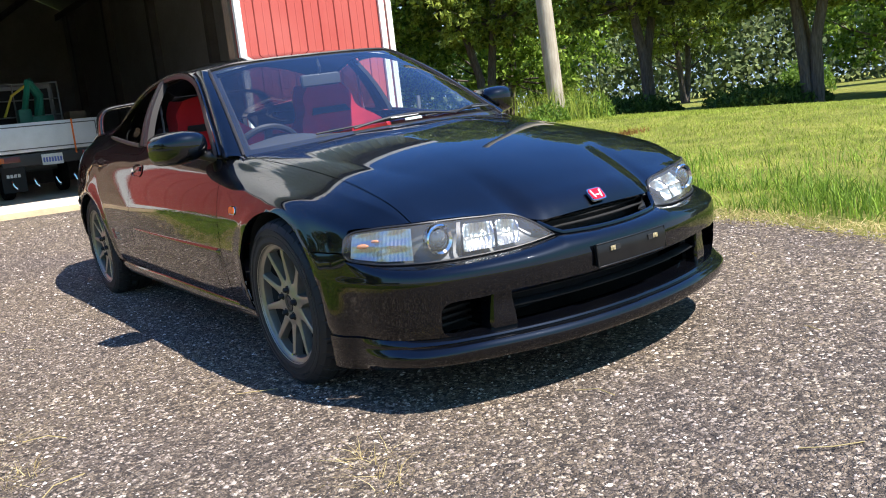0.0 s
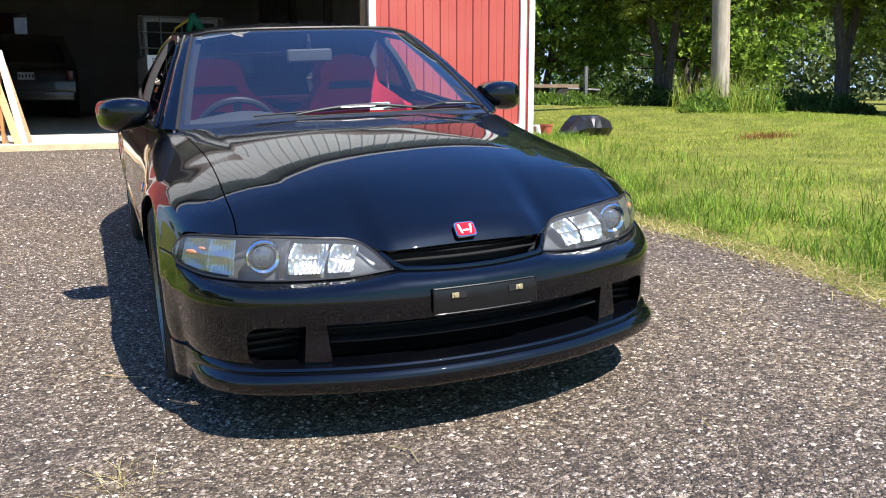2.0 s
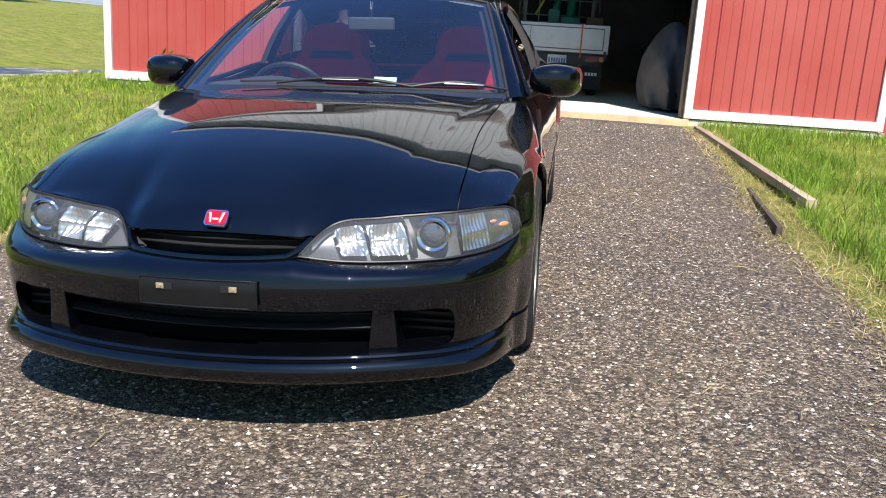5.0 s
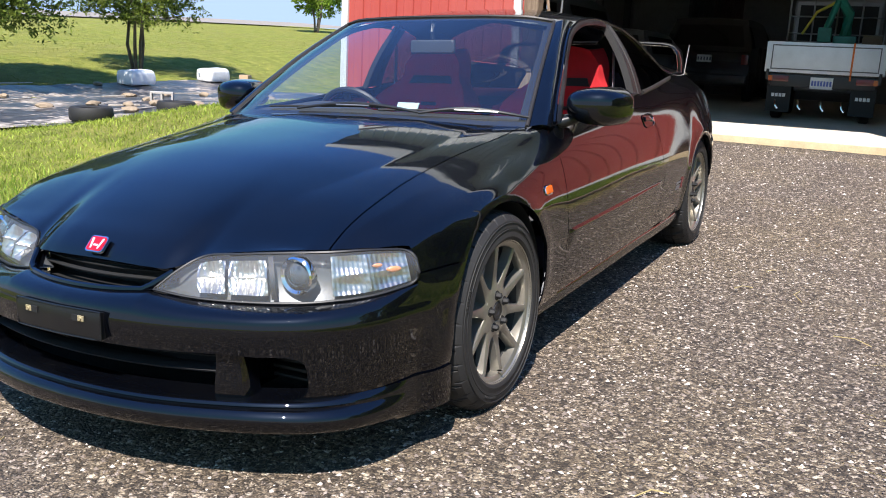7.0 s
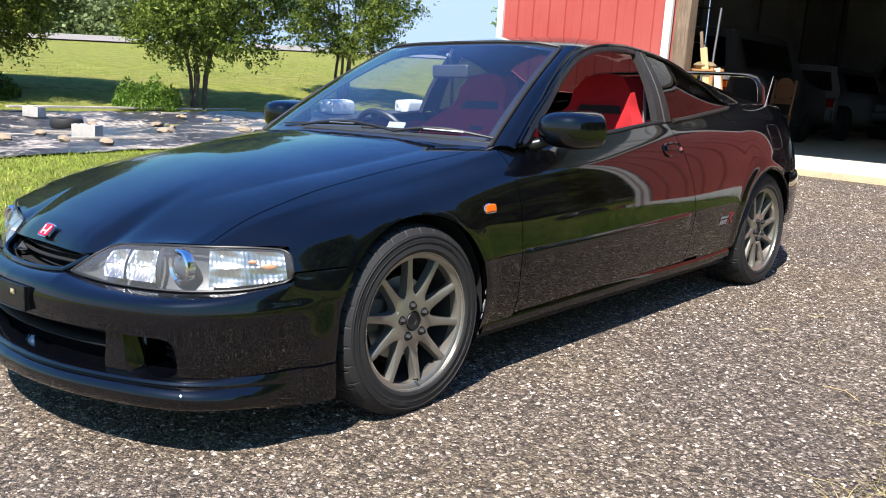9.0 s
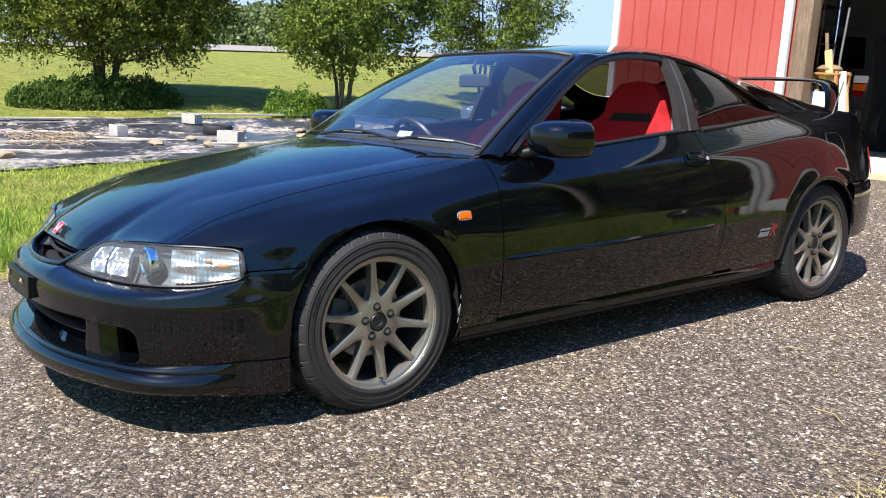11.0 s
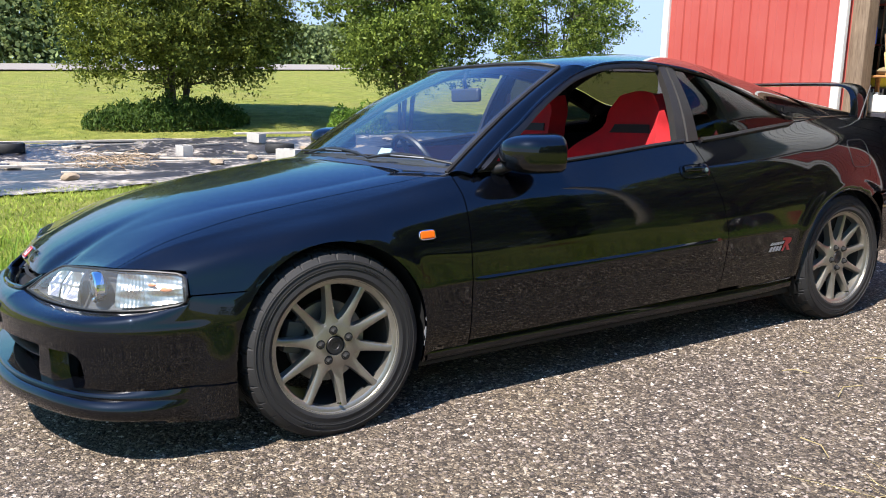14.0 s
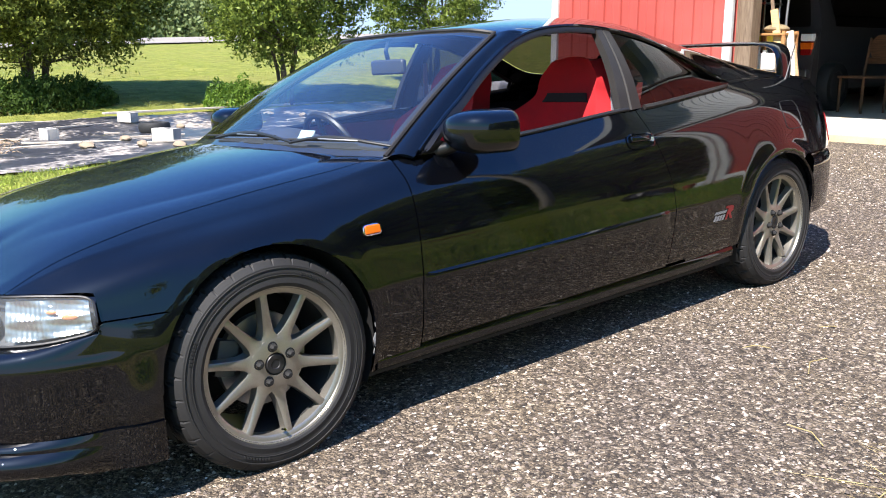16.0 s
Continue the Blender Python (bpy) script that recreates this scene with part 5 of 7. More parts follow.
# ---- wheels ----
def rim_mesh():
    """Ten slim spokes from the hub to a stepped rim; x is outwards, 0 at the hub face."""
    lip_ring = lathe(((0.212, 0.014), (0.2135, 0.019), (0.2165, 0.020), (0.2170, 0.016), (0.2120, 0.013), (0.2105, 0.010), (0.2015, 0.008), (0.1965, 0.004), (0.1950, -0.008), (0.1945, -0.024)), 96, "x")
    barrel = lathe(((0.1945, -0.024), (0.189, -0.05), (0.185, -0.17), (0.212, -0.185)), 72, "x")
    hubd = lathe(((0.030, -0.012), (0.032, 0.0), (0.060, 0.0), (0.072, -0.004), (0.078, -0.014), (0.078, -0.05)), 48, "x")
    spokes = []
    for i_spoke in range(10):
        verts, faces = [], []
        rows = ((0.062, 0.0270, -0.002, -0.040), (0.074, 0.0245, -0.004, -0.040), (0.086, 0.0175, -0.005, -0.038), (0.105, 0.0138, -0.003, -0.034), (0.13, 0.0122, 0.000, -0.030), (0.155, 0.0108, 0.003, -0.027), (0.180, 0.0098, 0.006, -0.025), (0.192, 0.0100, 0.007, -0.025), (0.199, 0.0135, 0.006, -0.024))
        for r, w, xf, xb in rows:
            verts += [(xb, -w * 1.25, r), (xf - 0.003, -w, r), (xf, -w * 0.55, r), (xf, w * 0.55, r), (xf - 0.003, w, r), (xb, w * 1.25, r)]
        for i in range(len(rows) - 1):
            for j in range(5):
                faces.append((i * 6 + j, i * 6 + j + 1, (i + 1) * 6 + j + 1, (i + 1) * 6 + j))
        b = as_bmesh(verts, faces)
        bmesh.ops.recalc_face_normals(b, faces=b.faces[:])
        facing(b, (-0.3, 0, 0.13))
        spokes.append(shifted(b, Matrix.Rotation(radians(36 * i_spoke + 6), 4, "X")))
    return joined(lip_ring, hubd), barrel, spokes


def tyre_mesh():
    prof = ((0.205, -0.190), (0.222, -0.198), (0.262, -0.200), (0.284, -0.190), (0.2965, -0.170), (0.300, -0.150), (0.300, -0.146), (0.293, -0.144), (0.293, -0.136), (0.300, -0.134), (0.300, -0.104), (0.293, -0.102), (0.293, -0.092), (0.300, -0.090), (0.300, -0.060), (0.293, -0.058), (0.293, -0.050), (0.300, -0.048), (0.2998, -0.026), (0.2965, -0.008), (0.288, 0.010), (0.272, 0.021), (0.254, 0.024), (0.240, 0.023), (0.226, 0.026), (0.219, 0.023), (0.212, 0.016))
    bm = lathe(prof, 360, "x")
    for v in bm.verts:  # slanting grooves cut across the shoulder and outer tread
        r, a = math.hypot(v.co.y, v.co.z), math.degrees(math.atan2(v.co.z, v.co.y))
        if -0.19 < v.co.x < 0.016 and r > 0.28:
            near = abs((a + abs(v.co.x + 0.095) * 130) % 12.0 - 6.0)
            if near < 0.6:
                f = 1 - 0.010 / r * smooth01(0.016, 0.002, v.co.x) * smooth01(-0.19, -0.17, v.co.x)
                v.co.y *= f
                v.co.z *= f
    return bm


def sidewall_marks():
    """Raised rings and bars of small moulding on the sidewall."""
    rings = [lathe(((r, 0.0232), (r + 0.0006, 0.0252), (r + 0.0016, 0.0252), (r + 0.0022, 0.0232)), 72, "x") for r in (0.2465, 0.266)]
    bars = []
    for a0, n, r, h in ((62, 7, 0.2555, 0.009), (150, 9, 0.254, 0.007), (235, 11, 0.2555, 0.006), (325, 8, 0.254, 0.007)):
        for i in range(n):
            b = box(0.0225, 0.0256, -0.0028, 0.0028, r - h / 2, r + h / 2)
            bars.append(shifted(b, Matrix.Rotation(radians(a0 + i * 2.1), 4, "X")))
    return joined(*rings, *bars)


HUB_X = 0.785


def wheel(side, y):
    spin = 0 if y == 0 else 21
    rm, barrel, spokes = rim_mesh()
    m = Matrix.Translation((HUB_X, y, WHEEL_Z)) @ Matrix.Rotation(radians(spin), 4, "X")

    def put(name, bm, mat_, parent, label="", smooth=True):
        bm.transform(m)
        if side < 0:
            mirrored(bm)
        return part(name, bm, mat_, parent, label, smooth)

    w = put("wheel", rm, RIM, car, "ten-spoke bronze-grey alloy wheel")
    put("tyre", tyre_mesh(), RUBBER, w, "low-profile black tyre", False)
    # the barrel's grey holds both its darker paint and the shade inside the rim
    put("barrel", barrel, plain("dark_shaded_barrel_paint", (0.055, 0.055, 0.055), 0.4, 0.6), w, "dark shaded inner barrel")
    for b in spokes:
        put("spoke", b, RIM, w)
    put("sidewall_moulding", sidewall_marks(), RUBBER, w)
    put("centre_cap", lathe(((0.0, -0.002), (0.012, -0.002), (0.014, 0.0), (0.026, 0.001), (0.030, -0.004), (0.031, -0.012)), 32, "x"), TRIM, w, "dark centre cap")
    for k in range(5):
        a = radians(72 * k + 24)
        nut = joined(lathe(((0.0, 0.016), (0.006, 0.016), (0.0095, 0.012), (0.0105, -0.004)), 6, "x"), lathe(((0.0105, 0.001), (0.0145, 0.001), (0.0155, -0.006)), 20, "x"))
        nut.transform(Matrix.Translation((0, 0.050 * math.cos(a), 0.050 * math.sin(a))))
        put("wheel_nut", nut, DARK, w)
    put("brake_disc", lathe(((0.06, -0.075), (0.075, -0.068), (0.13, -0.068), (0.131, -0.09)), 40, "x"), STEEL, w, "worn steel brake disc")
    calip = box(-0.10, -0.055, -0.05, 0.05, 0.085, 0.145, 0.01)
    calip.transform(Matrix.Rotation(radians(75 if y == 0 else -70), 4, "X"))
    put("brake_caliper", calip, plain("dirty_caliper", (0.09, 0.085, 0.08), 0.6), w)
    put("valve", tube([(0.004, 0.0, -0.188), (0.02, 0.0, -0.183)], 0.004, 8), CHROME, w)
    return w


for side in (1, -1):
    for y in (0.0, REAR_Y):
        wheel(side, y)

# ---- the barn: u along the front, w into the building ----
BARN = Matrix.Translation((0.0, 7.22, 0.0)) @ Matrix.Rotation(radians(3.3), 4, "Z")
FLOOR_Z, DOOR_TOP, EAVE, PEAK = 0.385, 3.9, 4.8, 7.05


def gable(u):
    """Height of the gable wall under the roof."""
    return PEAK - (PEAK - EAVE) / 4.56 * abs(u + 0.06)


REDMETAL = ribbed_paint("faded_red_metal", (0.345, 0.052, 0.041), (0.40, 0.092, 0.075))
GREYMETAL = ribbed_paint("pale_grey_metal", (0.52, 0.53, 0.53), (0.62, 0.62, 0.61))
WHITEWOOD = wood("peeling_white_boards", (0.55, 0.54, 0.52), (0.80, 0.80, 0.78), (14, 14, 1))
RAWWOOD = wood("weathered_post_wood", (0.11, 0.072, 0.045), (0.28, 0.20, 0.135), (14, 14, 0.8))
NEWWOOD = wood("yellow_pine", (0.46, 0.30, 0.13), (0.64, 0.46, 0.24))
PALEBOARD = wood("pale_planed_board", (0.52, 0.45, 0.34), (0.70, 0.64, 0.52))
RAWPINE = wood("brown_pine_board", (0.30, 0.18, 0.09), (0.48, 0.32, 0.18))
ORANGEWOOD = wood("varnished_shelf_wood", (0.30, 0.13, 0.04), (0.52, 0.27, 0.10))
# truss and post colour darkened for the shade under the roof
DIMWOOD = plain("dim_barn_boards", (0.11, 0.10, 0.092), 0.9, vary=0.3, scale=3)
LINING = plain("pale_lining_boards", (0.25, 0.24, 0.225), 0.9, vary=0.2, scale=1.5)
CONCRETE = plain("pale_concrete", (0.60, 0.53, 0.44), 0.85, vary=0.12, scale=2.5, bump=0.25)


def ribbed(u0, u1, z0, z1, w, pitch=0.229, rib=0.020, fat=1.0):
    """Ribbed sheet metal standing in the plane w, ribs towards the yard."""
    us, ds = [], []
    u = u0
    while u < u1 - 1e-6:
        for du, d in ((0.0, 0.0), (0.010 * fat, rib), (0.030 * fat, rib), (0.040 * fat, 0.0), (0.125, 0.0), (0.130, 0.004), (0.138, 0.004), (0.143, 0.0)):
            if u + du < u1:
                us.append(u + du)
                ds.append(d)
        u += pitch
    us.append(u1)
    ds.append(0.0)
    zs = [z0, z1]
    verts = [(a, w - d, z if z < 90 else gable(a)) for a, d in zip(us, ds) for z in zs]
    faces = [(i * 2, (i + 1) * 2, (i + 1) * 2 + 1, i * 2 + 1) for i in range(len(us) - 1)]
    return as_bmesh(verts, faces)


barn = empty("barn", BARN, "red ribbed-metal barn with white trim and open sliding doors", "barn")
L, R = -4.62, 4.50
part("wall", joined(doubled(facing(ribbed(L, -2.27, 0.20, DOOR_TOP + 0.1, 0.0), (0, 5, 2)), 0.004), box(L, -2.12, 0.02, 0.14, 0.20, EAVE)), REDMETAL, barn, "faded red ribbed metal wall", smooth=False)
part("wall", joined(doubled(facing(ribbed(2.16, R, 0.20, DOOR_TOP + 0.1, 0.0), (0, 5, 2)), 0.004), box(2.16, R, 0.02, 0.14, 0.20, EAVE)), REDMETAL, barn, "faded red ribbed metal wall", smooth=False)
part("upper_wall", joined(doubled(facing(ribbed(L, R, DOOR_TOP + 0.12, 99.0, -0.012, 0.229, 0.040, 1.6), (0, 5, 4)), 0.004), box(-2.12, 2.16, 0.02, 0.14, DOOR_TOP, EAVE), as_bmesh([(L, w, EAVE) for w in (0.02, 0.14)] + [(R, w, EAVE) for w in (0.02, 0.14)] + [(-0.06, w, PEAK) for w in (0.02, 0.14)], [(0, 2, 4), (1, 5, 3), (0, 4, 5, 1), (2, 3, 5, 4), (0, 1, 3, 2)])), GREYMETAL, barn, "pale grey ribbed metal gable above the doors", smooth=False)
part("side_wall", box(L, L + 0.12, 0.14, 15.0, 0.2, EAVE - 0.02), REDMETAL, barn)
part("side_wall", box(R - 0.12, R, 0.14, 15.0, 0.2, EAVE - 0.02), REDMETAL, barn)
part("rear_wall", joined(box(L + 0.12, R - 0.12, 14.88, 15.0, 0.2, EAVE), as_bmesh([(L, w, EAVE) for w in (14.88, 15.0)] + [(R, w, EAVE) for w in (14.88, 15.0)] + [(-0.06, w, PEAK) for w in (14.88, 15.0)], [(0, 2, 4), (1, 5, 3), (0, 4, 5, 1), (2, 3, 5, 4)])), LINING, barn)
part("inner_lining", box(L + 0.125, L + 0.14, 0.2, 14.8, 0.4, EAVE - 0.03), LINING, barn)
part("inner_lining", box(R - 0.14, R - 0.125, 0.2, 14.8, 0.4, EAVE - 0.03), LINING, barn)
pitch = math.atan2(PEAK - EAVE, 4.56)
part("ridge_cap", box(-0.26, 0.14, -0.50, 15.42, PEAK + 0.01, PEAK + 0.12, 0.01), plain("dull_ridge_metal", (0.30, 0.30, 0.30), 0.5, 0.3), barn)
SOFFIT = plain("dark_soffit", (0.07, 0.075, 0.075), 0.7)
TRIMGREY = plain("pale_rake_trim", (0.50, 0.51, 0.51), 0.5)
for side in (-1, 1):
    slope = Matrix.Translation((-0.06, 0, PEAK)) @ Matrix.Diagonal((side, 1, 1, 1)) @ Matrix.Rotation(pitch, 4, "Y")
    part("roof", shifted(box(0.0, 5.5, -0.48, 15.4, 0.03, 0.09), slope), plain("dull_roof_metal", (0.30, 0.30, 0.30), 0.5, 0.3), barn)
    part("soffit", shifted(box(0.0, 5.5, -0.45, -0.06, 0.005, 0.028), slope), SOFFIT, barn)
    part("rake_board", shifted(box(0.0, 5.5, -0.505, -0.482, -0.09, 0.09), slope), TRIMGREY, barn, "pale grey rake board along the roof edge")
part("corner_trim", box(4.43, 4.515, -0.03, 0.10, 0.36, EAVE - 0.12, 0.004), WHITEWOOD, barn, "peeling white corner board")
part("corner_trim", box(-4.66, -4.60, -0.02, 0.10, 0.36, EAVE - 0.12, 0.004), WHITEWOOD, barn, "white corner board")
part("door_track", box(L, R, -0.16, -0.03, DOOR_TOP + 0.03, DOOR_TOP + 0.13, 0.01), plain("rusty_track", (0.16, 0.13, 0.11), 0.6, 0.5), barn)
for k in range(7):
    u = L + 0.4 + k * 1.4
    part("truss", joined(box(u, u + 0.05, 0.2, 14.8, 4.6, 4.75), shifted(box(0, 0.05, 0, 3.0, -0.06, 0.06), Matrix.Translation((u, 0.2, 3.5)) @ Matrix.Rotation(radians(22), 4, "X"))), DIMWOOD, barn)
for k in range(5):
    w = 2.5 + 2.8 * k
    part("wall_post", box(R - 0.30, R - 0.14, w, w + 0.15, 0.4, EAVE - 0.1), DIMWOOD, barn)
    part("wall_post", box(L + 0.14, L + 0.30, w, w + 0.15, 0.4, EAVE - 0.1), DIMWOOD, barn)
part("door_post", box(-2.27, -2.10, -0.02, 0.16, 0.38, DOOR_TOP, 0.006), RAWWOOD, barn, "weathered brown door post")
part("door_post", box(2.13, 2.20, -0.01, 0.16, 0.38, DOOR_TOP, 0.006), RAWWOOD, barn, "weathered brown door post")
part("rear_window", box(-3.0, -1.6, 14.86, 14.88, 2.2, 2.9), glass("bright_barn_window", (0.4, 0.45, 0.5)), barn)

for name, u0, u1 in (("left", -4.62, -2.27), ("right", 2.15, 4.33)):
    leaf = empty("barn_door", BARN, "red ribbed sliding barn door with white border, slid open", "barn door", "sliding barn doors")
    part("door_sheet", doubled(facing(ribbed(u0 + 0.03, u1 - 0.03, 0.46, DOOR_TOP, -0.085), (0, 5, 2)), 0.004), REDMETAL, leaf, smooth=False)
    part("door_border", box(u0, u0 + 0.085, -0.125, -0.07, 0.40, DOOR_TOP, 0.004), WHITEWOOD, leaf)
    part("door_border", box(u1 - 0.085, u1, -0.125, -0.07, 0.40, DOOR_TOP, 0.004), WHITEWOOD, leaf)
    part("door_border", box(u0 + 0.086, u1 - 0.086, -0.123, -0.07, 0.40, 0.50, 0.004), WHITEWOOD, leaf)
    part("door_border", box(u0 + 0.086, u1 - 0.086, -0.123, -0.07, DOOR_TOP - 0.10, DOOR_TOP, 0.004), WHITEWOOD, leaf)

floor = thing("floor", shifted(joined(box(L + 0.14, R - 0.14, -0.10, 14.8, 0.16, FLOOR_Z)), BARN), CONCRETE, "pale concrete barn floor running out to the threshold", "floor", kind="structure")
thing("threshold_board", shifted(box(-2.6, 2.2, -0.17, -0.105, 0.22, FLOOR_Z + 0.004, 0.006), BARN), plain("yellowed_edge_board", (0.50, 0.37, 0.22), 0.8, vary=0.25, scale=6, bump=0.2), "yellowed wooden edge board along the concrete", "edge board", kind="structure")

# ---- things in the barn ----
def bars_plate(parent, m, w=0.30, h=0.15, bar=(0.12, 0.16, 0.45), n=7):
    p = part("number_plate", shifted(box(-w / 2, w / 2, -0.004, 0.004, -h / 2, h / 2, 0.002), m), WHITE, parent, "white number plate")
    for i in range(n):
        x = lerp(-w * 0.40, w * 0.40, i / (n - 1))
        part("plate_bar", shifted(box(x - w * 0.045, x + w * 0.045, -0.006, -0.0045, -h * 0.24, h * 0.20), m), plain("blue_print", bar, 0.5), p)


# flatbed mini truck, tail to the door
ALU = plain("dull_aluminium", (0.60, 0.62, 0.64), 0.42, 0.35, vary=0.12, scale=5)
CAGEGREY = plain("dull_grey_cage_paint", (0.26, 0.27, 0.27), 0.5)
GATELINE = plain("shaded_pressed_line", (0.10, 0.10, 0.105), 0.5)
TW = Matrix.Translation((0.60, 11.25, FLOOR_Z)) @ Matrix.Rotation(radians(2), 4, "Z") @ Matrix.Diagonal((0.96, 1.0, 1.08, 1.0))
truck = empty("mini_truck", TW, "small white flatbed truck with a green hoist and rear cage", "truck")
part("bed", joined(box(-0.80, 0.80, 0.0, 1.95, 0.62, 0.70), box(-0.80, -0.77, 0.0, 1.95, 0.70, 1.02), box(0.77, 0.80, 0.0, 1.95, 0.70, 1.02)), ALU, truck)
gate = part("tailgate", box(-0.82, 0.82, -0.03, 0.0, 0.62, 1.02, 0.006), ALU, truck, "ribbed aluminium tailgate")
# dark grey strips draw the shade in the gate's pressed outlines
for z0, z1 in ((0.66, 0.675), (0.965, 0.98)):
    part("gate_line", box(-0.74, 0.74, -0.040, -0.031, z0, z1, 0.003), GATELINE, gate)
for x in (-0.74, 0.725):
    part("gate_line", box(x, x + 0.015, -0.040, -0.031, 0.675, 0.965, 0.003), GATELINE, gate)
for x in (-0.79, 0.75):
    part("gate_latch", box(x, x + 0.04, -0.05, -0.02, 0.52, 0.66, 0.005), TRIM, gate)
part("orange_strap", box(0.36, 0.385, -0.046, -0.041, 0.55, 1.03), plain("orange_webbing", (0.75, 0.17, 0.03), 0.8), truck)
part("rear_frame", box(-0.72, 0.72, -0.02, 0.06, 0.44, 0.60, 0.01), TRIM, truck)
for s in (-1, 1):
    lamp_ = part("tail_lamp", box(s * 0.60 - 0.14, s * 0.60 + 0.14, -0.05, -0.02, 0.50, 0.58, 0.006), REDLENS, truck)
    part("indicator", box(s * 0.72 - 0.03, s * 0.72 + 0.03, -0.055, -0.051, 0.505, 0.575), AMBER, lamp_)
    flap = part("mud_flap", box(s * 0.58 - 0.17, s * 0.58 + 0.17, 0.02, 0.035, 0.10, 0.46), RUBBER, truck)
    for i in range(4):
        part("flap_mark", box(s * 0.58 - 0.10 + i * 0.052, s * 0.58 - 0.06 + i * 0.052, 0.014, 0.019, 0.30, 0.345), WHITE, flap)
    for yy in (0.45, 2.2):
        part("wheel", shifted(lathe(((0.0, 0.02), (0.16, 0.02), (0.17, 0.0), (0.26, 0.0), (0.275, -0.03), (0.275, -0.13), (0.25, -0.16), (0.0, -0.16)), 32, "x"), Matrix.Translation((s * 0.70, yy, 0.275)) @ Matrix.Diagonal((s, 1, 1, 1))), RUBBER, truck)
bars_plate(truck, Matrix.Translation((0.0, -0.055, 0.50)), 0.31, 0.15)
for x in (-0.62, -0.30, 0.02, 0.30):
    part("chrome_hook", tube([(x, 0.0, 0.26), (x + 0.02, -0.03, 0.18), (x + 0.05, -0.03, 0.14)], 0.018, 8), CHROME, truck)
# the white cab is coloured mid grey, with the barn's shade in the paint
part("cab", joined(box(-0.72, 0.72, 2.02, 3.2, 0.35, 1.05, 0.06, 3), box(-0.69, 0.69, 2.05, 3.0, 1.05, 1.72, 0.10, 3)), plain("dim_cab_paint", (0.28, 0.28, 0.28), 0.4), truck, "white truck cab")
part("cab_window", box(-0.60, 0.60, 2.035, 2.045, 1.10, 1.62, 0.0), DARK, truck)
for x in (-0.74, -0.37, 0.0, 0.37, 0.74):
    part("cage_post", tube([(x, 1.93, 0.70), (x, 1.93, 1.70)], 0.014, 8), CAGEGREY, truck)
for z in (1.0, 1.2, 1.45, 1.70):
    part("cage_rail", tube([(-0.75, 1.93, z), (0.75, 1.93, z)], 0.011, 8), CAGEGREY, truck)
HOISTGREEN = plain("green_hoist_paint", (0.015, 0.19, 0.13), 0.45, vary=0.25)
part("hoist", joined(box(0.02, 0.36, 0.9, 1.3, 0.70, 1.15, 0.04), tube([(0.18, 1.1, 1.1), (0.20, 1.0, 1.45), (0.05, 0.9, 1.66)], [0.10, 0.08, 0.06], 8), tube([(0.05, 0.9, 1.66), (-0.10, 0.8, 1.2)], 0.05, 8), box(-0.2, 0.0, 0.75, 0.95, 1.05, 1.25, 0.03)), HOISTGREEN, truck, "green engine hoist on the bed")
part("hoist_hose", tube([(0.05, 0.9, 1.62), (-0.25, 0.8, 1.45), (-0.42, 0.7, 1.15)], 0.02, 8), plain("yellow_hose", (0.5, 0.42, 0.05), 0.6), truck)
part("load_crate", box(-0.70, -0.45, 0.6, 1.0, 0.70, 0.95, 0.01), plain("grey_crate", (0.2, 0.2, 0.21), 0.6), truck)
part("load_crate", box(0.45, 0.72, 0.3, 0.7, 0.70, 1.15, 0.05), plain("brown_basket", (0.13, 0.09, 0.06), 0.9), truck)


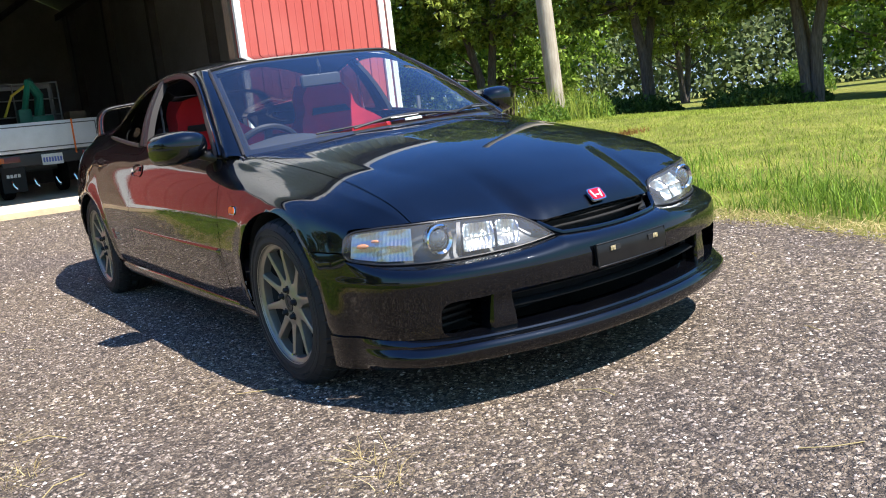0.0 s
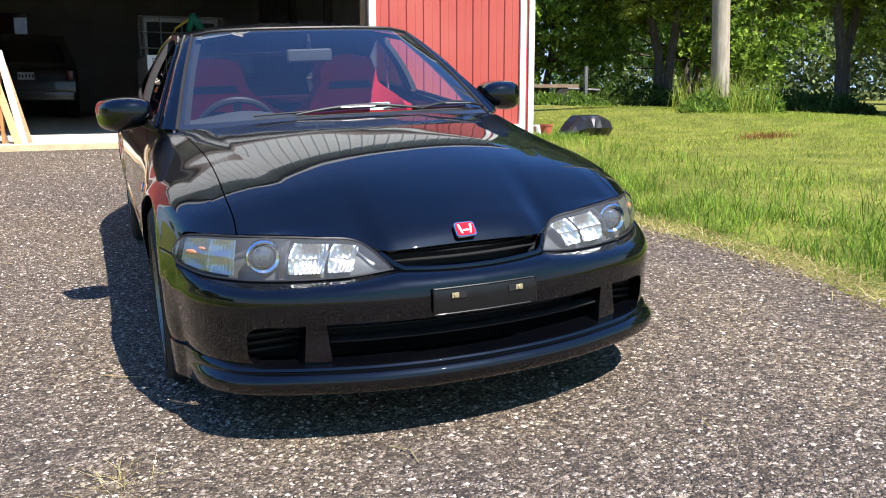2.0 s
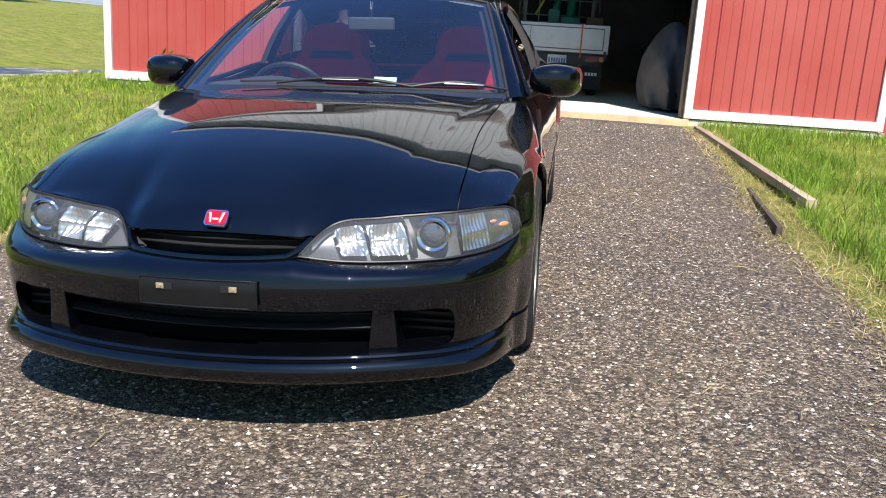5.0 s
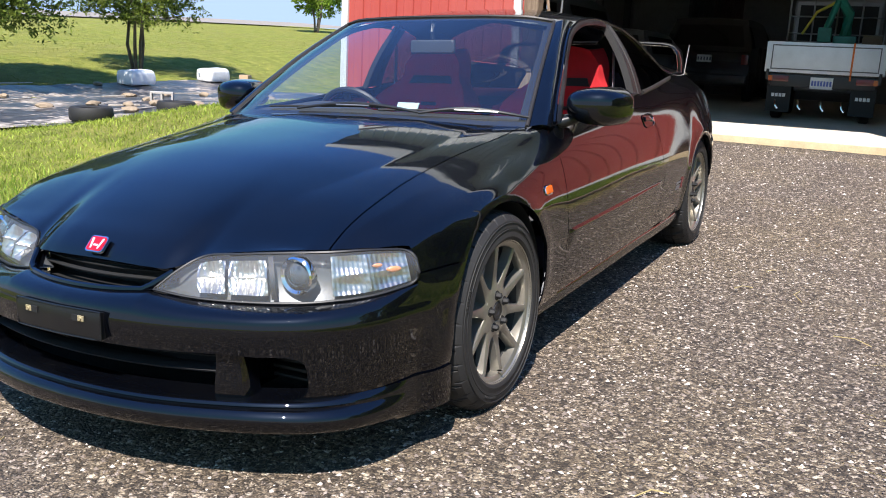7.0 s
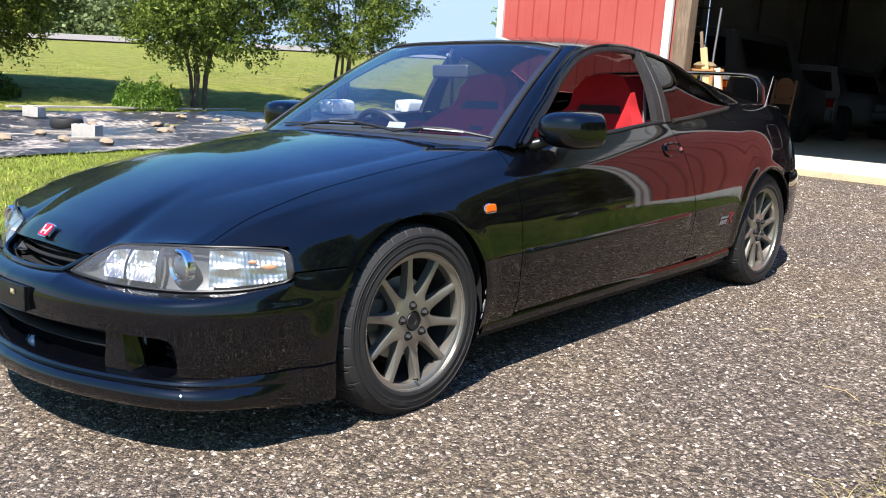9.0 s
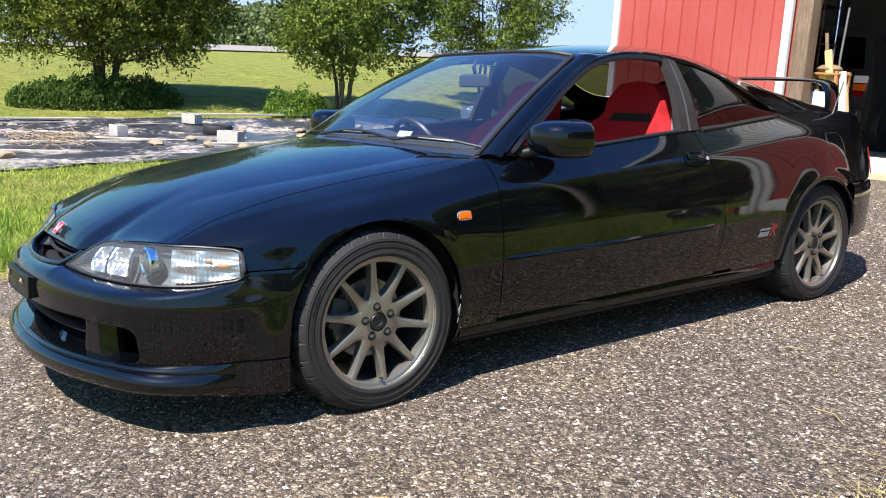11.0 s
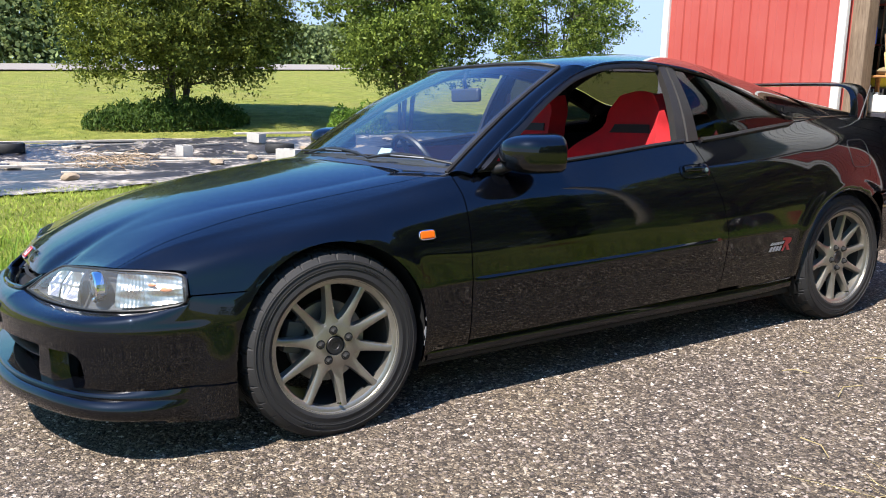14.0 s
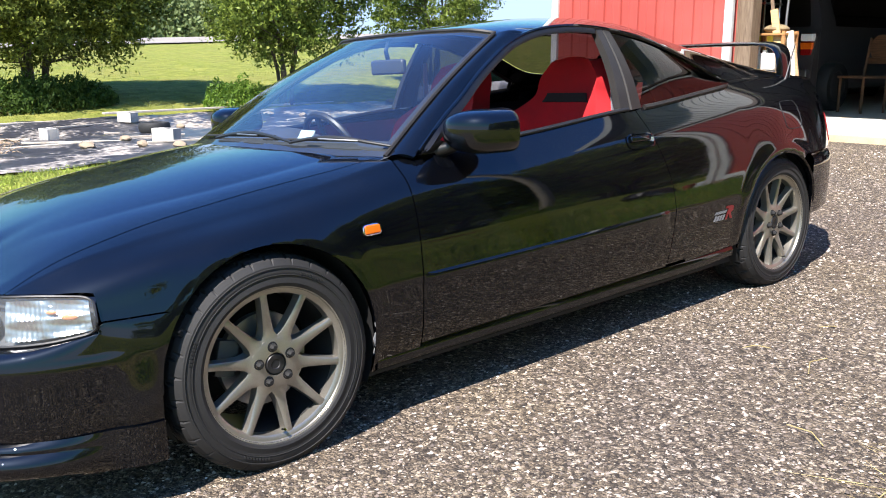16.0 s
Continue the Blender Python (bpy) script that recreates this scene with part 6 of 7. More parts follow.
def estate(name, m, length, width, height, body, label, bright=REDLENS, plate=True, stacked=False):
    """A parked car seen from behind: shaped body, cabin, glass, lamps, wheels."""
    c = empty(name, m, label, "car")
    hw = width / 2
    prof = Line((0, 0.02, 0.32), (1, -0.02, 0.60), (2, 0.04, height * 0.56), (3, 0.14, height * 0.62), (4, 0.30, height * 0.93), (5, 0.55, height), (6, length * 0.5, height * 0.99), (7, length * 0.62, height * 0.90), (8, length * 0.73, height * 0.62), (9, length * 0.98, height * 0.50), (10, length, 0.45), (11, length, 0.30))
    def fn(k, s):
        p = prof(s)
        z = float(p[1])
        narrow = 0.17 * smooth01(height * 0.6, height, z)
        return Vector((k * (hw - narrow * abs(k)), float(p[0]), z - 0.04 * k * k * smooth01(height * 0.8, height, z)))
    shell = sheet(fn, steps(-1, 1, 16), steps(0, 11, 44))
    sides = []
    for s in (-1, 1):
        outline = [fn(s, q) for q in steps(0, 11, 44)]
        n = len(outline)
        low = [Vector((p.x, p.y, 0.28)) for p in outline]
        sides.append(as_bmesh(outline + low, [(i, i + 1, n + i + 1, n + i) for i in range(n - 1)]))
    bodyp = part("body", facing(joined(shell, *sides), (0, length / 2, 0.5)), body, c)
    part("rear_glass", facing(sheet(lambda k, s: fn(k * 0.82, s) + Vector((0, -0.012, 0.004)), steps(-1, 1, 8), steps(3.15, 3.9, 6)), (0, length / 2, 0.5)), TINTED, bodyp)
    for s in (-1, 1):
        part("side_glass", facing(sheet(lambda y, z: Vector((s * (hw + 0.004 - 0.17 * smooth01(height * 0.6, height, z)), y, z)), steps(0.55, length * 0.58, 8), steps(height * 0.66, height * 0.90, 4)), (0, length / 2, 0.5)), TINTED, bodyp)
        tl = part("tail_lamp", box(s * (hw - 0.10) - 0.07, s * (hw - 0.10) + 0.07, -0.03, 0.10, height * 0.44, height * (0.605 if stacked else 0.56), 0.02), bright, bodyp)
        if stacked:  # amber and clear lenses above the red one
            for z0, z1, m_ in ((0.485, 0.535, AMBER), (0.545, 0.60, WHITE)):
                part("lamp_lens", box(s * (hw - 0.095) - 0.075, s * (hw - 0.095) + 0.075, -0.036, 0.06, height * z0, height * z1, 0.008), m_, tl)
        for yy in (0.75, length - 0.8):
            part("wheel", shifted(lathe(((0.0, 0.02), (0.17, 0.01), (0.20, -0.01), (0.21, 0.0), (0.30, 0.0), (0.32, -0.03), (0.32, -0.16), (0.0, -0.18)), 32, "x"), Matrix.Translation((s * (hw - 0.01), yy, 0.32)) @ Matrix.Diagonal((s, 1, 1, 1))), RUBBER, c)
    part("bumper", box(-hw + 0.03, hw - 0.03, -0.10, 0.08, 0.36, 0.56, 0.04, 3), body, c)
    if plate:
        bars_plate(c, Matrix.Translation((0, -0.045, height * 0.50)), 0.31, 0.15, (0.05, 0.05, 0.1), 5)
    return c


# car colours toned down to carry the dim light of the barn
DIMBLACK = plain("dim_black_paint", (0.012, 0.012, 0.014), 0.25, Coat_Weight=0.6)
DIMSILVER = plain("dim_silver_paint", (0.14, 0.145, 0.15), 0.35, 0.3)
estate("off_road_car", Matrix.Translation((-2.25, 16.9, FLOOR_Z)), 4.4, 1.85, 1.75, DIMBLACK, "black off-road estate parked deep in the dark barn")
# the wagon's black is lifted to stand for sunlight scattered in by the door
estate("box_wagon", Matrix.Translation((-3.57, 9.7, FLOOR_Z)), 3.9, 1.62, 1.66, plain("lifted_black_wagon_paint", (0.035, 0.035, 0.038), 0.35, Coat_Weight=0.4), "black box-shaped wagon inside the barn", stacked=True)
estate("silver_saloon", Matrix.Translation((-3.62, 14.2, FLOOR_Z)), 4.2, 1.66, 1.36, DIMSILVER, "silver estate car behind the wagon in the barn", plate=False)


def shelf_unit():
    c = empty("wooden_shelf", BARN @ pose(-2.07, 0.42, FLOOR_Z), "orange-brown wooden shelf frame with clutter by the door", "shelf")
    for x in (-0.17, 0.17):
        for y in (-0.14, 0.14):
            part("upright", box(x - 0.016, x + 0.016, y - 0.016, y + 0.016, 0.0, 0.98), ORANGEWOOD, c)
    for z in (0.14, 0.42, 0.94):
        part("board", box(-0.19, 0.19, -0.16, 0.16, z, z + 0.02, 0.002), ORANGEWOOD, c)
    return c


shelf_unit()
JUG = BARN @ pose(-2.10, 0.40, FLOOR_Z + 0.44)
jug = empty("plastic_jug", JUG, "white plastic jug half full of dark oil on the shelf", "jug")
part("jug_body", box(-0.10, 0.10, -0.07, 0.07, 0.14, 0.32, 0.03, 3), plain("cloudy_plastic", (0.62, 0.61, 0.56), 0.4), jug)
part("oil", box(-0.102, 0.102, -0.072, 0.072, 0.0, 0.14, 0.02, 3), plain("dark_oil", (0.05, 0.05, 0.06), 0.3), jug)
part("jug_cap", shifted(lathe(((0.0, 0.03), (0.025, 0.03), (0.027, 0.0)), 16, "z"), Matrix.Translation((-0.05, 0, 0.32))), WHITE, jug)
hat = bmesh.new()
bmesh.ops.create_uvsphere(hat, u_segments=20, v_segments=10, radius=0.12)
hat.transform(BARN @ pose(-2.05, 0.42, FLOOR_Z + 0.96) @ Matrix.Diagonal((1.1, 0.95, 0.42, 1)) @ Matrix.Translation((0, 0, 0.10)))
thing("straw_bundle", hat, plain("brown_straw", (0.20, 0.15, 0.08), 0.95, vary=0.4, scale=25, bump=0.4), "rounded brown bundle on top of the wooden shelf", "bundle")
for i, (u, lean, h, mat_, wdt) in enumerate(((-1.76, -14, 1.24, NEWWOOD, 0.075), (-1.70, -10, 1.00, PALEBOARD, 0.07), (-1.64, -13, 0.86, RAWPINE, 0.05), (-1.86, -12, 1.42, RAWWOOD, 0.03))):
    b = box(-wdt / 2, wdt / 2, -0.012, 0.012, 0.0, h, 0.002)
    thing("board", shifted(b, BARN @ pose(u, 0.22 + 0.03 * i, FLOOR_Z) @ Matrix.Rotation(radians(lean), 4, "Y") @ Matrix.Rotation(radians(-6), 4, "X")), mat_, "loose pine board leaning by the barn door post", "board", "leaning boards")
pipe = tube([(0, 0, 0), (0, 0.02, 0.8), (0.01, 0.05, 1.30)], 0.014, 8)
thing("metal_pipe", shifted(pipe, BARN @ pose(-2.0, 0.5, FLOOR_Z + 0.35)), STEEL, "thin grey metal pipe standing behind the shelf", "pipe")

wire = empty("wire_rack", BARN @ pose(-2.62, 1.0, FLOOR_Z), "chrome wire rack with bottles and yellow tools", "rack")
for x in (-0.22, 0.22):
    for y in (-0.18, 0.18):
        part("rack_post", tube([(x, y, 0), (x, y, 1.9)], 0.012, 8), CHROME, wire)
for z in (0.45, 0.85, 1.30, 1.72):
    part("rack_shelf", joined(*[box(-0.24, 0.24, y - 0.004, y + 0.004, z - 0.02, z) for y in steps(-0.2, 0.2, 8)], box(-0.24, -0.232, -0.2, 0.2, z - 0.02, z), box(0.232, 0.24, -0.2, 0.2, z - 0.02, z)), CHROME, wire)
for x, z, col in ((-0.12, 1.30, (0.02, 0.06, 0.45)), (-0.02, 1.30, (0.55, 0.57, 0.62)), (0.08, 1.30, (0.02, 0.08, 0.5))):
    thing("spray_can", shifted(lathe(((0.0, 0.24), (0.012, 0.24), (0.014, 0.20), (0.03, 0.185), (0.032, 0.0), (0.0, 0.0)), 20, "z"), BARN @ pose(-2.62 + x, 0.92, FLOOR_Z + z)), plain("can_enamel", col, 0.3), "tall blue and silver spray can on the wire rack", "spray can", "cans on the rack")
for x, z in ((0.0, 0.45), (0.08, 0.85)):
    thing("tool_case", shifted(box(-0.15, 0.13, -0.1, 0.1, 0.0, 0.12, 0.02), BARN @ pose(-2.62 + x, 1.0, FLOOR_Z + z)), plain("yellow_plastic", (0.62, 0.45, 0.03), 0.5), "yellow plastic tool case on the wire rack", "tool case")

CHAIRWOOD = wood("dark_brown_chair_wood", (0.07, 0.03, 0.012), (0.17, 0.08, 0.035))
chair = empty("chair", Matrix.Translation((-2.42, 10.4, FLOOR_Z)) @ Matrix.Rotation(radians(-20), 4, "Z"), "brown wooden chair with a rounded back in the barn", "chair")
for x in (-0.19, 0.19):
    part("leg", tube([(x, -0.19, 0), (x, -0.19, 0.45)], 0.018, 8), CHAIRWOOD, chair)
    part("leg", tube([(x, 0.19, 0), (x, 0.20, 0.5), (x * 0.95, 0.26, 0.95)], 0.018, 8), CHAIRWOOD, chair)
part("seat", box(-0.22, 0.22, -0.22, 0.22, 0.44, 0.47, 0.01), CHAIRWOOD, chair)
part("backrest", joined(box(-0.19, 0.19, 0.22, 0.245, 0.62, 0.70, 0.01), shifted(lathe(((0.0, -0.012), (0.17, -0.012), (0.17, 0.012), (0.0, 0.012)), 28, "y"), Matrix.Translation((0, 0.25, 0.82)))), CHAIRWOOD, chair)

cover = bmesh.new()
bmesh.ops.create_icosphere(cover, subdivisions=5, radius=1.0)
for v in cover.verts:
    a = math.atan2(v.co.y, v.co.x)
    fold = 1 + 0.10 * math.sin(a * 9 + 3 * v.co.z) * smooth01(0.5, -0.6, v.co.z) + 0.12 * noise.noise(v.co * 1.8) + 0.05 * noise.noise(v.co * 5)
    v.co.x *= fold
    v.co.y *= fold
    v.co.z = max(v.co.z, -0.55) if v.co.z < 0 else v.co.z * (1 - 0.25 * math.sin(v.co.y * 2.0))
moto = empty("covered_motorcycle", Matrix.Identity(4), "motorcycle under a grey dust sheet beside the doorway", "motorcycle")
cover.transform(Matrix.Translation((2.12, 9.1, FLOOR_Z + 0.40)) @ Matrix.Diagonal((0.36, 1.0, 0.66, 1)))
part("dust_sheet", cover, plain("grey_dust_cover", (0.06, 0.06, 0.062), 0.85, vary=0.25, scale=5, bump=0.3), moto, "draped grey dust sheet")
for w in (-0.62, 0.62):
    part("wheel", shifted(lathe(((0.20, -0.05), (0.26, -0.06), (0.295, 0.0), (0.26, 0.06), (0.20, 0.05), (0.20, -0.05)), 32, "x"), Matrix.Translation((2.12, 9.1 + w, FLOOR_Z + 0.295))), RUBBER, moto)

# beam lying along the drive, and the wreckage by the corner
plank_m = Matrix.Translation((2.29, 4.55, gz(2.29, 4.55) + 0.045)) @ Matrix.Rotation(radians(2.6), 4, "Z") @ Matrix.Rotation(radians(1.9), 4, "X")
thing("timber_beam", shifted(box(-0.032, 0.032, -1.95, 1.95, -0.035, 0.018, 0.005), plank_m), wood("grey_old_timber", (0.22, 0.16, 0.10), (0.44, 0.35, 0.24), (1, 0.08, 1)), "long weathered timber beam edging the gravel", "beam")
thing("edging_board", shifted(box(-0.016, 0.016, -0.78, 0.78, -0.02, 0.036, 0.004), Matrix.Translation((2.10, 2.66, gz(2.10, 2.66))) @ Matrix.Rotation(radians(-4.7), 4, "Z")), wood("dark_damp_board", (0.035, 0.026, 0.018), (0.11, 0.08, 0.055), (1, 0.1, 1)), "dark damp board on edge beside the gravel", "board")


def bumper_wreck(u, v):
    """A cast-off bumper shell lying on its edge: a low tip, a deep flank and a folded upper flange."""
    h = 0.03 + 0.27 * smooth01(-1.0, -0.25, u) - 0.07 * smooth01(0.3, 1.0, u)
    p = Line((0, -0.17, 0.0), (1, -0.25, 0.42), (2, -0.20, 0.80), (3, -0.10, 1.0), (4, 0.10, 0.97), (5, 0.16, 0.62), (6, 0.15, 0.20))(v)
    crease = 0.05 * math.exp(-((u - 0.15 + 0.25 * v / 6) / 0.10) ** 2) - 0.03 * math.exp(-((u + 0.35) / 0.12) ** 2)
    curl = 0.16 * max(u, 0.0) ** 3
    return Vector((0.46 * u, float(p[0]) * (0.55 + 0.45 * smooth01(-1, -0.2, u)) + crease + curl, float(p[1]) * h))


bm = sheet(bumper_wreck, [-1, -0.8, -0.55, -0.35, -0.2, 0.05, 0.15, 0.3, 0.6, 0.85, 1], [0, 1, 2, 2.6, 3, 4, 5, 6])
thing("old_bumper_cover", shifted(doubled(bm, 0.008), Matrix.Translation((5.22, 7.35, gz(5.22, 7.35))) @ Matrix.Rotation(radians(8), 4, "Z")), plain("black_bumper_plastic", (0.014, 0.014, 0.016), 0.32), "torn black plastic bumper cover lying in the grass", "bumper cover", smooth=False)
thing("white_jug", shifted(box(-0.12, 0.12, -0.09, 0.09, 0.0, 0.15, 0.05, 3), Matrix.Translation((4.85, 7.85, gz(4.85, 7.85)))), plain("milky_plastic", (0.6, 0.62, 0.62), 0.35), "crushed pale plastic jug in the grass", "jug")
pot = lathe(((0.0, 0.0), (0.06, 0.0), (0.085, 0.16), (0.09, 0.16), (0.092, 0.18), (0.075, 0.18)), 24, "z")
thing("clay_pot", shifted(pot, Matrix.Translation((4.60, 7.25, gz(4.60, 7.25)))), plain("terracotta", (0.42, 0.10, 0.05), 0.8), "red clay pot at the barn corner", "pot")

# telegraph pole
pole = empty("utility_pole", Matrix.Translation((9.52, 9.77, gz(9.52, 9.77) - 0.2)), "leaning weathered wooden utility pole in tall grass", "utility pole")
part("shaft", tube([(0, 0, 0), (-0.12, 0, 2.5), (-0.28, 0, 5.0), (-0.46, 0, 8.4)], [0.165, 0.150, 0.138, 0.12], 20), wood("silvered_pole_wood", (0.25, 0.21, 0.16), (0.47, 0.42, 0.34), (6, 6, 0.5)), pole)
# low trailer with a heap of hay, far by the trees
tr = empty("flat_trailer", Matrix.Translation((9.2, 16.6, gz(9.2, 16.6))), "old low flat trailer with a heap of weeds", "trailer")
part("deck", box(-1.2, 1.0, -0.7, 0.7, 0.42, 0.50), RAWWOOD, tr)
for x in (-0.8, 0.6):
    part("wheel", shifted(lathe(((0.0, 0.08), (0.2, 0.08), (0.24, 0.0), (0.2, -0.08), (0.0, -0.08)), 20, "y"), Matrix.Translation((x, -0.6, 0.22))), RUBBER, tr)
part("post", box(1.42, 1.50, -0.3, -0.22, 0.0, 0.95, 0.01), STEEL, tr)
part("hitch", tube([(1.0, 0, 0.4), (1.9, -0.2, 0.35)], 0.05, 8), TRIM, tr)

# ---- plants ----
rng = np.random.default_rng(7)


def blade_mesh(name, base, tip, side, mid, parent, material, label="", category="", kind="stuff"):
    """Many slim blades: each a tapering strip of three triangles."""
    n = len(base)
    co = np.empty((n, 5, 3), np.float32)
    co[:, 0], co[:, 1] = base - side, base + side
    co[:, 2], co[:, 3] = mid - side * 0.75, mid + side * 0.75
    co[:, 4] = tip
    tri = np.array([[0, 1, 2], [1, 3, 2], [2, 3, 4]])
    idx = (np.arange(n)[:, None, None] * 5 + tri[None]).reshape(-1, 3)
    return raw_mesh(name, co.reshape(-1, 3), idx, material, parent, label, category, kind)


def raw_mesh(name, co, faces, material, parent=None, label="", category="", kind="stuff", smooth=False):
    me = bpy.data.meshes.new(name)
    k = faces.shape[1]
    me.vertices.add(len(co))
    me.vertices.foreach_set("co", np.ascontiguousarray(co, np.float32).ravel())
    me.loops.add(faces.size)
    me.loops.foreach_set("vertex_index", faces.astype(np.int32).ravel())
    me.polygons.add(len(faces))
    me.polygons.foreach_set("loop_start", (np.arange(len(faces)) * k).astype(np.int32))
    me.polygons.foreach_set("use_smooth", [smooth] * len(faces))
    me.update(calc_edges=True)
    me.materials.append(material)
    ob = new(name, me)
    ob.parent = parent
    return tagged(ob, label, category, "", kind)


def leaves(centres, size, out, flat=0.5):
    """Small four-cornered leaves at centres, turned at random but leaning along out."""
    n = len(centres)
    a = rng.normal(size=(n, 3)) + out * 0.9
    a /= np.linalg.norm(a, axis=1)[:, None]
    b = rng.normal(size=(n, 3))
    b -= a * np.sum(a * b, axis=1)[:, None]
    b /= np.linalg.norm(b, axis=1)[:, None]
    s = (size * rng.uniform(0.6, 1.35, n))[:, None]
    co = np.stack([centres - a * s * 0.5, centres + b * s * flat * 0.5, centres + a * s * 0.62, centres - b * s * flat * 0.5], 1)
    return co.reshape(-1, 3), (np.arange(n)[:, None] * 4 + np.arange(4)[None])


LEAF_CEDAR = foliage("cedar_sprays", (0.085, 0.130, 0.022), (0.330, 0.400, 0.078))
LEAF_OAK = foliage("broad_leaves", (0.070, 0.140, 0.020), (0.265, 0.390, 0.062))
LEAF_DARK = foliage("undergrowth_leaves", (0.03, 0.06, 0.012), (0.085, 0.14, 0.028))
# far leaves are paler and greyer: distance haze is mixed into their colour
LEAF_FAR = foliage("hazed_distant_leaves", (0.105, 0.145, 0.065), (0.205, 0.255, 0.115), 0.6, 0.25)
LEAF_WEED = foliage("weed_leaves", (0.05, 0.11, 0.018), (0.165, 0.27, 0.042))
GRASS = foliage("grass_blades", (0.17, 0.225, 0.033), (0.36, 0.44, 0.078), 0.6, 2.2, (0.46, 0.39, 0.15))
LUSH = foliage("lush_grass_blades", (0.085, 0.160, 0.020), (0.25, 0.385, 0.054), 0.5, 2.6, (0.34, 0.36, 0.10))
MEADOW = foliage("meadow_blades", (0.14, 0.175, 0.030), (0.27, 0.29, 0.065), 0.7, 1.5, (0.33, 0.28, 0.11))
LEAF_JUNIPER = foliage("juniper_sprays", (0.040, 0.062, 0.013), (0.225, 0.262, 0.052), 0.6, 1.0)
LEAF_SMALL = foliage("small_tree_leaves", (0.038, 0.070, 0.013), (0.205, 0.268, 0.050), 0.5, 1.0)
STRAW = foliage("dry_straw", (0.32, 0.24, 0.10), (0.62, 0.52, 0.27))
BARK = bark("grey_brown_bark", (0.035, 0.028, 0.022), (0.16, 0.13, 0.10))


def tree(name, m, height, spread, low, stems, lobes, per, leaf, size, label, seed, dome=0.75):
    """Tapered stems with limbs, and a crown of many small leaves gathered in lobes at the limbs' ends."""
    global rng
    rng = np.random.default_rng(seed)
    t = empty(name, m, label, "tree", "trees")
    r0 = 0.019 * height / stems**0.45
    wood_, lines = [], []
    for s in range(stems):
        a = 2 * math.pi * s / stems + rng.uniform(-0.4, 0.4)
        out = (0.06 if stems == 1 else rng.uniform(0.22, 0.42)) * spread
        pts = [Vector((0.07 * math.cos(a) * stems**0.5, 0.07 * math.sin(a) * stems**0.5, -0.1))]
        for k in steps(0, 1, 6)[1:]:
            pts.append(Vector((math.cos(a) * out * k**0.8 + rng.normal() * 0.06, math.sin(a) * out * k**0.8 + rng.normal() * 0.06, height * 0.84 * k)))
        lines.append(pts)
        wood_.append(tube(pts, [r0 * (1 - 0.85 * k) for k in steps(0, 1, 6)], 9))
    centres, radii = [], []
    for i in range(lobes):
        g = ((i + rng.uniform(0, 1)) / lobes) ** 0.9
        wide = math.sin(math.pi * (0.20 + 0.74 * g)) ** dome
        r = spread * wide * (rng.uniform(0.72, 0.98) if i % 4 else rng.uniform(0.2, 0.6))
        a = i * 2.39996 + rng.uniform(-0.5, 0.5)
        size_l = spread * rng.uniform(0.17, 0.31)
        c = Vector((math.cos(a) * max(r - size_l * 0.6, 0), math.sin(a) * max(r - size_l * 0.6, 0), height * (low + (0.95 - low) * g)))
        centres.append(tuple(c))
        radii.append(size_l)
        p = min((q for line in lines for q in line[1:-1] if q.z < c.z + 0.2), key=lambda q: (q - c).length, default=lines[0][1])
        mid = p.lerp(c, 0.55) + Vector((0, 0, -0.06 * (c - p).length))
        wood_.append(tube([p, mid, c], [r0 * 0.34, r0 * 0.2, r0 * 0.05], 6))
    part("trunk", joined(*wood_), BARK, t)
    n = lobes * per
    cs, rs = np.repeat(np.array(centres), per, 0), np.repeat(np.array(radii), per)
    d = rng.normal(size=(n, 3))
    d /= np.linalg.norm(d, axis=1)[:, None]
    # twigs: leaves line up along short sprays that start in the lobe and reach past it
    spray = np.repeat(rng.normal(size=(n // 12 + 1, 3)), 12, 0)[:n]
    spray /= np.linalg.norm(spray, axis=1)[:, None]
    far = np.repeat(rng.uniform(0.45, 1.12, n // 12 + 1), 12)[:n] * np.tile(np.linspace(0.62, 1.0, 12), n // 12 + 1)[:n]
    d = spray + 0.16 * d
    pts = cs + d * (rs * far)[:, None] * np.array([1.05, 1.05, 0.78])
    pts[:, 2] += 0.10 * rs * (spray[:, 2] > 0)
    co, f = leaves(pts, size, spray + np.array([0, 0, 0.35]))
    raw_mesh("crown", co, f, leaf, t, "", "", "stuff")
    return t


def at_ground(x, y, turn=0.0, s=1.0):
    return Matrix.Translation((x, y, gz(x, y) - 0.05)) @ Matrix.Rotation(radians(turn), 4, "Z") @ Matrix.Scale(s, 4)


# left of the drive: three small trees by the ground cloth, one farther off
tree("juniper_tree", at_ground(-21.3, 5.4), 6.6, 3.75, 0.19, 6, 210, 800, LEAF_JUNIPER, 0.094, "broad many-stemmed evergreen with dark base and ragged crown", 3, 0.6)
tree("small_tree", at_ground(-17.9, 10.8), 6.3, 2.9, 0.24, 5, 130, 720, LEAF_SMALL, 0.092, "slender many-stemmed green tree at the meadow's edge", 5)
tree("small_tree", at_ground(-19.7, 17.4), 5.9, 2.85, 0.28, 4, 100, 620, LEAF_SMALL, 0.088, "open leafy tree with bare lower stems", 8)
tree("small_tree", at_ground(-41.7, 56.3), 8.0, 3.3, 0.22, 3, 60, 420, LEAF_OAK, 0.22, "young bright green tree far across the meadow", 12)
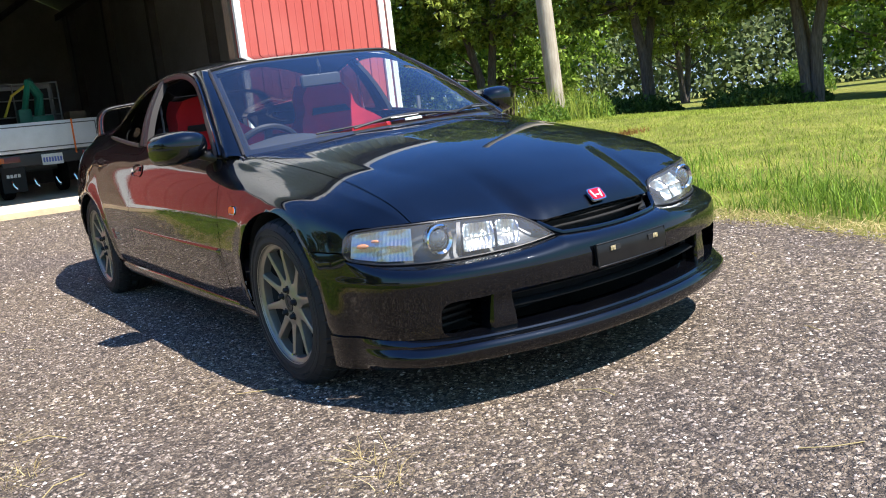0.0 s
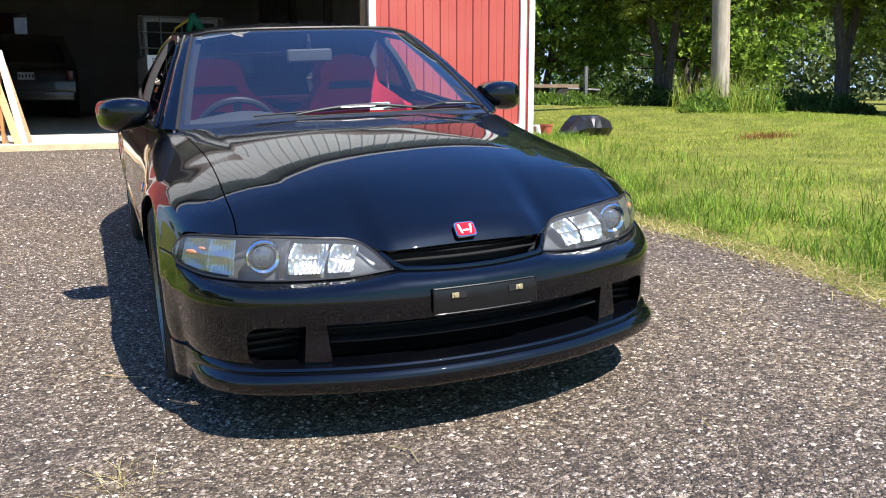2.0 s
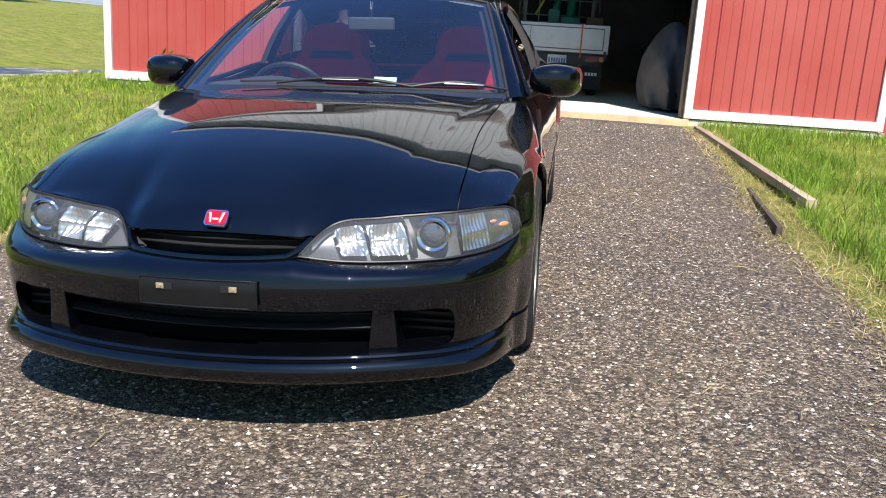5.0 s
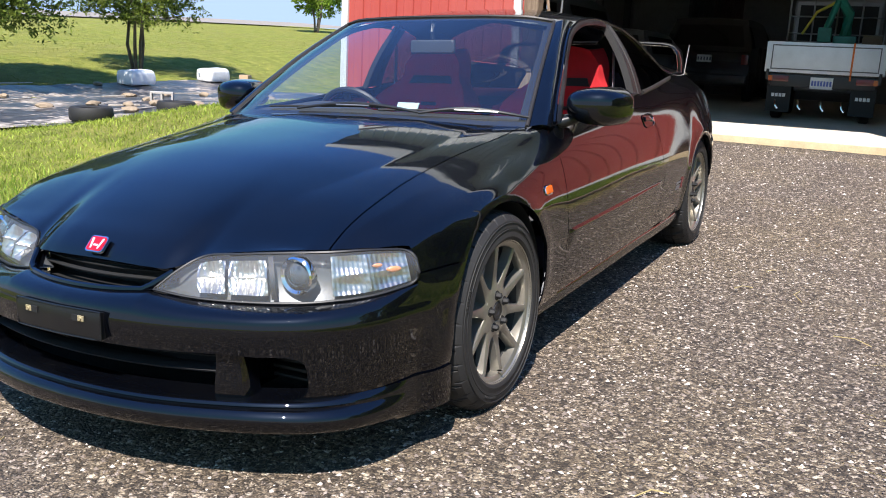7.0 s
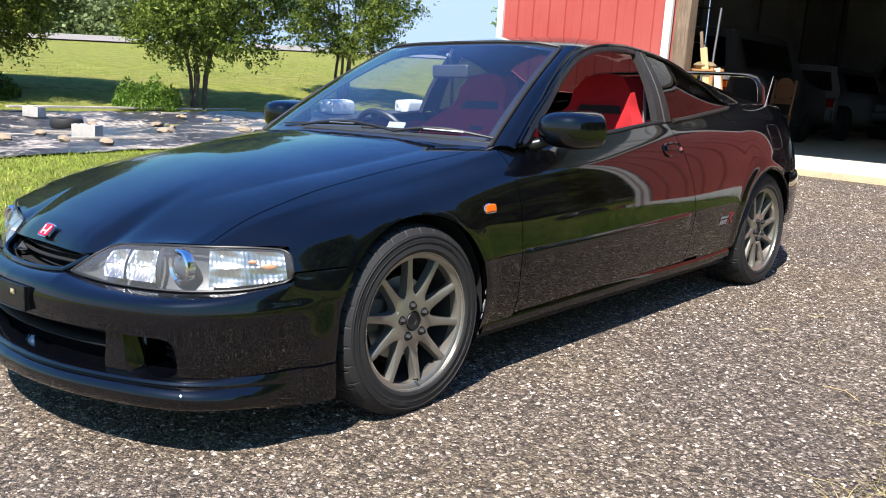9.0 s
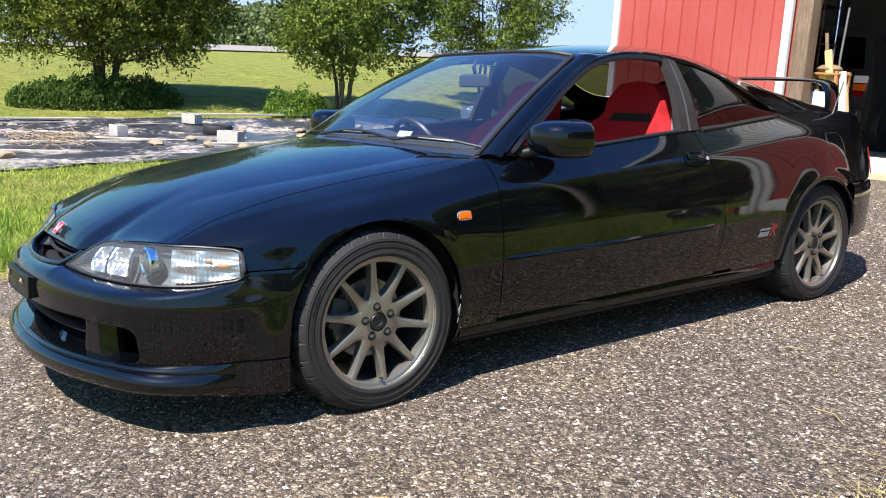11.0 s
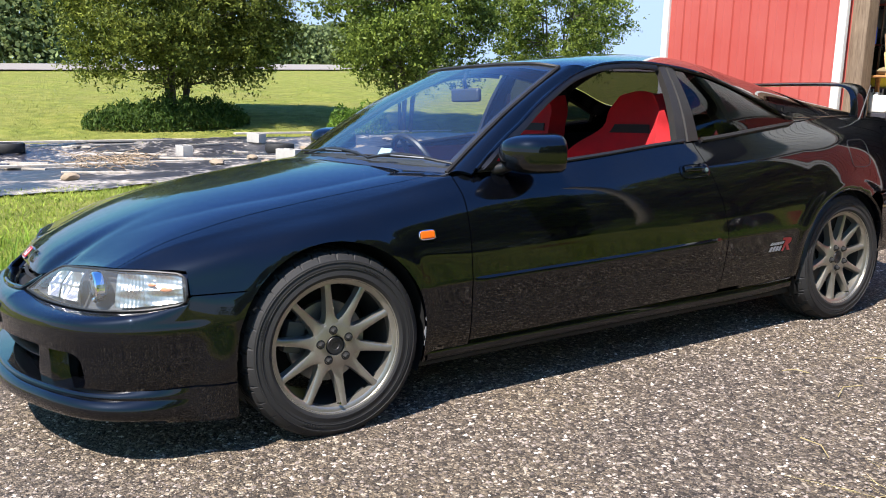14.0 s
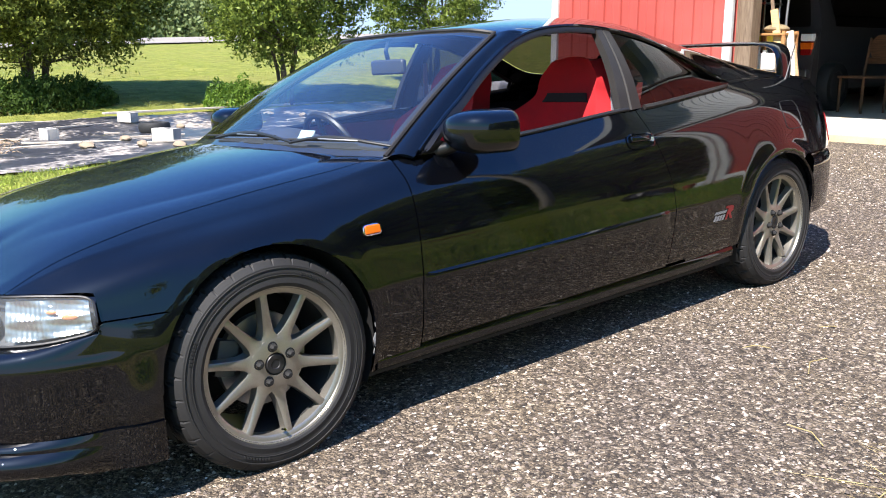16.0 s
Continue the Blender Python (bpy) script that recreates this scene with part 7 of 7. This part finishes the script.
# the windbreak on the right
cedar = tree("cedar_tree", at_ground(15.8, 13.0), 10.5, 3.2, 0.25, 2, 170, 400, LEAF_CEDAR, 0.15, "tall dense cedar in the windbreak, its trunk bare below", 21, 0.5)
broad = tree("ash_tree", at_ground(8.6, 23.5), 10.0, 3.5, 0.10, 2, 170, 400, LEAF_OAK, 0.15, "large leafy tree with branches down to the grass", 22, 0.5)
dim_cedar = tree("cedar_tree", at_ground(19.3, 4.0, 200, 0.9), 12.0, 3.7, 0.22, 2, 120, 300, LEAF_CEDAR, 0.20, "tall cedar standing behind the first row", 23, 0.5)
dim_broad = tree("ash_tree", at_ground(17.5, 21.0), 12.0, 4.2, 0.10, 2, 120, 300, LEAF_OAK, 0.20, "tall leafy tree standing behind the first row", 24, 0.5)
for src, x, y, turn, s in ((cedar, 16.4, 8.7, 80, 1.0), (cedar, 19.6, 7.4, 120, 1.1), (dim_cedar, 22.5, -0.5, 30, 0.95), (broad, 11.6, 20.6, 130, 0.95), (cedar, 13.6, 17.2, 290, 1.0), (dim_broad, 5.6, 27.5, 250, 0.85), (cedar, 21.0, 11.5, 330, 1.05), (dim_broad, 36.0, 17.0, 160, 1.1), (dim_broad, 41.0, 10.0, 20, 1.1), (dim_cedar, 33.0, 26.0, 10, 1.1), (dim_broad, 27.0, 30.0, 310, 1.1)):
    copy_thing(src, at_ground(x, y, turn, s))

# far woods beyond the road
def far_clumps(b0, b1, n, dist, tall, per):
    out = []
    for i in range(n):
        b = radians(lerp(b0, b1, i / (n - 1)))
        d = dist + 10 * noise.noise((i * 0.7, b0, 0))
        hgt = tall * (1 + 0.38 * noise.noise((i * 0.55, 5, b0)))
        x, y = 3 - math.sin(b) * d, -1 + math.cos(b) * d
        f = rng.uniform(0, 1, per) ** 0.8
        q = np.zeros((per, 3))
        q[:, :2] = np.array([x, y]) + rng.normal(size=(per, 2)) * 1.9 * (1.2 - 0.8 * f)[:, None]
        q[:, 2] = gz(x, y) + f * hgt
        out.append(q)
    return np.concatenate(out)


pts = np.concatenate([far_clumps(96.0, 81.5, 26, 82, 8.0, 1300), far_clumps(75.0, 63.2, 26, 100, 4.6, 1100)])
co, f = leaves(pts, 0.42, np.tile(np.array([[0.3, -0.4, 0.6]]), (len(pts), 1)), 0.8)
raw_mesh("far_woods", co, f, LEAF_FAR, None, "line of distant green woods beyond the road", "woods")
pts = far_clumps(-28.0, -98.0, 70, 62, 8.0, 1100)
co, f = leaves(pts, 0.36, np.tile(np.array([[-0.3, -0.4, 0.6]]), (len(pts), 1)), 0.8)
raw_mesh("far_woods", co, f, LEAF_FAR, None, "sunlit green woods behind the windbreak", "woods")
haze = []
for k in range(160):
    b = radians(lerp(63, -32, k / 159))
    d = 500
    x, y = 3 - math.sin(b) * d, -1 + math.cos(b) * d
    q = rng.normal(size=(26, 3)) * np.array([3.5, 3.5, 0]) + np.array([x, y, gz(x, y)])
    q[:, 2] += rng.uniform(0, 2.0 + 2.0 * noise.noise((k * 0.3, 1, 1)), 26)
    haze.append(q)
haze = np.concatenate(haze)
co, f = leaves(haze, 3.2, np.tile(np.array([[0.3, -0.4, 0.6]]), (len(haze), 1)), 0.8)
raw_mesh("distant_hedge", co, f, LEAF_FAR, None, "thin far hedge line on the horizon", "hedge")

# meadow road
def road_pt(k, s):
    x, y = Line((0, -58.5, -60.0), (1, -59.5, 0.0), (2, -61.0, 26.0), (3, -57.0, 54.0), (4, -44.0, 84.0), (5, -20.0, 110.0))(s)
    return Vector((x - 2.8 + k * 5.6, y, gz(x, y) + 0.015 + 0.42 * (1 - k)))


thing("road", facing(sheet(road_pt, steps(0, 1, 2), steps(0, 5, 60)), (-60, 20, -50)), plain("pale_dusty_road", (0.24, 0.218, 0.19), 0.95, Specular_IOR_Level=0.1), "pale gravel road crossing the meadow", "road", kind="structure")
pole2 = empty("utility_pole", Matrix.Translation((-66.0, 12.2, gz(-66, 12.2))), "grey distant utility pole beside the road", "utility pole")
part("shaft", tube([(0, 0, 0), (-0.1, 0.15, 7.6)], [0.2, 0.14], 10), BARK, pole2)


def scatter(n, x0, x1, y0, y1, ok):
    p = np.stack([rng.uniform(x0, x1, n), rng.uniform(y0, y1, n)], 1)
    keep = np.array([ok(a, b) for a, b in p])
    return p[keep]


def grass(name, p, lo, hi, width, material, label, lean=0.35, category="grass"):
    n = len(p)
    z = np.array([gz(a, b) for a, b in p])
    base = np.stack([p[:, 0], p[:, 1], z - 0.01], 1)
    h = rng.uniform(lo, hi, n) * rng.uniform(0.6, 1.0, n)
    d = rng.normal(size=(n, 2)) * lean
    tip = base + np.stack([d[:, 0] * h, d[:, 1] * h, h * (1 - 0.25 * np.hypot(d[:, 0], d[:, 1]))], 1)
    mid = base * 0.5 + tip * 0.5 + np.stack([-d[:, 0] * h * 0.18, -d[:, 1] * h * 0.18, h * 0.08], 1)
    a = rng.uniform(0, 2 * math.pi, n)
    side = np.stack([np.cos(a), np.sin(a), np.zeros(n)], 1) * (width * rng.uniform(0.6, 1.3, n))[:, None]
    return blade_mesh(name, base, tip, side, mid, None, material, label, category)


def right_bank(x, y):
    d = x - drive_right(y)
    tuft = 0.45 + 1.1 * noise.noise((x * 2.1, y * 2.1, 2.0))
    return d > 0.12 and rng.uniform() < tuft * (1.0 if d < 0.9 else 0.16)


def left_bank(x, y):
    d = drive_left(y) - x
    tuft = 0.5 + 1.0 * noise.noise((x * 2.1, y * 2.1, 8.0))
    return d > 0.05 and rng.uniform() < tuft * (1.0 if d < 0.9 else 0.22)


grass("tall_grass", scatter(52000, 1.9, 4.4, -2.6, 6.4, right_bank), 0.08, 0.25, 0.0034, LUSH, "tall lush green grass beside the gravel", 0.42)
grass("tall_grass", scatter(46000, -4.6, -1.8, -1.8, 6.4, left_bank), 0.10, 0.27, 0.0036, LUSH, "tall lush green grass beside the gravel", 0.42)
grass("lawn_grass", scatter(118000, 2.2, 13.0, -3.0, 13.0, lambda x, y: x > drive_right(min(y, 6.6)) + 0.1 and not (y > 7.0 and x < 4.6)), 0.03, 0.085, 0.0036, GRASS, "short mown lawn grass", 0.6)
grass("lawn_tufts", scatter(30000, 2.6, 11.0, -3.0, 10.0, lambda x, y: x > drive_right(min(y, 6.6)) + 0.6 and not (y > 7.0 and x < 4.6) and rng.uniform() < 1.3 * noise.noise((x * 0.9, y * 0.9, 4.0))), 0.05, 0.12, 0.0036, GRASS, "uneven longer tufts in the mown lawn", 0.6)
grass("lawn_grass", scatter(80000, -9.2, -2.0, -4.5, 13.0, lambda x, y: x < drive_left(min(y, 6.6)) - 0.1 and not (y > 6.9 and x > -4.7)), 0.03, 0.10, 0.006, GRASS, "short mown lawn grass", 0.6)
grass("meadow_grass", scatter(45000, -40.0, -17.3, -15.0, 50.0, lambda x, y: rng.uniform() < 1.1 - 0.035 * (-17.3 - x)), 0.04, 0.09, 0.010, MEADOW, "rough meadow grass", 0.8)
grass("dry_grass", scatter(52000, 1.4, 2.9, -2.4, 6.6, lambda x, y: abs(x - drive_right(y) + 0.02) < 0.16 + 0.10 * noise.noise((y * 2, 0, 0))), 0.03, 0.12, 0.0026, STRAW, "dry straw along the gravel edge", 2.2)
grass("dry_grass", scatter(48000, -3.2, -1.4, -2.4, 6.6, lambda x, y: abs(x - drive_left(y) - 0.02) < 0.17 + 0.10 * noise.noise((y * 2, 0, 0))), 0.03, 0.12, 0.0026, STRAW, "dry straw along the gravel edge", 2.2)
grass("tall_weeds", scatter(2000, 8.3, 10.6, 8.7, 10.6, lambda x, y: (x - 9.5) ** 2 + (y - 9.7) ** 2 * 1.3 < rng.uniform(0.1, 1.1)), 0.4, 1.05, 0.0055, GRASS, "tall seeding grass round the pole foot", 0.28)
grass("tall_weeds", scatter(3000, -4.6, -2.5, 6.2, 6.95, lambda x, y: rng.uniform() < smooth01(6.2, 6.9, y)), 0.08, 0.20, 0.006, LUSH, "weeds growing along the foot of the barn door", 0.4)
grass("tall_weeds", scatter(3500, 2.3, 5.0, 6.3, 7.2, lambda x, y: rng.uniform() < smooth01(6.3, 7.1, y)), 0.08, 0.18, 0.005, LUSH, "weeds growing along the foot of the barn door", 0.4)

RUST = foliage("rust_brown_stalks", (0.16, 0.055, 0.02), (0.36, 0.15, 0.06))
grass("dead_weeds", scatter(900, 6.2, 7.1, 5.0, 5.8, lambda x, y: (x - 6.65) ** 2 * 2 + (y - 5.4) ** 2 * 4 < rng.uniform(0.05, 0.4)), 0.06, 0.18, 0.004, RUST, "patch of rust-brown dead weeds in the lawn", 0.5, "dead weeds")


def bush(x, y, w, d, h, n, size, material, label):
    """A low mass of leaves with an uneven flat-topped outline, w by d across."""
    a, r = rng.uniform(0, 2 * math.pi, n), np.sqrt(rng.uniform(0, 1, n))
    q = np.stack([x + np.cos(a) * r * w / 2, y + np.sin(a) * r * d / 2, np.zeros(n)], 1)
    top = np.array([h * (0.72 + 0.55 * noise.noise((p[0] * 2.4, p[1] * 2.4, 1.0))) for p in q]) * np.sqrt(np.maximum(0.04, 1 - r**3))
    q[:, 2] = rng.uniform(0, 1, n) ** 0.6 * top + np.array([gz(p[0], p[1]) for p in q])
    co_, f_ = leaves(q, size, np.tile(np.array([[0.0, 0.0, 1.0]]), (n, 1)), 0.35)
    raw_mesh("bush", co_, f_, material, None, label, "bush")


bush(-19.7, 4.8, 1.7, 4.3, 0.95, 9000, 0.12, LEAF_DARK, "dark leafy undergrowth round the evergreen's foot")
bush(-18.0, 9.4, 1.3, 1.8, 0.85, 2600, 0.11, LEAF_WEED, "bright green undergrowth beside the slender tree")
bush(-2.95, 6.35, 0.5, 0.4, 0.32, 260, 0.06, LEAF_WEED, "leafy weed beside the barn door post")
bush(-3.72, 6.6, 0.16, 0.16, 0.62, 110, 0.07, LEAF_WEED, "leafy weed at the barn wall")
bush(-2.55, 6.05, 0.5, 0.6, 0.24, 320, 0.06, LEAF_WEED, "leafy weed at the gravel's edge")
bush(-2.75, 5.2, 0.9, 1.2, 0.22, 600, 0.06, LEAF_WEED, "low leafy weeds at the gravel's edge")
bush(9.9, 9.5, 1.5, 1.0, 0.55, 900, 0.10, LEAF_WEED, "leafy weeds at the pole foot")
bush(8.8, 9.3, 0.9, 0.8, 0.4, 500, 0.10, LEAF_WEED, "leafy weeds at the pole foot")
bush(8.5, 16.6, 2.0, 1.3, 1.35, 2600, 0.09, LEAF_WEED, "mound of weeds on the old trailer")
bush(9.2, 15.5, 3.4, 0.9, 0.42, 1800, 0.08, LEAF_WEED, "weeds grown up in front of the old trailer")
# this brush takes the dark leaves so its colour carries the crowns' shade
bush(14.2, 12.5, 4.0, 1.8, 0.6, 2600, 0.14, LEAF_DARK, "brush under the cedars, darkened for their shade")
bush(16.0, 9.6, 4.0, 2.2, 0.6, 2600, 0.14, LEAF_DARK, "brush under the cedars, darkened for their shade")
bush(12.0, 17.0, 4.0, 2.2, 0.9, 2600, 0.15, LEAF_DARK, "brush under the cedars, darkened for their shade")
bush(18.6, 6.4, 5.0, 2.4, 0.7, 2600, 0.15, LEAF_DARK, "brush under the cedars, darkened for their shade")
bush(26.0, 15.0, 2.0, 2.0, 1.6, 1500, 0.16, LEAF_WEED, "bright leafy bush in the field behind the windbreak")

# loose stones on the drive
def stones(n, x0, x1, y0, y1, lo, hi, material, name, label):
    p = scatter(n, x0, x1, y0, y1, lambda x, y: drive_left(y) + 0.05 < x < drive_right(y) - 0.05)
    n = len(p)
    z = np.array([gz(a, b) for a, b in p]) + 0.012
    octa = np.array([[1, 0, 0], [-1, 0, 0], [0, 1, 0], [0, -1, 0], [0, 0, 1], [0, 0, -1]], float)
    tri = np.array([[0, 2, 4], [2, 1, 4], [1, 3, 4], [3, 0, 4], [2, 0, 5], [1, 2, 5], [3, 1, 5], [0, 3, 5]])
    r = lo + (hi - lo) * rng.uniform(0, 1, n) ** 2.2
    v = octa[None] * (rng.uniform(0.55, 1.25, (n, 6, 1))) * np.array([1.0, 0.8, 0.55])
    a = rng.uniform(0, 2 * math.pi, n)
    c, s = np.cos(a)[:, None], np.sin(a)[:, None]
    v = np.stack([v[..., 0] * c - v[..., 1] * s, v[..., 0] * s + v[..., 1] * c, v[..., 2]], -1) * r[:, None, None]
    v += np.stack([p[:, 0], p[:, 1], z], 1)[:, None]
    idx = (np.arange(n)[:, None, None] * 6 + tri[None]).reshape(-1, 3)
    return raw_mesh(name, v.reshape(-1, 3), idx, material, None, label, "stones")


k = Mat("mixed_stone_chips", (0.3, 0.29, 0.27), 0.8)
k.put("Base Color", k.ramp(k.island(), (0.0, (0.075, 0.058, 0.046)), (0.40, (0.175, 0.138, 0.112)), (0.70, (0.27, 0.220, 0.182)), (0.90, (0.42, 0.36, 0.305)), (1.0, (0.72, 0.65, 0.57))))
stones(38000, -2.3, 2.3, -2.3, 2.6, 0.0035, 0.0105, k.m, "stone_chips", "loose pale and grey stone chips on the drive")
stones(9000, -2.4, 2.3, 2.6, 6.6, 0.006, 0.014, k.m, "stone_chips", "loose pale and grey stone chips on the drive")

# ---- ground cloth with its clutter ----
TARP = tarp_cloth()


def tarp_pt(u, v):
    x = lerp(-8.7 - 0.35 * math.sin(v * 17) - 0.25 * noise.noise((v * 30, 0, 0)), -17.6 + 0.3 * math.sin(v * 11), u)
    y = lerp(-9.0, 19.0, v)
    return Vector((x, y, gz(x, y) + 0.03 + 0.035 * noise.noise((x * 1.1, y * 1.1, 2)) + 0.02 * noise.noise((x * 4, y * 4, 5))))


thing("ground_cloth", facing(sheet(tarp_pt, steps(0, 1, 60), steps(0, 1, 170)), (-13, 5, -90)), TARP, "wide black weed cloth strewn with soil and leaves", "ground cloth", kind="structure")
BLOCK = plain("grey_concrete_block", (0.38, 0.36, 0.325), 0.9, vary=0.15, scale=9, bump=0.4)


def concrete_block():
    """Hollow building block with two cores."""
    b = joined(box(-0.195, 0.195, -0.095, -0.065, 0, 0.19, 0.003), box(-0.195, 0.195, 0.065, 0.095, 0, 0.19, 0.003), box(-0.195, -0.163, -0.065, 0.065, 0, 0.19, 0.003), box(-0.016, 0.016, -0.065, 0.065, 0, 0.19, 0.003), box(0.163, 0.195, -0.065, 0.065, 0, 0.19, 0.003))
    return b


def tz(x, y):
    return gz(x, y) + 0.045


first = thing("concrete_block", concrete_block(), BLOCK, "grey hollow concrete block weighing the cloth down", "concrete block", "concrete blocks")
spots = ((-16.85, 6.1, 20, 1.15), (-15.2, 3.92, 5, 1.15), (-11.8, 4.9, 30, 1.15), (-15.5, 17.4, 15, 1.2))
first.matrix_basis = Matrix.Translation((spots[0][0], spots[0][1], tz(*spots[0][:2]))) @ Matrix.Rotation(radians(spots[0][2]), 4, "Z") @ Matrix.Scale(1.15, 4)
for x, y, a, s in spots[1:]:
    copy_thing(first, Matrix.Translation((x, y, tz(x, y))) @ Matrix.Rotation(radians(a), 4, "Z"))
copy_thing(first, Matrix.Translation((-11.66, 10.67, tz(-11.66, 10.67) + 0.10)) @ Matrix.Rotation(radians(38), 4, "Z") @ Matrix.Rotation(radians(90), 4, "X"))
old_tyre = lathe(((0.19, -0.08), (0.22, -0.10), (0.29, -0.10), (0.31, -0.07), (0.315, 0.0), (0.31, 0.07), (0.29, 0.10), (0.22, 0.10), (0.19, 0.08), (0.20, 0.0), (0.19, -0.08)), 36, "z")
ty = thing("old_tyre", old_tyre, RUBBER, "worn black tyre lying flat on the cloth", "tyre", "old tyres")
spots = ((-14.7, 5.85), (-16.8, 0.74), (-8.9, 6.6), (-8.9, 8.3))
ty.matrix_basis = Matrix.Translation((spots[0][0], spots[0][1], tz(*spots[0]) + 0.1))
for x, y in spots[1:]:
    copy_thing(ty, Matrix.Translation((x, y, tz(x, y) + 0.1)) @ Matrix.Rotation(radians(x * 40), 4, "Z"))
for x, y in ((-17.2, 15.05), (-17.6, 18.5)):
    b = box(-0.30, 0.30, -0.44, 0.44, 0, 0.40, 0.12, 4)
    for v in b.verts:
        v.co += Vector(noise.noise_vector(v.co * 4)) * 0.05
    thing("white_sack", shifted(b, Matrix.Translation((x, y, tz(x, y)))), plain("white_woven_plastic", (0.78, 0.78, 0.77), 0.5, scale=6, bump=0.3), "full white woven sack on the cloth's edge", "sack", "white sacks")
lum = random.Random(4)
thing("clay_block", shifted(box(-0.14, 0.14, -0.22, 0.22, 0, 0.30, 0.012), Matrix.Translation((-17.0, 19.3, tz(-17.0, 19.3))) @ Matrix.Rotation(radians(25), 4, "Z")), plain("tan_clay", (0.42, 0.29, 0.18), 0.9, vary=0.2, bump=0.3), "tan clay block standing by the white sacks", "block")
GREYWOOD = wood("bleached_lath", (0.33, 0.28, 0.22), (0.60, 0.54, 0.45), (0.2, 2, 2))
for k in range(34):
    x, y = lum.uniform(-17.3, -9.4), lum.uniform(-3, 17)
    ln = lum.uniform(0.25, 1.7)
    thing("lath", shifted(box(-ln / 2, ln / 2, -0.03, 0.03, 0, 0.03, 0.003), Matrix.Translation((x, y, tz(x, y))) @ Matrix.Rotation(radians(lum.uniform(50, 120)), 4, "Z")), GREYWOOD, "bleached wooden lath lying on the cloth", "lath", "laths on the cloth")
for x, y, ln in ((-17.65, 9.0, 6.5), (-17.65, 2.6, 5.6), (-13.4, 1.8, 6.2)):
    thing("long_board", shifted(box(-0.07, 0.07, -ln / 2, ln / 2, 0, 0.045, 0.004), Matrix.Translation((x, y, tz(x, y))) @ Matrix.Rotation(radians(4), 4, "Z")), GREYWOOD, "long pale board edging the ground cloth", "board", "edging boards")
for k in range(40):
    x, y = lum.uniform(-17.3, -9.4), lum.uniform(-3, 17)
    b = bmesh.new()
    bmesh.ops.create_icosphere(b, subdivisions=2, radius=1)
    for v in b.verts:
        v.co *= 1 + 0.35 * noise.noise(v.co * 1.7 + Vector((k, 0, 0)))
    thing("rubble_stone", shifted(b, Matrix.Translation((x, y, tz(x, y) + 0.03)) @ Matrix.Diagonal((lum.uniform(0.06, 0.2), lum.uniform(0.06, 0.16), 0.06, 1))), plain("tan_rubble", (0.26, 0.20, 0.135), 0.9, vary=0.25), "tan lump of rubble on the cloth", "stone", "rubble on the cloth")
# heap of cut twigs
tw = []
for k in range(90):
    a, b = lum.uniform(0, 6.3), lum.uniform(0, 6.3)
    r = lum.uniform(0.1, 0.8)
    p = Vector((math.cos(a) * r * 0.6, math.sin(a) * r, lum.uniform(0.02, 0.22)))
    d = Vector((math.cos(b), math.sin(b), lum.uniform(-0.1, 0.35))) * lum.uniform(0.2, 0.6)
    tw.append(tube([p, p + d * 0.5 + Vector((0, 0, 0.03)), p + d], [0.008, 0.006, 0.003], 4))
thing("twig_heap", shifted(joined(*tw), Matrix.Translation((-12.0, 1.85, tz(-12.0, 1.85)))), plain("dry_twigs", (0.34, 0.25, 0.16), 0.9), "loose heap of dry brown twigs", "twigs", kind="stuff")
# small fenced shrubs and cage by the barn's far corner
cage = empty("wire_cage", Matrix.Translation((-9.2, 17.5, gz(-9.2, 17.5))), "small pale wire and cloth plant cage", "plant cage")
part("cage_cover", doubled(facing(sheet(lambda u, v: Vector((lerp(-0.5, 0.5, u), lerp(-0.6, 0.6, v), 0.9 * (1 - abs(2 * u - 1) ** 1.6))), steps(0, 1, 12), steps(0, 1, 6)), (0, 0, -1)), 0.01), plain("pale_netting", (0.5, 0.5, 0.5), 0.8), cage)
# small clumps of dry hay dropped on the gravel
for x, y in ((-0.99, -0.95), (-0.96, -0.78), (-1.73, -0.02)):
    grass("hay_clump", scatter(130, x - 0.06, x + 0.06, y - 0.05, y + 0.05, lambda a, b: True), 0.03, 0.11, 0.0016, STRAW, "small clump of pale dry hay on the gravel", 1.8, "hay")
# straws lying on the gravel
for k in range(26):
    x, y = lum.uniform(-1.6, 1.9), lum.uniform(-1.9, 2.4)
    if -0.95 < x < 0.9 and y > -1.0:
        continue
    a = lum.uniform(0, 6.3)
    ln = lum.uniform(0.05, 0.22)
    z = gz(x, y) + 0.018
    thing("dry_stalk", tube([(x, y, z), (x + math.cos(a) * ln * 0.5, y + math.sin(a) * ln * 0.5, z + 0.006), (x + math.cos(a + 0.3) * ln, y + math.sin(a + 0.3) * ln, z)], 0.0016, 5), STRAW, "dry straw stalk lying on the gravel", "straw", "stalks on the gravel")
